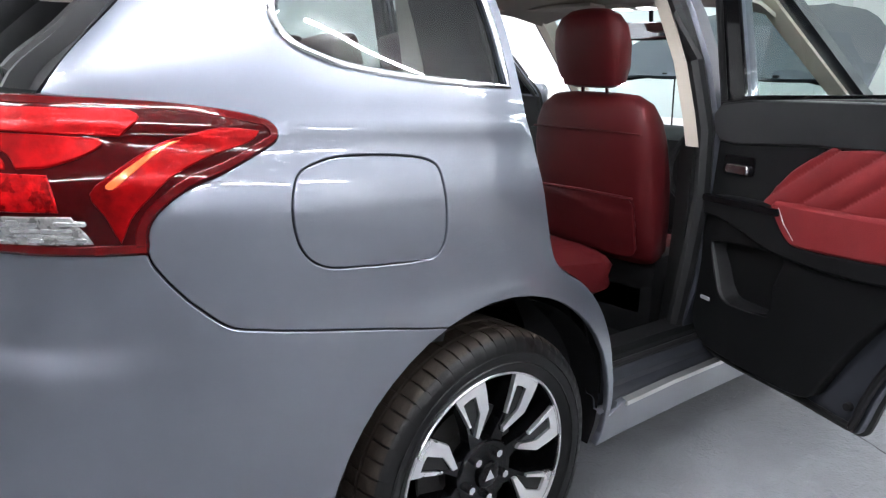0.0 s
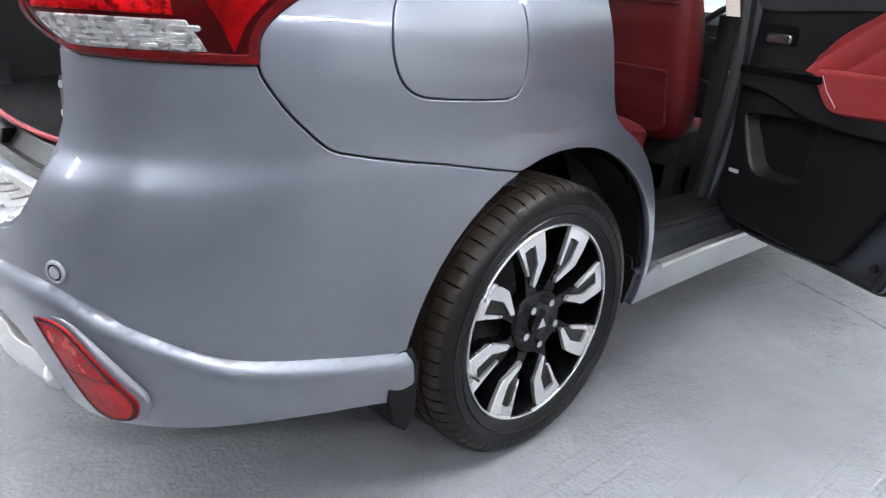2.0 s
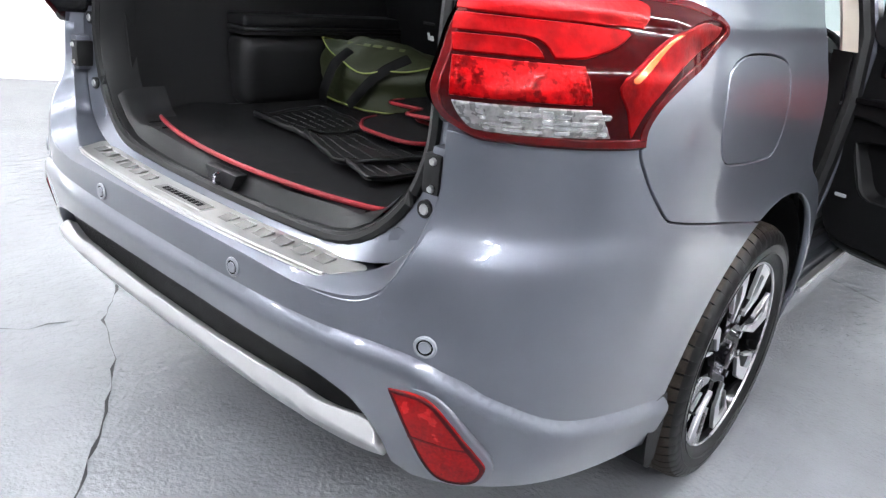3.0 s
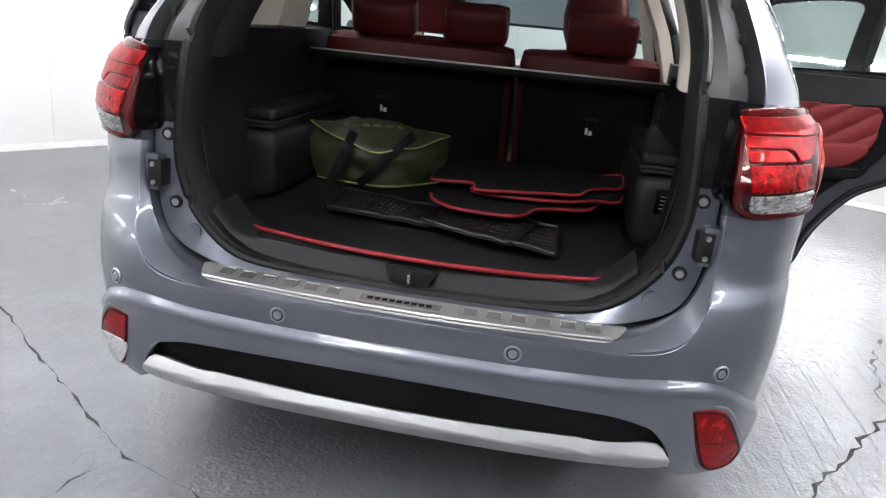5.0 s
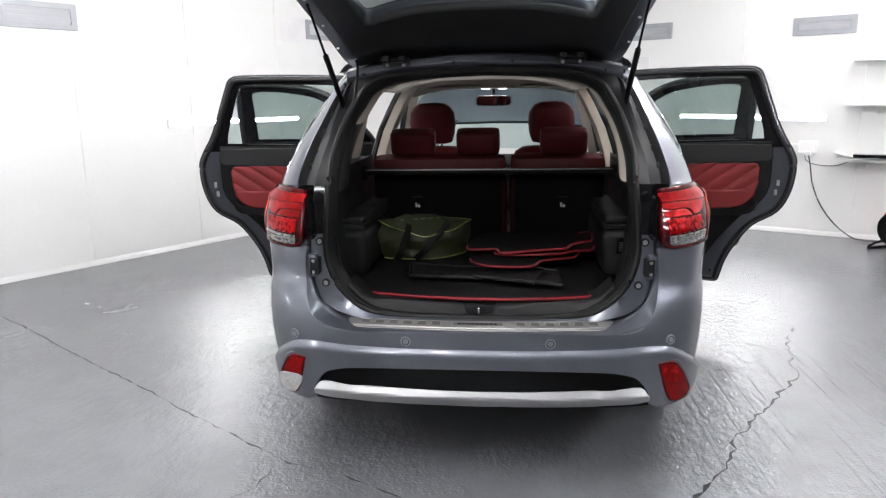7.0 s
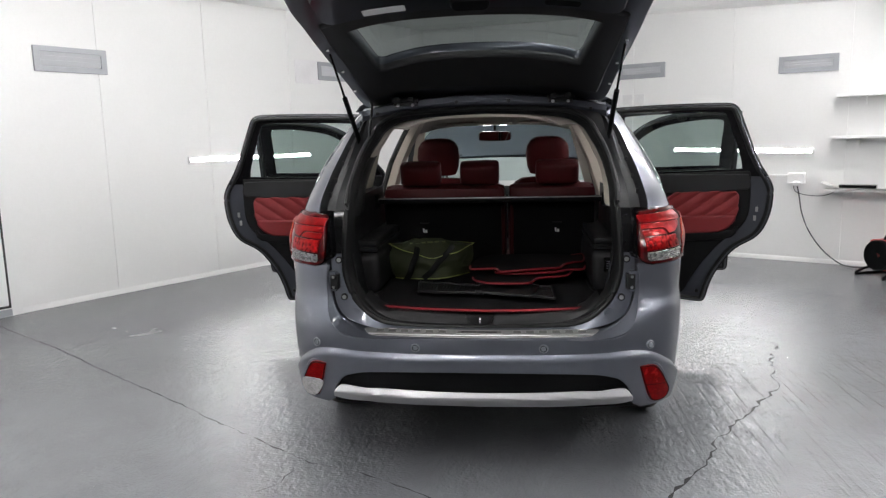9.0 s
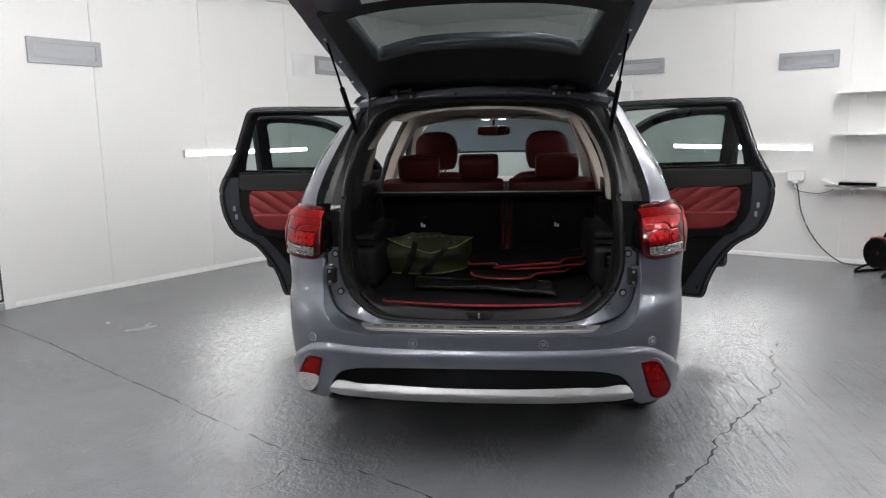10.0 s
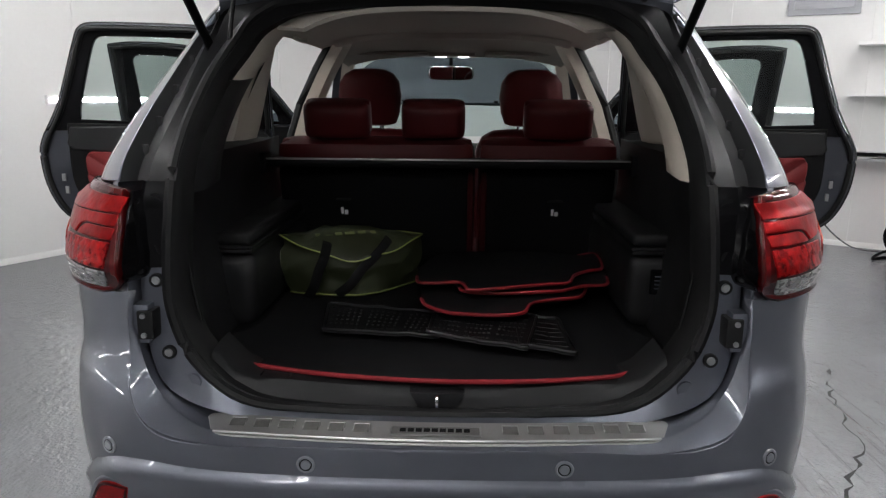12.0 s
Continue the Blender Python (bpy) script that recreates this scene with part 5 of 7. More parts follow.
for s in (1, -1):
    door, on, spot = side_door(s, "rear_door", (0.868 if s > 0 else 0.938, 1.76), 72, REAR_OUT, 1.19, outline(REAR_HOLE, 4), label="open rear door, black and red inside")
    trim = outline([(-0.100, 0.62), (-0.080, 0.52), (-0.03, 0.455), (0.10, 0.438), (0.25, 0.430), (0.34, 0.434), (0.378, 0.455), (0.418, 0.53), (0.495, 0.655), (0.597, 0.78), (0.70, 0.87), (0.745, 0.95), (0.755, 1.05), (0.752, 1.215), (0.752, 1.215), (0.40, 1.205), (-0.055, 1.185), (-0.055, 1.185), (-0.062, 0.96), (-0.068, 0.90), (-0.098, 0.84)], 4)
    pk = outline([(-0.036, 0.772), (-0.006, 0.690), (0.022, 0.628), (0.062, 0.602), (0.205, 0.610), (0.216, 0.70), (0.232, 0.788), (0.10, 0.790)], 3)
    panel("door_card", on(0.058), [trim, pk], BLACK, door, "black plastic door card", step=0.05, depth=0.045, lip=0.008, sgn=s)
    pad = outline([(-0.052, 1.080), (0.25, 1.092), (0.742, 1.115), (0.742, 1.20), (0.742, 1.20), (0.40, 1.198), (-0.048, 1.178)], 3)
    panel("upper_pad", on(0.068), [pad], DARK, door, "dark soft upper pad", step=0.05, depth=0.02, lip=0.008, sgn=s)
    red = outline([(0.150, 0.925), (0.190, 0.970), (0.245, 1.025), (0.335, 1.083), (0.335, 1.083), (0.50, 1.090), (0.655, 1.092), (0.690, 1.075), (0.690, 0.99), (0.682, 0.945), (0.682, 0.945), (0.45, 0.932), (0.22, 0.922)], 4)

    def puffed(n0):
        f = on(n0)

        def g(w, z):
            q, n = f(w, z)
            k = (w * 0.55 - (z - 0.95) * 0.75) / 0.062
            return q + n * (0.011 * abs(math.cos(math.pi * k)) ** 0.7 - 0.005), n

        def h(w, z):
            q, n = g(w, z)
            e = 0.003
            m_ = (g(w + e, z)[0] - g(w - e, z)[0]).cross(g(w, z + e)[0] - g(w, z - e)[0]).normalized()
            return q, m_ if m_.dot(n) > 0 else -m_
        return h
    panel("red_insert", puffed(0.070), [red], RED_SUEDE, door, "pleated red leather insert", step=0.0065, depth=0.02, lip=0.006, sgn=s)
    arm = outline([(0.20, 0.925), (0.205, 0.905), (0.255, 0.845), (0.30, 0.835), (0.55, 0.848), (0.62, 0.870), (0.668, 0.918), (0.672, 0.938), (0.672, 0.938), (0.45, 0.930)], 3)
    panel("armrest", on(0.090), [arm], RED_SUEDE, door, "padded red leather armrest", step=0.03, depth=0.06, lip=0.014, sgn=s)
    base = outline([(-0.085, 0.895), (0.0, 0.912), (0.13, 0.916), (0.20, 0.905), (0.25, 0.838), (0.32, 0.822), (0.66, 0.848), (0.69, 0.88), (0.66, 0.82), (0.45, 0.79), (0.22, 0.80), (0.10, 0.835), (0.0, 0.858), (-0.088, 0.862)], 3)
    panel("armrest_base", on(0.085), [base], BLACK, door, "dark armrest base", step=0.03, depth=0.04, lip=0.010, sgn=s)
    panel("switch_panel", on(0.097), [rounded(-0.060, 0.899, 0.225, 0.915, 0.004)], GLOSSBLACK, door, step=0.05, depth=0.02, sgn=s)
    cup = panel("handle_recess", on(0.062), [rounded(-0.026, 0.985, 0.090, 1.037, 0.010)], GLOSSBLACK, door, "dark handle recess", step=0.05, depth=0.006, sgn=s)
    panel("door_handle", on(0.076), [rounded(-0.004, 0.989, 0.074, 1.011, 0.007)], CHROME, door, "chrome door pull", step=0.03, depth=0.012, lip=0.005, sgn=s)
    deep_pk = [[spot(w + d * 0.6, z + (0.02 - 0.2 * (z - 0.69)) * d * 12, 0.060 - d) for w, z in pk] for d in (0.0, 0.006, 0.030, 0.040)]
    bowl = loft(deep_pk, None, True)
    bowl.faces.new([bowl.verts.new(p) for p in deep_pk[-1]])
    part("door_pocket", bowl, BLACK, door, "deep door pocket")
    rows = []
    for w, z, k in ((-0.040, 0.775, 0.3), (-0.026, 0.735, 1.0), (-0.008, 0.690, 1.2), (0.018, 0.630, 1.0), (0.034, 0.611, 0.9), (0.062, 0.600, 0.8), (0.12, 0.599, 0.7), (0.205, 0.607, 0.4)):
        rows.append([spot(w + a * 0.008 * k, z + a * 0.004 * k, 0.056 + c * k) for a, c in ((-1.0, 0.0), (-0.4, 0.006), (0.4, 0.007), (1.0, 0.0))])
    part("pocket_rim", loft(rows), DARK, door, "moulded pocket rim")
    panel("badge_bar", on(0.060), [rounded(-0.054, 0.588, -0.016, 0.597, 0.002, 2)], GREYMETAL, door, step=0.05, depth=0.004, sgn=s)
    part("armrest_line", tubed([spot(w, z, 0.098) for w, z in ((0.228, 0.922), (0.250, 0.885), (0.288, 0.846))], 0.0011, 6), STEEL, door, "thin chrome line")
    bm = bmesh.new()
    disc(bm, spot(0.465, 0.450, 0.016), spot(0.465, 0.450, 0.1) - spot(0.465, 0.450, 0.0), 0.013, 0.012, 16, 0.010)
    part("door_stop", bm, RUBBER, door)
    for w, z in ((0.800, 0.985), (0.790, 0.93)):
        bm = boxed(-0.008, -0.004, -0.016, 0.008, 0.004, 0.016, bevel=0.002, m=Matrix.Translation(spot(w, z, 0.020)))
        part("door_latch", bm, STEEL, door)
    bm = tubed([spot(-0.09, 0.895, 0.03), spot(-0.11, 0.885, 0.05), Vector((s * 0.725, 1.74, 0.885))], 0.009, 6, flat=0.6)
    part("check_strap", bm, STEEL, door)
    for z in (0.62, 0.98):
        bm = boxed(-0.02, -0.02, -0.03, 0.02, 0.02, 0.03, bevel=0.006, m=Matrix.Translation((s * 0.775, 1.775, z)))
        part("hinge", bm, PAINT_SHADE, door)
    fd, on, spot = side_door(s, "front_door", (0.832 if s > 0 else 0.950, 2.86), 74 if s > 0 else 70, FRONT_OUT, 1.17, outline(FRONT_HOLE, 4), label="open front door with black frame")
    panel("door_card", on(0.058), [outline([(0.0, 0.46), (0.9, 0.45), (0.93, 0.60), (0.94, 1.0), (0.93, 1.185), (0.93, 1.185), (0.0, 1.15), (0.0, 1.15)], 3)], BLACK, fd, "black front door card", step=0.06, depth=0.045, lip=0.008, sgn=s)
    panel("red_insert", on(0.066), [outline([(0.35, 0.93), (0.45, 1.05), (0.60, 1.09), (0.86, 1.09), (0.87, 0.94), (0.6, 0.93)], 3)], RED_SUEDE, fd, "red leather insert", step=0.05, depth=0.02, lip=0.006, sgn=s)
    # door mirror outside
    b = pillow(0.20, 0.15, 0.11, 0.5, 0.3, 10, 8)
    q = spot(0.10, 1.16, -0.14)
    part("door_mirror", moved(b, Matrix.Translation(q)), PAINT, fd, "painted door mirror")

# ---- tailgate, raised ----
E20 = radians(20)
TG = Vector((0, 0.315, 1.632))
TD, TN = Vector((0, -math.cos(E20), math.sin(E20))), Vector((0, -math.sin(E20), -math.cos(E20)))


def lid(n0, outer=False):
    def f(x, r):
        n = n0 - 0.035 * (1 - (x / 0.6) ** 2) * 1.0 + 0.16 * max(0, r - 0.80) ** 1.3 + 0.05 * abs(x / 0.6) ** 4
        return TG + Vector((x, 0, 0)) + TD * r + TN * n, (-TN if outer else TN)
    return f


lid_half = [(0.0, -0.03), (0.30, -0.03), (0.50, 0.0), (0.548, 0.06), (0.565, 0.30), (0.585, 0.55), (0.60, 0.80), (0.600, 0.98), (0.56, 1.08), (0.30, 1.12), (0.0, 1.125)]
lid_out = soft(lid_half, 4)
lid_out = clean(lid_out + [(-x, r) for x, r in lid_out[::-1] if x > 1e-6])
gl = [(0.0, 0.400), (0.20, 0.394), (0.34, 0.366), (0.395, 0.352), (0.428, 0.378), (0.452, 0.55), (0.474, 0.700), (0.462, 0.732), (0.30, 0.745), (0.0, 0.750)]
gl = soft(gl, 4)
glass_hole = clean(gl + [(-x, r) for x, r in gl[::-1] if x > 1e-6])
gate = panel("tailgate", lid(0.0), [lid_out, glass_hole], PAINT_SHADE, car, "raised tailgate, dark trim inside", step=0.05, depth=0.05, lip=0.01)
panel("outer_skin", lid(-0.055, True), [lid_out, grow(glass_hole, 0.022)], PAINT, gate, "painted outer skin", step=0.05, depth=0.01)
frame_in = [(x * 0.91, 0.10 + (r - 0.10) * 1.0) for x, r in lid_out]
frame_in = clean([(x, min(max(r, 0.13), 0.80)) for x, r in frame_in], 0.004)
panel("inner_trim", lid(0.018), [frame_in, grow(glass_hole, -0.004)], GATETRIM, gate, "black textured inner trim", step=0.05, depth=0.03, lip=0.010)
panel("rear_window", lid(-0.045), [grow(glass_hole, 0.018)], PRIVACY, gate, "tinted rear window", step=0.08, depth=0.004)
panel("lower_trim", lid(0.028), [rounded(-0.52, 0.815, 0.52, 1.05, 0.05)], PAINT_SHADE, gate, "painted lower inner panel", step=0.05, depth=0.03, lip=0.012)
panel("latch_cover", lid(0.045), [rounded(-0.06, 0.83, 0.06, 0.90, 0.02)], SEAM, gate, "dark latch", step=0.05, depth=0.03, lip=0.01)
panel("sticker", lid(0.030), [rounded(-0.38, 0.83, -0.23, 0.87, 0.004)], WHITE, gate, "white printed sticker", step=0.05, depth=0.002)
panel("grip_recess", lid(0.030), [rounded(0.26, 0.835, 0.38, 0.87, 0.012)], SEAM, gate, step=0.05, depth=0.002)
for s in (1, -1):
    a, c = Vector((s * 0.563, 0.205, 1.448)), lid(0.01)(s * 0.563, 0.60)[0]
    q = a.lerp(c, 0.55)
    strut = part("gas_strut", tubed([a, q], 0.011, 10), BLACK, gate, "black gas strut")
    part("strut_rod", tubed([q, c], 0.005, 8), GLOSSBLACK, strut)
    b = bmesh.new()
    disc(b, a + Vector((s * 0.02, 0.0, 0)), (-s, 0, 0), 0.012, 0.035, 12)
    part("strut_ball", b, STEEL, strut)
    b = boxed(-0.055, -0.020, -0.010, 0.055, 0.030, 0.010, bevel=0.004, m=Matrix.Translation((s * 0.355, 0.282, 1.622)))
    box(b, s * 0.355 - 0.045, 0.215, 1.632, s * 0.355 - 0.020, 0.290, 1.652, bevel=0.004)
    box(b, s * 0.355 + 0.020, 0.215, 1.632, s * 0.355 + 0.045, 0.290, 1.652, bevel=0.004)
    tube(b, [(s * 0.355 - 0.06, 0.262, 1.640), (s * 0.355 + 0.06, 0.262, 1.640)], 0.009, 8)
    hinge_ = part("tailgate_hinge", b, DARK, gate, "dark steel tailgate hinge")
    for dx in (-0.034, 0.034):
        b = bmesh.new()
        disc(b, (s * 0.355 + dx, 0.262, 1.618), (0, -1, -0.3), 0.008, 0.008, 6, 0.007)
        part("hinge_bolt", b, STEEL, hinge_)
    for dx in (0.12, 0.49):
        b = bmesh.new()
        disc(b, (s * dx, 0.280 - 0.02 * (dx / 0.56) ** 4, 1.628 - 0.060 * (dx / 0.56) ** 2), (0, -1, 0), 0.009, 0.006, 14, 0.007)
        part("channel_plug", b, RUBBER, gate)
    for x, r in ((0.57, 0.22), (0.575, 0.42), (0.585, 0.62)):
        b = bmesh.new()
        disc(b, lid(0.0)(s * x * 0.97, r)[0], TN, 0.006, 0.004, 10)
        part("trim_clip", b, WHITE, gate)
rows = [[(0.56 * t, y_ - 0.02 * abs(t) ** 4, z_ - 0.060 * t * t) for t in [k / 8 for k in range(-8, 9)]] for y_, z_ in ((0.296, 1.604), (0.284, 1.630), (0.290, 1.655), (0.330, 1.668))]
part("hinge_cover", thicken(loft(rows), 0.004), PAINT_SHADE, gate, "painted channel along the hinge line")
part("wiring_boot", tubed(spline([lid(0.03)(-0.50, 0.12)[0], (-0.505, 0.22, 1.60), (-0.515, 0.20, 1.50), (-0.52, 0.19, 1.38)], 5), 0.006, 8), RUBBER, gate, "thin black wiring tube")


# ---- inside the car ----
xs = [k / 10 for k in range(-10, 11)]
rows = [[(w * t, y, zc - 0.055 * abs(t) ** 3.5) for t in xs] for y, zc, w in ((0.300, 1.567, 0.36), (0.36, 1.585, 0.50), (0.6, 1.600, 0.57), (1.2, 1.615, 0.585), (1.8, 1.612, 0.59), (2.25, 1.590, 0.60), (2.42, 1.562, 0.58))]
part("headliner", thicken(loft(rows), 0.012), BEIGE, car, "beige fabric headliner")
for a, c in ((0.62, 0.68), (1.55, 1.62)):
    rows = [[(0.50 * t, y, 1.605 - dz - 0.035 * abs(t) ** 3.5) for t in xs] for y, dz in ((a - 0.05, 0.004), (a, 0.022), (c, 0.022), (c + 0.05, 0.004))]
    part("headliner_bow", loft(rows), BEIGE, car)
for s in (1, -1):
    # beige trim of the tail pillar, from the seal to the quarter window
    up = SEAL_IN[29:56]
    rows = []
    for k, (dx, dy, dz) in enumerate(((0, 0.055, 0), (-0.010, 0.09, 0.0), (-0.010, 0.15, 0.004), (-0.004, 0.22, 0.008), (0.030, 0.27, 0.014))):
        rows.append([Vector((s * (p.x + dx * (1 if p.z < 1.5 else 0.3)), p.y + dy, p.z + dz)) for p in up])
    split = next(i for i, p in enumerate(up) if p.z > (1.16 if s > 0 else 1.37))
    part("tail_pillar_trim", loft([r[split:] for r in rows]), BEIGE_PLASTIC, car, "beige tail pillar trim")
    if split > 1:
        part("tail_pillar_lower_trim", loft([r[:split + 1] for r in rows]), BAYTRIM, car, "black lower pillar trim")
    # black side trim of the load bay
    ys = [-0.05, 0.05, 0.18, 0.30, 0.40, 0.52, 0.66, 0.80, 1.02]
    rows = []
    for z, base, bulge in ((0.69, 0.560, 0.0), (0.76, 0.575, 0.0), (0.85, 0.590, 0.0), (0.95, 0.605, 0.0), (0.985, 0.610, 0.0), (0.995, 0.615, 0.0), (1.08, 0.620, 0.0), (1.16, 0.622, 0.0), (1.20, 0.622, 0.0)):
        row = []
        for y in ys:
            k = math.exp(-((y - 0.62) / 0.22) ** 2)
            rim = 0.12 * max(0, 1 - (y + 0.05) / 0.16) * (1 if z < 1.1 else 0.6)
            row.append(Vector((s * (base - bulge * k - 0.0 + rim * -0.4), y, z)))
        rows.append(row)
    side = part("bay_side_trim", thicken(loft(rows), 0.004), BAYTRIM, car, "black plastic load bay side")
    # wheel housing: a rounded box with a stepped top
    y_h = 0.31 if s > 0 else 0.27
    for z0, z1, dx in ((0.72, 0.928, 0.0), (0.9285, 0.940, 0.004), (0.9405, 0.951, 0.001), (0.9515, 0.985, 0.006)):
        b = boxed(0.508 + dx, y_h + dx, z0, 0.66, 1.0, z1, bevel=min(0.05, (z1 - z0) * 0.42), seg=4)
        if s < 0:
            mirror(b)
        part("wheel_housing", b, BAYTRIM, side, "black moulded wheel housing")
    if s > 0:
        b = boxed(0.562, y_h - 0.006, 0.822, 0.612, y_h + 0.01, 0.892, bevel=0.005)
        so_ = part("socket_cover", b, GLOSSBLACK, side, "dark power outlet cover")
        for k in range(4):
            b = boxed(0.574, y_h - 0.008, 0.838 + 0.011 * k, 0.600, y_h - 0.004, 0.841 + 0.011 * k, bevel=0.0005)
            part("printed_bar", b, SENSOR, so_)
    # belt ledge and shelf end
    rows = [[Vector((s * x, y, z)) for y in (0.24, 0.4, 0.6, 0.88)] for x, z in ((0.600, 1.20), (0.66, 1.205), (0.735, 1.20), (0.785, 1.17))]
    part("belt_ledge", loft(rows), BLACK, car)
    b = boxed(0.60, 0.76, 1.09, 0.66, 0.85, 1.16, bevel=0.01)
    if s < 0:
        mirror(b)
    part("cover_socket", b, BLACK, car)

# load floor, its front ledge and the latch
fl = outline([(-0.52, -0.02), (-0.40, -0.055), (0.0, -0.075), (0.40, -0.055), (0.52, -0.02), (0.60, 0.10), (0.62, 0.40), (0.62, 1.0), (0.62, 1.0), (-0.62, 1.0), (-0.62, 1.0), (-0.62, 0.40), (-0.60, 0.10)], 4)
panel("load_floor", flat((0, 0, 0.726), (1, 0, 0), (0, 1, 0)), [fl], BLACK, car, "black load floor", step=0.08, depth=0.02)
def sill_edge(x):
    """Depth and height of the seal's inner edge at a distance from the middle."""
    xk = [p.x for p in SEAL_IN[:24]]
    return float(np.interp(abs(x), xk, [p.y for p in SEAL_IN[:24]])), float(np.interp(abs(x), xk, [p.z for p in SEAL_IN[:24]]))


rows = []
for dy, dz in ((-0.012, -0.004), (-0.004, 0.018), (0.006, 0.040), (0.026, 0.056), (0.085, 0.057)):
    row = []
    for t in xs:
        ye, ze = sill_edge(0.50 * t)
        row.append(Vector((0.50 * t, ye + dy + 0.03 * t * t * (dy > 0.02), max(ze + min(dz, max(0.0, 0.728 - ze)), ze + dz * 0.3))))
    rows.append(row)
ledge = part("load_sill", loft(rows), BAYTRIM, car, "ribbed dark plastic load sill")
for k in range(-6, 7):
    if k:
        x = 0.50 * k / 7.5
        ye, ze = sill_edge(x)
        b = boxed(x - 0.0015, ye + 0.022, 0.722, x + 0.0015, ye + 0.080, 0.7315, bevel=0.0005)
        part("sill_rib", b, BLACK, ledge)
b = boxed(-0.062, -0.131, 0.678, 0.062, -0.100, 0.716, bevel=0.006)
for v in b.verts:
    v.co.x *= 0.62 + 0.38 * (v.co.z - 0.678) / 0.038
lat = part("latch_base", b, DARK, car, "grey latch cover")
part("latch_striker", tubed(spline([(0, -0.128, 0.684), (0, -0.142, 0.688), (0, -0.143, 0.704), (0, -0.130, 0.709), (0, -0.120, 0.708)], 5), 0.004, 8), CHROME, lat, "bright latch loop")

front_run = [(-0.475, 0.00), (-0.42, -0.035), (-0.22, -0.088), (0.0, -0.112), (0.22, -0.102), (0.39, -0.068), (0.44, -0.04)]
mat_loop = outline(front_run + [(0.53, 0.04), (0.565, 0.15), (0.50, 0.32), (0.50, 0.92), (0.45, 0.95), (-0.45, 0.95), (-0.50, 0.92), (-0.50, 0.28), (-0.56, 0.14)], 4)
lm = thing("load_mat", (0, 0.4, 0.727), "black carpet load mat with red piped edge", "mat")
panel("carpet", flat((0, 0, 0.728), (1, 0, 0), (0, 1, 0)), [mat_loop], CARPET, lm, step=0.08, off=0.007, depth=0.007)
part("piping", tubed([(p.x, p.y, 0.735) for p in spline([(x, y, 0) for x, y in front_run], 5)], 0.0058, 8), RED_PIPE, lm, "red piping")

# rear seat: backs in two parts, with stripes, bar and head rests
LEANBACK = Matrix.Translation((0, 1.065, 0.70)) @ Matrix.Rotation(radians(17), 4, "X")


def seat_back(x0, x1, name):
    w = x1 - x0
    b = pillow(w, 0.50, 0.15, 0.12, 0.15, 14, 12, 8.0)
    o = part(name, moved(b, LEANBACK @ Matrix.Translation(((x0 + x1) / 2, 0.0, 0.275))), LEATHER, car, "dark red leather rear seat back")
    b = pillow(w - 0.02, 0.455, 0.03, 0.10, 0.05, 8, 8, 8.0)
    part("black_back", moved(b, LEANBACK @ Matrix.Translation(((x0 + x1) / 2, -0.068, 0.245))), CARPET, o, "black carpeted seat rear")
    return o


sl, sr = seat_back(-0.595, 0.095, "rear_seat_back"), seat_back(0.105, 0.585, "rear_seat_back")
for x, o in ((0.079, sl), (0.125, sr)):
    b = pillow(0.022, 0.40, 0.02, 0.1, 0.2, 4, 10, 6.0)
    part("red_stripe", moved(b, LEANBACK @ Matrix.Translation((x, -0.080, 0.235))), STRIPE, o, "dark red edge stripe")
for x, o in ((-0.364, sl), (0.373, sr)):
    b = boxed(-0.011, -0.002, -0.010, -0.002, 0.002, 0.014, bevel=0.001)
    box(b, 0.001, -0.002, -0.012, 0.013, 0.002, 0.004, bevel=0.001)
    part("anchor_mark", moved(b, LEANBACK @ Matrix.Translation((x, -0.088, 0.285))), WHITE, o, "small white anchor mark")
    b = boxed(-0.025, -0.003, -0.004, 0.025, 0.003, 0.004, bevel=0.002)
    part("anchor_slot", moved(b, LEANBACK @ Matrix.Translation((x, -0.087, 0.33))), DARK, o)
for x, w, o in ((-0.379, 0.228, sl), (-0.051, 0.218, sl), (0.373, 0.235, sr)):
    b = pillow(w, 0.125, 0.12, 0.22, 0.12, 16, 12, 7.0)
    hr = part("head_rest", moved(b, LEANBACK @ Matrix.Translation((x, 0.01, 0.592))), LEATHER, o, "dark red leather head rest")
    hr.matrix_parent_inverse = Matrix()
# cushion of the bench
b = pillow(1.32, 0.54, 0.20, 0.15, 0.15, 18, 12, 7.0)
part("bench_cushion", moved(b, Matrix.Translation((0, 1.235, 0.675)) @ Matrix.Rotation(radians(86), 4, "X")), LEATHER, car, "dark red leather bench cushion")
b = boxed(-0.60, 0.98, 0.34, 0.60, 1.40, 0.55, bevel=0.03)
part("bench_base", b, CARPET, car)
# luggage cover bar
b = boxed(-0.645, 0.775, 1.112, 0.625, 0.835, 1.140, bevel=0.012, seg=3)
bar_ = part("cover_bar", b, BLACK, car, "black luggage cover roller")
# steel strip added where the dark bar catches a thin highlight
b = boxed(-0.645, 0.771, 1.137, 0.625, 0.777, 1.142, bevel=0.0015)
part("bar_highlight", b, STEEL, bar_, "thin bright strip in place of the bar's highlight")
rows = [[(0.60 * t, y, z) for t in xs] for y, z in ((0.835, 1.135), (0.87, 1.136), (0.90, 1.138))]
part("cover_flap", thicken(loft(rows), 0.004), BLACK, bar_, "black cover flap")


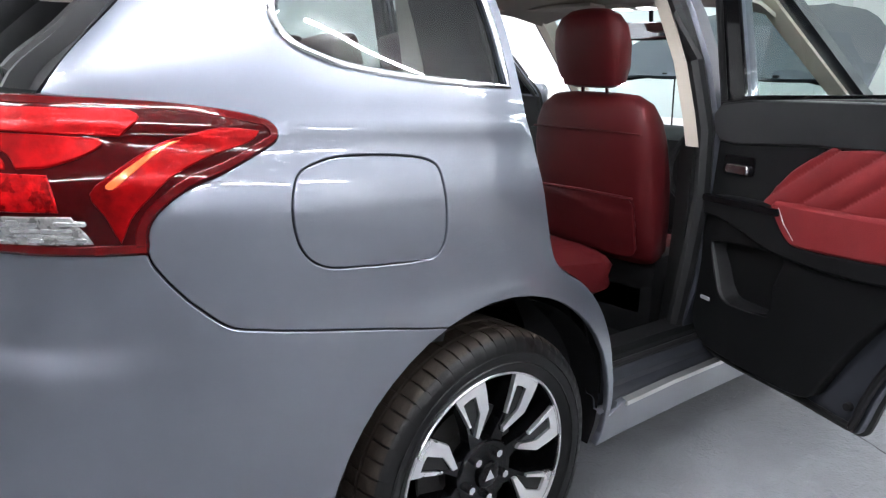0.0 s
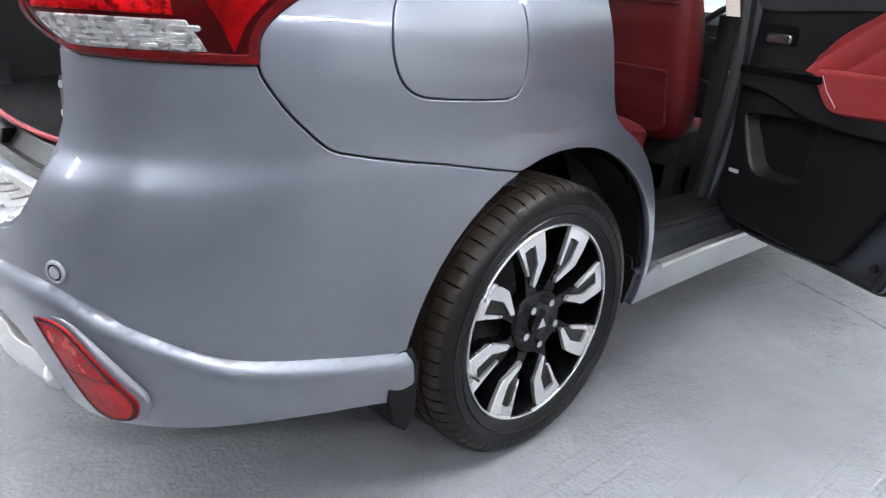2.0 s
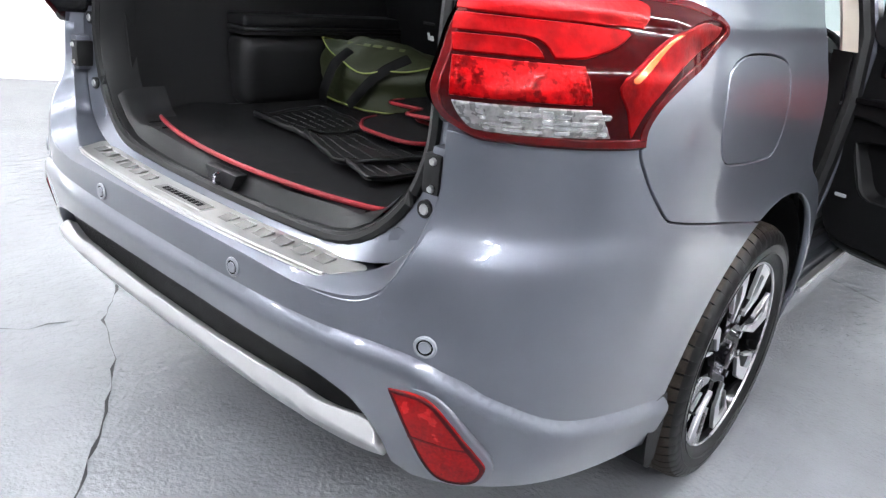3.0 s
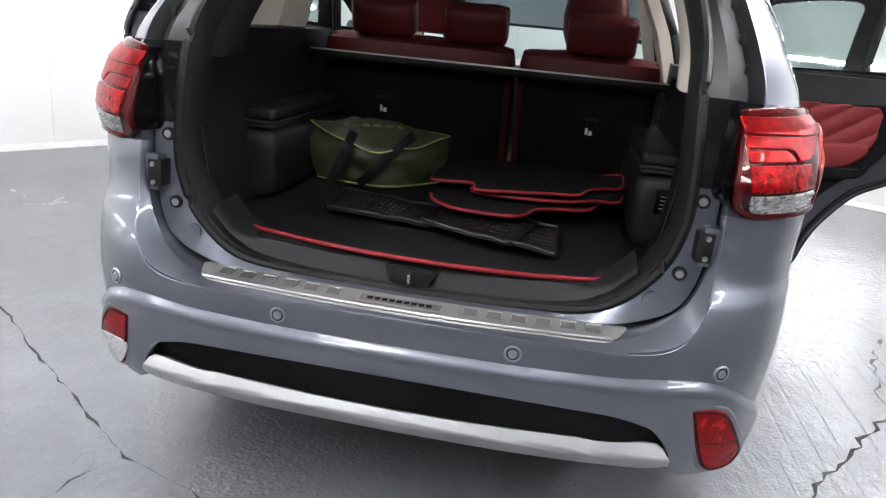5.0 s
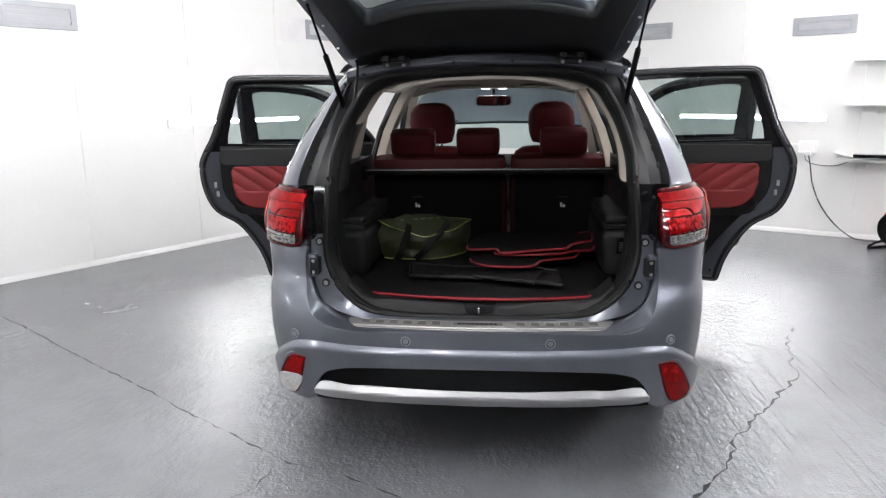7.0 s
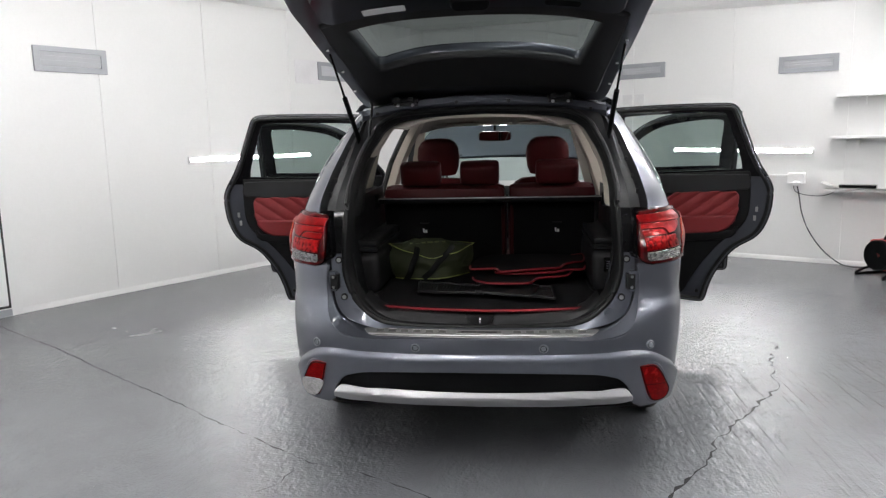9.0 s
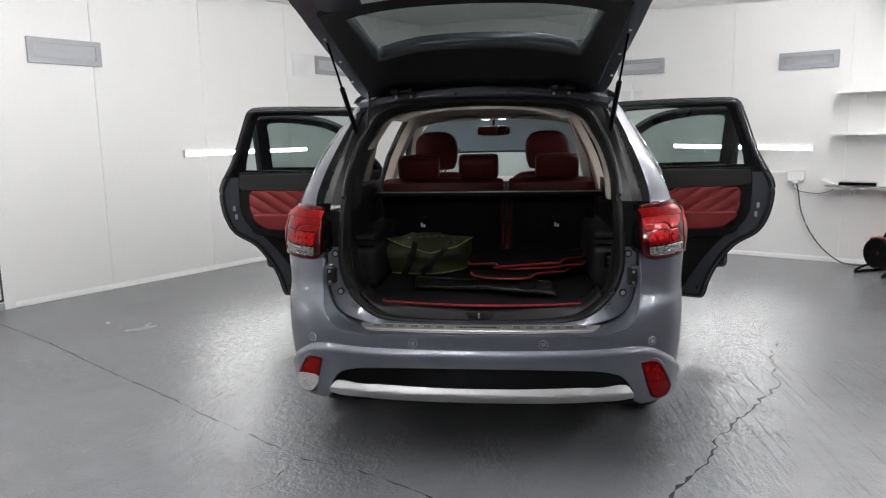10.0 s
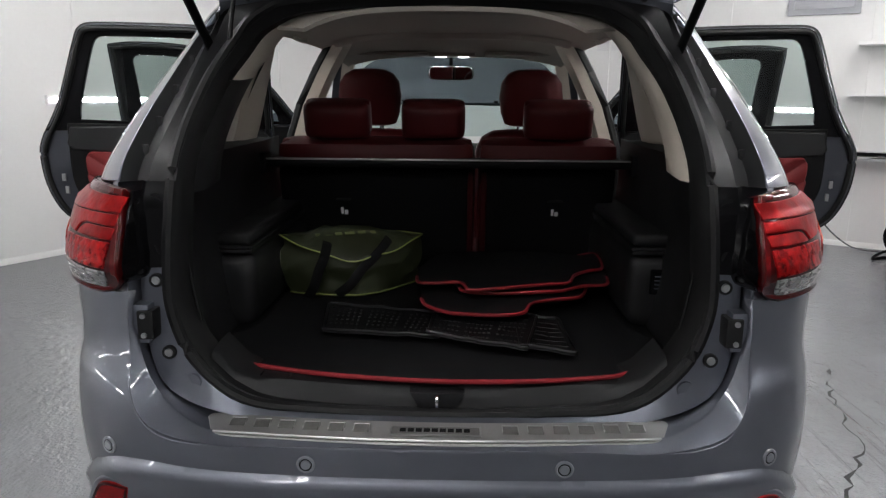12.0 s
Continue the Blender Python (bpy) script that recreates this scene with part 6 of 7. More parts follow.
def front_seat(x):
    """A front seat from behind: back, bolsters, pocket, head rest."""
    R = Matrix.Translation((x, 1.83, 0.62)) @ Matrix.Rotation(radians(14), 4, "X")
    b = bmesh.new()
    rows = []
    for z, w, d in ((0.02, 0.22, 0.05), (0.05, 0.235, 0.07), (0.15, 0.248, 0.08), (0.30, 0.255, 0.085), (0.42, 0.252, 0.08), (0.50, 0.240, 0.07), (0.555, 0.215, 0.055), (0.585, 0.17, 0.035), (0.595, 0.10, 0.01)):
        row = []
        for k in range(28):
            a = 2 * math.pi * k / 28
            c, s_ = math.cos(a), math.sin(a)
            row.append((w * math.copysign(abs(c) ** 0.45, c), d * math.copysign(abs(s_) ** 0.5, s_), z))
        rows.append(row)
    loft(rows, b, True, True)
    o = part("front_seat", moved(b, R), LEATHER, car, "dark red leather front seat")
    b = pillow(0.40, 0.22, 0.03, 0.2, 0.2, 16, 12, 6.0)
    for v in b.verts:
        v.co.y += 0.004 * math.sin(v.co.z * 90 + 2 * math.sin(v.co.x * 9))
    part("seat_pocket", moved(b, R @ Matrix.Translation((0, -0.085, 0.17))), LEATHER, o, "slack leather seat pocket")
    b = bmesh.new()
    tube(b, [(-0.20, -0.094, 0.275), (0.0, -0.097, 0.28), (0.20, -0.094, 0.275)], 0.005, 6)
    part("pocket_hem", moved(b, R), LEATHER, o)
    b = bmesh.new()
    tube(b, [(-0.225, -0.070, 0.485), (0.0, -0.078, 0.49), (0.225, -0.070, 0.485)], 0.003, 6)
    part("seat_seam", moved(b, R), LEATHER, o)
    b = bmesh.new()
    rows = []
    for z, w, d in ((0.0, 0.085, 0.02), (0.012, 0.115, 0.045), (0.06, 0.132, 0.055), (0.13, 0.140, 0.058), (0.19, 0.132, 0.052), (0.225, 0.108, 0.04), (0.245, 0.07, 0.02), (0.250, 0.03, 0.006)):
        row = []
        for k in range(24):
            a = 2 * math.pi * k / 24
            c, s_ = math.cos(a), math.sin(a)
            row.append((w * math.copysign(abs(c) ** 0.6, c), d * math.copysign(abs(s_) ** 0.6, s_), z))
        rows.append(row)
    loft(rows, b, True, True)
    part("head_rest", moved(b, R @ Matrix.Translation((0, 0.0, 0.615))), LEATHER, o, "tall rounded leather head rest")
    for k in (-0.05, 0.05):
        part("head_rest_post", moved(tubed([(k, 0, 0.58), (k, 0, 0.64)], 0.006, 8), R), CHROME, o)
    b = pillow(0.36, 0.36, 0.12, 0.2, 0.2, 12, 10, 6.0)
    part("seat_cushion", moved(b, Matrix.Translation((x, 2.18, 0.60)) @ Matrix.Rotation(radians(84), 4, "X")), LEATHER, o)
    b = boxed(x - 0.235, 1.80, 0.34, x + 0.235, 2.32, 0.575, bevel=0.04)
    box(b, x - 0.235, 1.80, 0.40, x + 0.235, 2.02, 0.665, bevel=0.05)
    part("seat_base", b, BLACK, o)


front_seat(0.350)
front_seat(-0.362)
b = boxed(-0.70, 0.93, 0.33, 0.70, 3.0, 0.36, bevel=0.01)
part("cabin_carpet", b, CARPET, car, "black cabin carpet")
b = boxed(-0.11, 1.75, 0.36, 0.11, 2.8, 0.66, bevel=0.04)
part("centre_console", b, BLACK, car)
rows = [[(0.74 * t, y - 0.05 * t * t, z) for t in xs] for y, z in ((2.60, 0.60), (2.57, 0.85), (2.62, 1.00), (2.75, 1.045), (3.0, 1.05), (3.16, 1.03))]
part("dashboard", loft(rows), BLACK, car, "black dashboard")
b = bmesh.new()
ring(b, (0.365, 2.47, 0.93), (0, -1, 0.45), 0.18, 0.014, 32, 8)
wheel_ = part("steering_wheel", b, BLACK, car, "black steering wheel")
b = boxed(0.245, 2.475, 0.90, 0.485, 2.52, 0.955, bevel=0.015)
part("steering_hub", b, BLACK, wheel_)
b = pillow(0.255, 0.080, 0.045, 0.35, 0.2, 14, 8, 5.0)
im = part("interior_mirror", moved(b, Matrix.Translation((-0.018, 2.50, 1.468))), BLACK, car, "interior mirror")
MIRROR = mat("mirror_silver", (0.85, 0.86, 0.86), 0.02, 1.0, 0, 0.0)
panel("mirror_face", flat((-0.018, 2.474, 1.468), (1, 0.04, 0), (0, -0.20, 1)), [rounded(-0.118, -0.033, 0.118, 0.033, 0.025)], MIRROR, im, "mirror glass", step=0.05, off=0.003, depth=0.004)
part("mirror_stem", tubed([(-0.018, 2.51, 1.50), (-0.018, 2.50, 1.555)], 0.010, 8), BLACK, im)
b = boxed(-0.136, 2.32, 1.548, 0.114, 2.44, 1.575, bevel=0.012)
con = part("roof_console", b, BEIGE_PLASTIC, car, "beige roof console")
for x in (-0.071, 0.049):
    b = boxed(x - 0.028, 2.335, 1.545, x + 0.028, 2.40, 1.550, bevel=0.002)
    part("map_lamp", b, MAPLAMP, con, "lit map lamp")
for x0, x1 in ((-0.52, -0.13), (0.16, 0.55)):
    b = boxed(x0, 2.22, 1.548, x1, 2.40, 1.566, bevel=0.008)
    part("sun_visor", b, BEIGE, car, "beige sun visor")
for s in (1, -1):
    for y in (1.15, 2.05):
        part("grab_handle", tubed(spline([(s * 0.565, y - 0.09, 1.565), (s * 0.555, y - 0.08, 1.545), (s * 0.555, y + 0.08, 1.545), (s * 0.565, y + 0.09, 1.565)], 4), 0.008, 8), BEIGE_PLASTIC, car)

# ---- things in the load bay ----
FZ = 0.736
bag = thing("tool_bag", (-0.300, 0.655, FZ), "olive green nylon bag with piped edges and black straps", "bag")
B = Matrix.Translation((-0.300, 0.655, FZ)) @ Matrix.Rotation(radians(21), 4, "Z")


def bag_ring(half, front, back, n=72, power=1.5):
    """A lens-shaped plan with pointed ends."""
    out = []
    for k in range(n):
        a = 2 * math.pi * k / n
        c, s_ = math.cos(a), math.sin(a)
        x = half * math.copysign(1 - (1 - abs(c)) ** 1.15, c)
        y = -0.02 + (front if s_ < 0 else back) * math.copysign(max(0.0, 1 - abs(x / half) ** power), s_)
        out.append((x, y))
    return out


def brim(x, y):
    """The lid's edge: high at the pointed ends, slack in front."""
    k = x / 0.229
    end = 0.190 - 0.012 * (k + 1)
    low = 0.121 + 0.018 * max(0, k) + 0.006 * math.sin(9 * k)
    f_ = abs(k) ** 1.7
    return end * f_ + (low if y < -0.02 else 0.165) * (1 - f_)


b = bmesh.new()
rows = []
for f_, out_ in ((0.0, 0.90), (0.05, 0.97), (0.12, 1.0), (0.22, 1.02), (0.34, 1.035), (0.45, 1.04), (0.56, 1.035), (0.66, 1.02), (0.75, 1.0), (0.84, 0.975), (0.92, 0.955), (1.0, 0.95)):
    row = []
    for k, ((x0, y0), (x1, y1)) in enumerate(zip(bag_ring(0.205, 0.105, 0.12, power=1.6), bag_ring(0.229, 0.112, 0.13, power=2.1))):
        x, y = x0 + (x1 - x0) * f_, y0 + (y1 - y0) * f_
        z = brim(x1, y1) * f_
        fold = noise.noise(Vector((x * 9 + z * 14, y * 6, z * 12))) + 0.6 * noise.noise(Vector((x * 26 - z * 30, y * 16, z * 26)))
        g_ = out_ * (1 + 0.21 * fold * math.sin(math.pi * min(1, f_)) ** 0.7)
        row.append((x * (1 + (g_ - 1) * 0.6), -0.02 + (y + 0.02) * g_, z))
    rows.append(row)
loft(rows, b, True)
b.faces.new([v for v in b.verts[:72]][::-1])
part("bag_body", moved(b, B), GREEN, bag, "olive green nylon body")
rim = [(x * 1.005, y * 1.02, brim(x, y)) for x, y in bag_ring(0.229, 0.118, 0.13, power=2.1)]
b = bmesh.new()
top_rows = [[(x, y, z - 0.004) for x, y, z in rim], rim]
for f_ in (0.95, 0.86, 0.72, 0.54, 0.34, 0.14):
    row = []
    for x, y, z in rim:
        qx, qy = x * (1 - (1 - f_) * 0.55), -0.02 + (y + 0.02) * f_
        crest = 0.208 - 0.9 * (qx + 0.03) ** 2
        w_ = noise.noise(Vector((qx * 13, qy * 13, 1))) + 0.6 * noise.noise(Vector((qx * 30, qy * 30, 4)))
        row.append((qx, qy, z + (crest - z) * (1 - f_) ** 0.75 + 0.015 * w_ * (1 - f_) ** 0.3))
    top_rows.append(row)
loft(top_rows, b, True)
b.faces.new(b.verts[-72:])
part("bag_lid", moved(b, B), GREEN, bag, "olive green lid")
for src in (rim, [(x * 1.01, y * 1.03, 0.008) for x, y, z in rows[1]]):
    part("bag_piping", moved(tubed(src, 0.0024, 6, True), B), GREENPIPE, bag, "yellow-green piping")
for x, lean_ in ((-0.135, 0.03), (0.0, 0.075)):
    run_ = [(x - lean_, -0.118, 0.012), (x - lean_ * 0.5, -0.142, 0.05), (x, -0.140, 0.095), (x + lean_ * 0.6, -0.138, 0.135), (x + lean_ * 1.1, -0.105, 0.162), (x + lean_ * 1.3, -0.085, 0.172)]
    part("bag_strap", moved(tubed(spline(run_, 5), 0.015, 6, flat=0.16, up=(0, -1, 0.2)), B), BLACK, bag, "black webbing strap")
for x, w in ((-0.115, 0.022), (-0.085, 0.024), (-0.055, 0.022), (-0.02, 0.03), (0.02, 0.024), (0.055, 0.02)):
    b = boxed(-w / 2, -0.007, -0.001, w / 2, 0.007, 0.001, bevel=0.0004, m=Matrix.Translation((x, -0.052 + 0.006 * math.sin(40 * x), 0.1905 - 0.35 * (x + 0.03) ** 2)) @ Matrix.Rotation(radians(24), 4, "X"))
    part("print_bar", moved(b, B), GREENPRINT, bag)


def piped_mat(name, front_, back_, z, label):
    """A carpet mat folded over at the back: piping along the front run only."""
    th = thing(name, (front_[0][0], front_[0][1], z), label, "floor mat", "car floor mats")
    front_, back_ = [[(x + 0.012, y) for x, y in q] for q in (front_, back_)]
    lp = outline(front_ + back_, 4)
    at = lambda u, v: (Vector((u, v, z + 0.004 * math.sin(7 * u + 30 * z) + 0.02 * max(0, v - 0.45))), Vector((0, 0, 1)))
    panel("carpet", at, [lp], CARPET, th, step=0.04, off=0.006, depth=0.008)
    run_ = spline([at(x, y)[0] + Vector((0, 0, 0.004)) for x, y in front_], 5)
    part("piping", tubed(run_, 0.0052, 8), RED_PIPE, th, "red piping")
    return th


# red-edged floor mats, stacked
piped_mat("floor_mat", [(-0.075, 0.38), (-0.06, 0.324), (-0.02, 0.278), (0.024, 0.249), (0.144, 0.235), (0.205, 0.256), (0.234, 0.335), (0.29, 0.372), (0.377, 0.398), (0.411, 0.489), (0.43, 0.56)], [(0.40, 0.66), (0.0, 0.66), (-0.07, 0.55)], FZ + 0.042, "black carpet floor mat with red piped edge, lowest of the stack")
piped_mat("floor_mat", [(0.035, 0.44), (0.042, 0.412), (0.085, 0.385), (0.165, 0.378), (0.318, 0.394), (0.347, 0.415), (0.40, 0.455), (0.466, 0.472), (0.485, 0.55)], [(0.46, 0.74), (0.0, 0.74), (0.0, 0.6)], FZ + 0.060, "black carpet floor mat with red piping, in mid stack")
piped_mat("floor_mat", [(-0.095, 0.50), (-0.085, 0.44), (-0.03, 0.432), (0.036, 0.436), (0.056, 0.362), (0.080, 0.350), (0.145, 0.366), (0.297, 0.412), (0.350, 0.428), (0.379, 0.512), (0.43, 0.570), (0.475, 0.597), (0.492, 0.70), (0.488, 0.80), (0.43, 0.765)], [(0.30, 0.80), (0.0, 0.80), (-0.08, 0.65)], FZ + 0.076, "black carpet floor mat with red piped edge, uppermost of the stack")


def rubber_mat(corners, z, label, seed):
    """A ribbed rubber mat laid slackly: four corners, crumpled, its edges raised."""
    th = thing("rubber_mat", (corners[0][0], corners[0][1], z), label, "floor mat", "black rubber mats")
    A_, B_, C_, D_ = [Vector((*c_, 0)) for c_ in corners]

    def at(u, v):
        q = A_.lerp(B_, u).lerp(D_.lerp(C_, u), v)
        h = 0.012 * max(0, 1 - 5 * v) + 0.010 * (0.5 + 0.5 * noise.noise(Vector((q.x * 7, q.y * 7, seed)))) + 0.006 * max(0, noise.noise(Vector((q.x * 20, q.y * 14, seed + 5))))
        return Vector((q.x, q.y, z + h)), Vector((0, 0, 1))
    loop_ = rounded(0.0, 0.0, 1.0, 1.0, 0.07)
    panel("sheet", at, [loop_], MATRUBBER, th, step=0.06, off=0.004, depth=0.005)
    part("raised_rim", tubed([at(u, v)[0] + Vector((0, 0, 0.007)) for u, v in dense(loop_, 0.06)], 0.0050, 6, True), MATRUBBER, th, "raised glossy rim")
    b = bmesh.new()
    rows_n = 8
    for j in range(1, rows_n):
        for k in range(1, 22):
            p_ = at(k / 22, j / rows_n)[0]
            if k % 7:
                disc(b, p_ + Vector((0, 0, 0.003)), (0, 0, 1), 0.0042, 0.0028, 5, 0.003)
    part("raised_studs", b, STUD, th, "rows of small raised studs")["kind"] = "stuff"
    return th


STUD = mat("worn_rubber_stud", (0.010, 0.010, 0.0105), 0.4, 0, 0, 0.4, 60, 300, 0, 0.2)
rubber_mat([(-0.305, 0.160), (-0.010, 0.118), (0.03, 0.35), (-0.335, 0.425)], FZ, "ribbed black rubber floor mat lying on carpet", 2.0)
rubber_mat([(-0.035, 0.120), (0.205, 0.012), (0.26, 0.30), (-0.02, 0.36)], FZ + 0.010, "ribbed black rubber floor mat lying crumpled over another", 7.0)
rubber_mat([(0.195, 0.045), (0.322, 0.0), (0.318, 0.30), (0.20, 0.32)], FZ + 0.003, "small ribbed rubber mat lying beside the others", 11.0)
for k, (x, y) in enumerate(((0.05, 0.35), (0.25, 0.45))):
    b = pillow(0.20, 0.20, 0.028, 0.2, 0.1, 8, 8, 6.0)
    o = part("folded_mat", moved(b, Matrix.Translation((x, y + 0.06, FZ + 0.030)) @ Matrix.Rotation(radians(90), 4, "X")), RUBBER)
    tagged(o, "folded black rubber mat under the stacked carpets", "floor mat", "folded rubber mats")

# ---- the room's fittings ----
def vent(p, along, inward, w=0.66, h=0.20):
    th = thing("wall_vent", p, "grey louvred vent in a metal frame", "vent", "wall vents")

    def at(u, v):
        return p + along * u + Vector((0, 0, v)), inward
    panel("vent_frame", at, [rounded(-w / 2, -h / 2, w / 2, h / 2, 0.004), rounded(-w / 2 + 0.05, -h / 2 + 0.045, w / 2 - 0.05, h / 2 - 0.045, 0.003)], GREYMETAL, th, "grey metal frame", step=0.2, off=0.025, depth=0.025)
    panel("vent_back", at, [rounded(-w / 2 + 0.02, -h / 2 + 0.02, w / 2 - 0.02, h / 2 - 0.02, 0.003)], GREYMETAL, th, step=0.3, off=0.004, depth=0.002)
    for k in range(3):
        v = -h / 2 + 0.055 + k * (h - 0.10) / 3
        rows = [[at(u, v)[0] + inward * 0.006 for u in (-w / 2 + 0.05, w / 2 - 0.05)], [at(u, v + (h - 0.10) / 3 + 0.004)[0] + inward * 0.021 for u in (-w / 2 + 0.05, w / 2 - 0.05)]]
        part("slat", thicken(loft(rows), 0.003), VENTIN, th, smooth=False)


vent(on_left(5.264, 2.238), -ALONG_L, IN_L, 0.66, 0.22)
vent(on_left(1.848, 2.326), -ALONG_L, IN_L, 0.66, 0.22)
vent(on_right(5.214, 2.161), ALONG_R, IN_R, 0.58, 0.175)
vent(on_right(3.365, 2.213), ALONG_R, IN_R, 0.58, 0.175)
p = on_left(2.339, 2.306)
sh = panel("wall_notice", lambda u, v: (p - ALONG_L * u + Vector((0, 0, v)), IN_L), [rounded(-0.21, -0.14, 0.21, 0.14, 0.004)], mat("off_white_card", (0.74, 0.73, 0.74), 0.6), None, step=0.2, off=0.006, depth=0.006)
tagged(sh, "plain off-white card fixed to the wall panels", "sign")

# door in the left wall: white leaf in a dark-sealed frame
d0, d1, dz = 6.01, 7.14, 2.03
door_r = thing("door_1", on_left((d0 + d1) / 2, 0), "white cold-room door with black seal", "door", kind="structure")


def at_left(u, v):
    return on_left(0, v) + ALONG_L * u, IN_L


panel("door_leaf", at_left, [rounded(d0 + 0.03, 0.10, d1 - 0.03, dz - 0.03, 0.006)], WHITE, door_r, "white door leaf", step=0.3, off=0.05, depth=0.05)
panel("door_frame", at_left, [rounded(d0 - 0.09, 0.002, d1 + 0.09, dz + 0.09, 0.004), rounded(d0, 0.07, d1, dz, 0.004)], WALL, door_r, "white door frame", step=0.3, off=0.03, depth=0.03)
panel("door_gasket", at_left, [rounded(d0 + 0.002, 0.065, d1 - 0.002, dz - 0.002, 0.004), rounded(d0 + 0.032, 0.10, d1 - 0.032, dz - 0.032, 0.004)], BLACKEDGE, door_r, "black rubber gasket", step=0.3, off=0.028, depth=0.026)
panel("threshold", at_left, [rounded(d0 + 0.002, 0.004, d1 - 0.002, 0.062, 0.002)], GREYMETAL, door_r, "grey metal threshold", step=0.3, off=0.034, depth=0.03)

# socket box, cable duct, cable, shelves, heater
so = thing("socket_box", on_right(5.163, 0.932), "white surface-mounted socket box", "socket")


def at_right(u, v):
    return on_right(0, v) + ALONG_R * u, IN_R


panel("box", at_right, [rounded(5.082, 0.876, 5.244, 0.988, 0.008)], WHITE, so, step=0.2, off=0.06, depth=0.06, lip=0.008)
panel("plug", at_right, [rounded(5.143, 0.855, 5.194, 0.891, 0.006)], WHITE, so, step=0.2, off=0.09, depth=0.05, lip=0.006)
du = panel("cable_duct", at_right, [rounded(4.022, 0.947, 5.082, 0.968, 0.003)], WHITE, None, step=0.3, off=0.016, depth=0.016)
tagged(du, "slim white cable duct along the wall", "cable duct")
BLACKCABLE = mat("grey_black_cable", (0.05, 0.05, 0.055), 0.5)
cab = spline([on_right(5.173, 0.881, 0.07), on_right(5.204, 0.737, 0.06), on_right(5.234, 0.563, 0.05), on_right(5.315, 0.358, 0.05), on_right(5.456, 0.164, 0.06), on_right(5.618, 0.041, 0.10), on_right(5.739, 0.012, 0.16), on_right(5.890, 0.020, 0.22)], 6)
tagged(part("power_cable", tubed(cab, 0.007, 8), BLACKCABLE), "dark power cable hanging down to the floor", "cable")
cab = spline([on_right(5.143, 0.870, 0.07), on_right(5.163, 0.799, 0.09), on_right(5.254, 0.758, 0.09), on_right(5.416, 0.748, 0.08), on_right(5.537, 0.788, 0.08), on_right(5.598, 0.850, 0.10)], 6)
tagged(part("thin_cable", tubed(cab, 0.004, 8), BLACKCABLE), "thin grey cable running up to the shelf", "cable")
for z, m0 in ((1.806, 5.533), (1.374, 5.498), (0.82, 5.46)):
    b = bmesh.new()
    rows = [[on_right(m_, zz, o) for m_, o in ((m0, 0.0), (m0, 0.24), (7.25, 0.24), (7.25, 0.0))] for zz in (z - 0.012, z + 0.012)]
    sh_ = thing("wall_shelf", on_right(6.5, z), "narrow white wall shelf", "shelf", "wall shelves")
    part("board", loft(rows, b, True, True), WHITE, sh_, smooth=False)
    for m_ in (m0 + 0.25, 6.95):
        b = bmesh.new()
        tube(b, [on_right(m_, z - 0.10, 0.004), on_right(m_, z - 0.014, 0.004), on_right(m_, z - 0.014, 0.18)], 0.008, 6)
        part("bracket", b, WHITE, sh_)
sheet_ = thing("paper_sheet", on_right(5.688, 0.835), "large curled sheet of white paper lying on the shelf", "paper")
rows = []
for k in range(9):
    m_ = 5.44 + 0.075 * k
    rows.append([on_right(m_, 0.836 + 0.07 * max(0, 1 - k / 3) ** 2 + 0.02 * max(0, j / 4 - 0.5) * (k % 3), 0.02 + 0.07 * j) for j in range(5)])
part("paper", thicken(loft(rows), 0.002), WHITE, sheet_)
b = bmesh.new()
rows = [[on_right(m_, zz, o) for m_, o in ((5.60, 0.05), (5.60, 0.20), (5.94, 0.20), (5.94, 0.05))] for zz in (0.846, 0.880)]
tagged(part("tablet", loft(rows, b, True, True), GLOSSBLACK, smooth=False), "black tablet lying on white paper", "tablet")
for m_, w in ((6.09, 0.10), (6.34, 0.16)):
    b = bmesh.new()
    rows = [[on_right(q, zz, o) for q, o in ((m_, 0.06), (m_, 0.18), (m_ + w, 0.18), (m_ + w, 0.06))] for zz in (0.833, 0.86)]
    tagged(part("small_box", loft(rows, b, True, True), mat("dark_yellow_card", (0.30, 0.26, 0.05), 0.6), smooth=False), "small dark and yellow box on the shelf", "box")
# two faint printed squares high on the wall
for m_ in (3.125, 3.28):
    o = panel("wall_notice", at_right, [rounded(m_, 1.814, m_ + 0.12, 1.936, 0.003)], mat("pale_card", (0.70, 0.70, 0.70), 0.6), None, step=0.2, off=0.004, depth=0.004)
    tagged(o, "small pale card fixed to the wall", "sign")


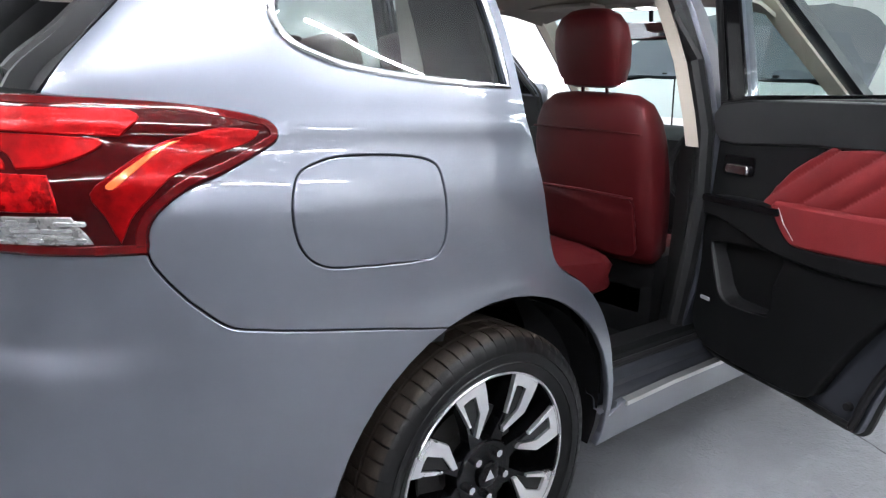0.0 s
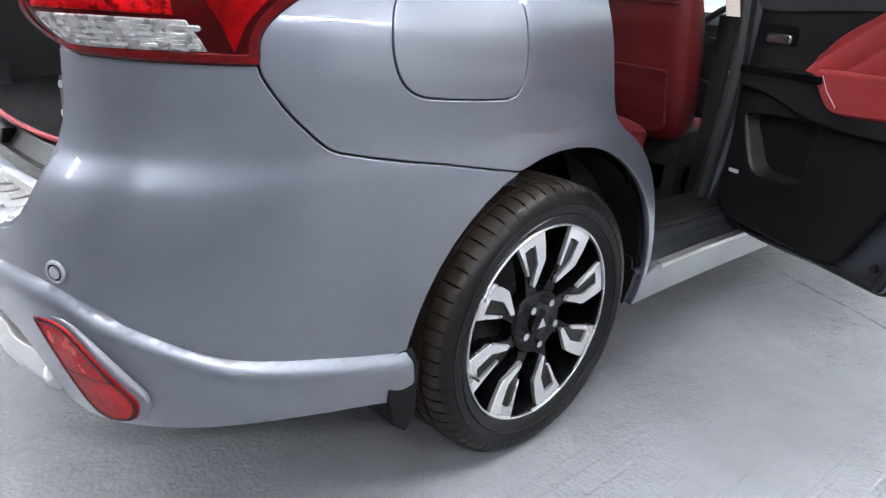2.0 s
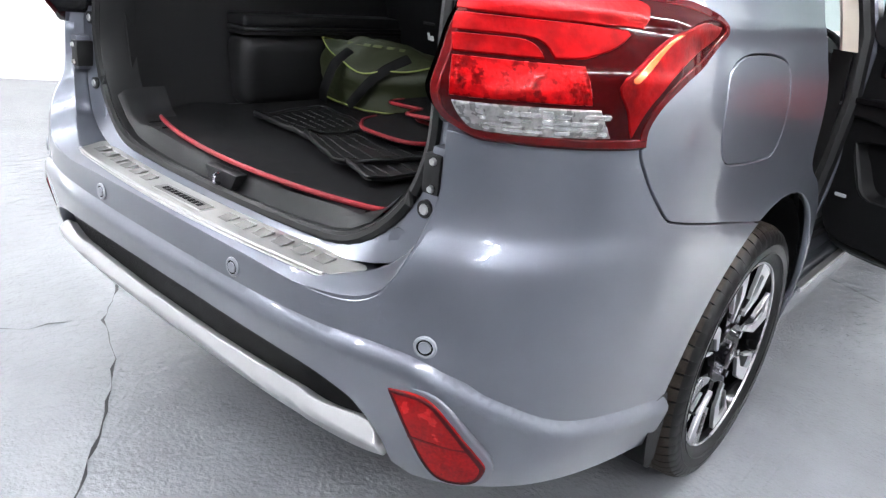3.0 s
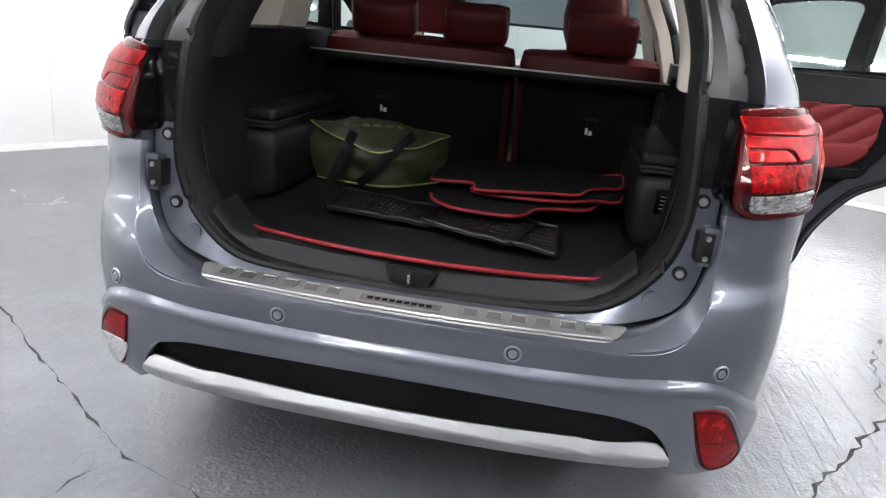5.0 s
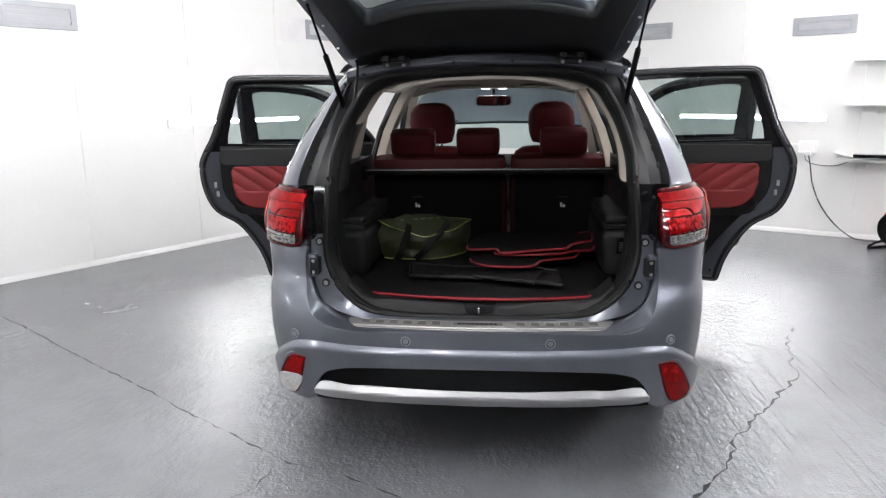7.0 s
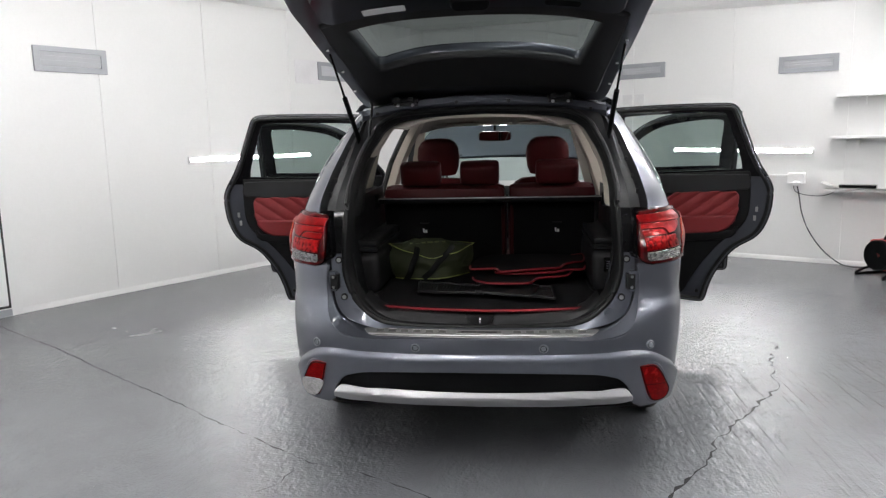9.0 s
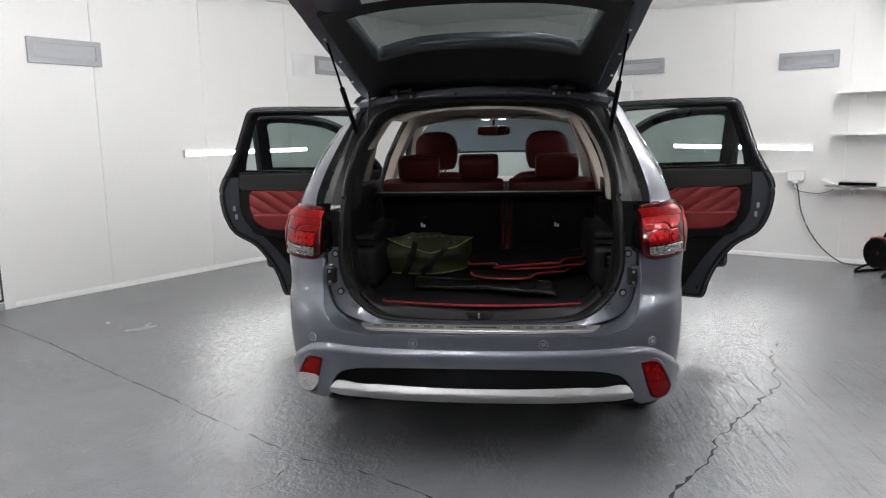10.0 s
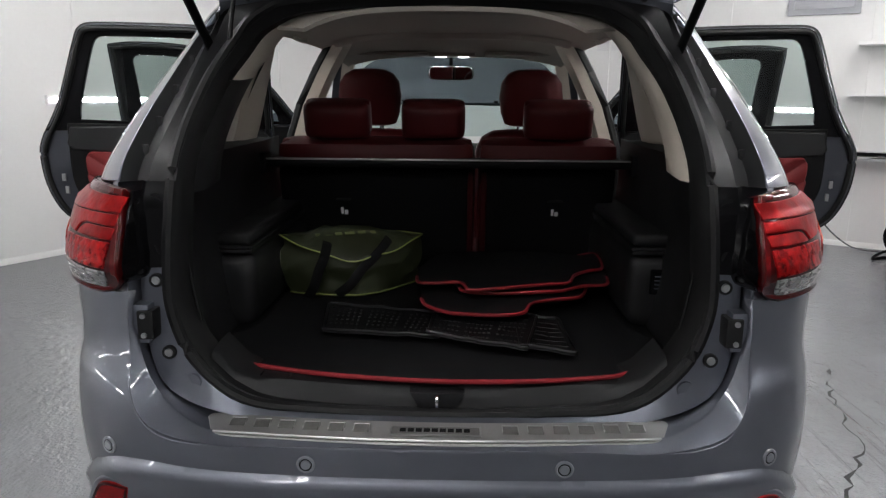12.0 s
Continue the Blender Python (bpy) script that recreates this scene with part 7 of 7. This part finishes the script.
def fan_heater(p, face):
    """A red box heater with a black round grille, on a tube stand."""
    th = thing("fan_heater", p, "red box fan heater with black round grille on a tube stand", "heater")
    f = face.normalized()
    r_ = f.cross(Vector((0, 0, 1)))
    up = Vector((0, 0, 1))
    c = p + up * 0.215

    def ringrow(rad, d, power=2.0, n=32):
        out = []
        for k in range(n):
            ca, sa = math.cos(2 * math.pi * k / n), math.sin(2 * math.pi * k / n)
            q = rad / (abs(ca) ** power + abs(sa) ** power) ** (1 / power)
            out.append(c + f * d + q * (ca * r_ + sa * up))
        return out
    rows = [ringrow(0.140, 0.13, 7), ringrow(0.150, 0.12, 7), ringrow(0.152, -0.19, 7), ringrow(0.145, -0.205, 7), ringrow(0.02, -0.206, 7)]
    part("housing", loft(rows, None, True), RED_ENAMEL, th, "red enamelled box housing")
    part("cowl", loft([ringrow(0.150, 0.11), ringrow(0.153, 0.175), ringrow(0.148, 0.185), ringrow(0.140, 0.180), ringrow(0.138, 0.165), ringrow(0.02, 0.160)], None, True), BLACK, th, "black round cowl")
    for rad in (0.03, 0.055, 0.08, 0.105, 0.125):
        b = bmesh.new()
        ring(b, c + f * 0.180, f, rad, 0.0025, 28, 6)
        part("grille_ring", b, BLACK, th)
    for k in range(4):
        a = math.pi * k / 4
        d = math.cos(a) * r_ + math.sin(a) * up
        part("grille_bar", tubed([c + f * 0.178 - d * 0.142, c + f * 0.178 + d * 0.142], 0.003, 6), BLACK, th)
    for s in (-1, 1):
        q = r_ * 0.16 * s
        path = spline([p + q * 0.8 + up * 0.09, p + q + f * 0.16 + up * 0.06, p + q + f * 0.26 + up * 0.014, p + q + f * 0.15 + up * 0.013, p + q - f * 0.22 + up * 0.013, p + q * 0.8 - f * 0.18 + up * 0.09], 5)
        part("stand", tubed(path, 0.013, 8), BLACK, th, "black tube stand")
    part("handle", tubed(spline([c + f * 0.09 + up * 0.150, c + f * 0.07 + up * 0.190, c - f * 0.14 + up * 0.190, c - f * 0.16 + up * 0.150], 4), 0.012, 8), BLACK, th, "black carrying handle")
    b = bmesh.new()
    disc(b, c + r_ * 0.05 - f * 0.06 + up * 0.150, (0, 0, 1), 0.022, 0.016, 16, 0.020)
    part("control_knob", b, BLACK, th)


fan_heater(Vector((3.84, 4.36, 0)), Vector((-0.93, -0.37, 0)))


# cracks in the floor: thin dark furrows
def crack(pts, w, seed, jag=0.016):
    rnd = random.Random(seed)
    P = [Vector((x, y, 0)) for x, y in pts]
    line = []
    for a, c in zip(P, P[1:]):
        n = max(2, int((c - a).length / 0.045))
        side = Vector((-(c - a).y, (c - a).x, 0)).normalized()
        for k in range(n):
            line.append(a.lerp(c, k / n) + side * rnd.uniform(-jag, jag))
    line.append(P[-1])
    b = bmesh.new()
    L, R = [], []
    for i, q in enumerate(line):
        d = (line[min(i + 1, len(line) - 1)] - line[max(i - 1, 0)]).normalized()
        s_ = Vector((-d.y, d.x, 0))
        ww = w * rnd.choice((0.10, 0.25, 0.5, 0.9, 1.2, 1.6)) * rnd.uniform(0.8, 1.2) * (0.15 if i in (0, len(line) - 1) else 1)
        L.append(q + s_ * ww + Vector((0, 0, 0.0012)))
        R.append(q - s_ * ww + Vector((0, 0, 0.0012)))
    loft([L, R], b)
    o = part("floor_crack", b, CRACK)
    return tagged(o, "dark jagged crack in the painted concrete", "crack", kind="structure")


crack([(1.95, 1.93), (1.75, 1.50), (1.73, 1.36), (1.66, 1.20), (1.66, 1.07), (1.50, 0.84), (1.24, 0.50), (1.08, 0.24), (0.99, 0.02), (0.78, -0.23), (0.55, -0.75)], 0.0062, 3, 0.018)
crack([(0.30, 2.98), (0.42, 2.78), (0.78, 2.62), (1.05, 2.50), (1.31, 2.36), (1.52, 2.25), (1.72, 2.12), (1.95, 1.93)], 0.0040, 9, 0.006)
crack([(-4.4, 2.46), (-4.0, 2.17), (-3.30, 1.72), (-2.36, 1.04), (-1.79, 0.65), (-1.52, 0.44), (-1.17, 0.20)], 0.0034, 5, 0.006)
crack([(-1.17, 0.20), (-0.80, -0.06), (-0.55, -0.14), (-0.36, -0.25), (-0.19, -0.36), (0.2, -0.66)], 0.0032, 6, 0.006)
crack([(-0.80, -0.06), (-0.85, -0.14), (-0.87, -0.26), (-0.95, -0.36), (-1.0, -0.60)], 0.0026, 7, 0.014)
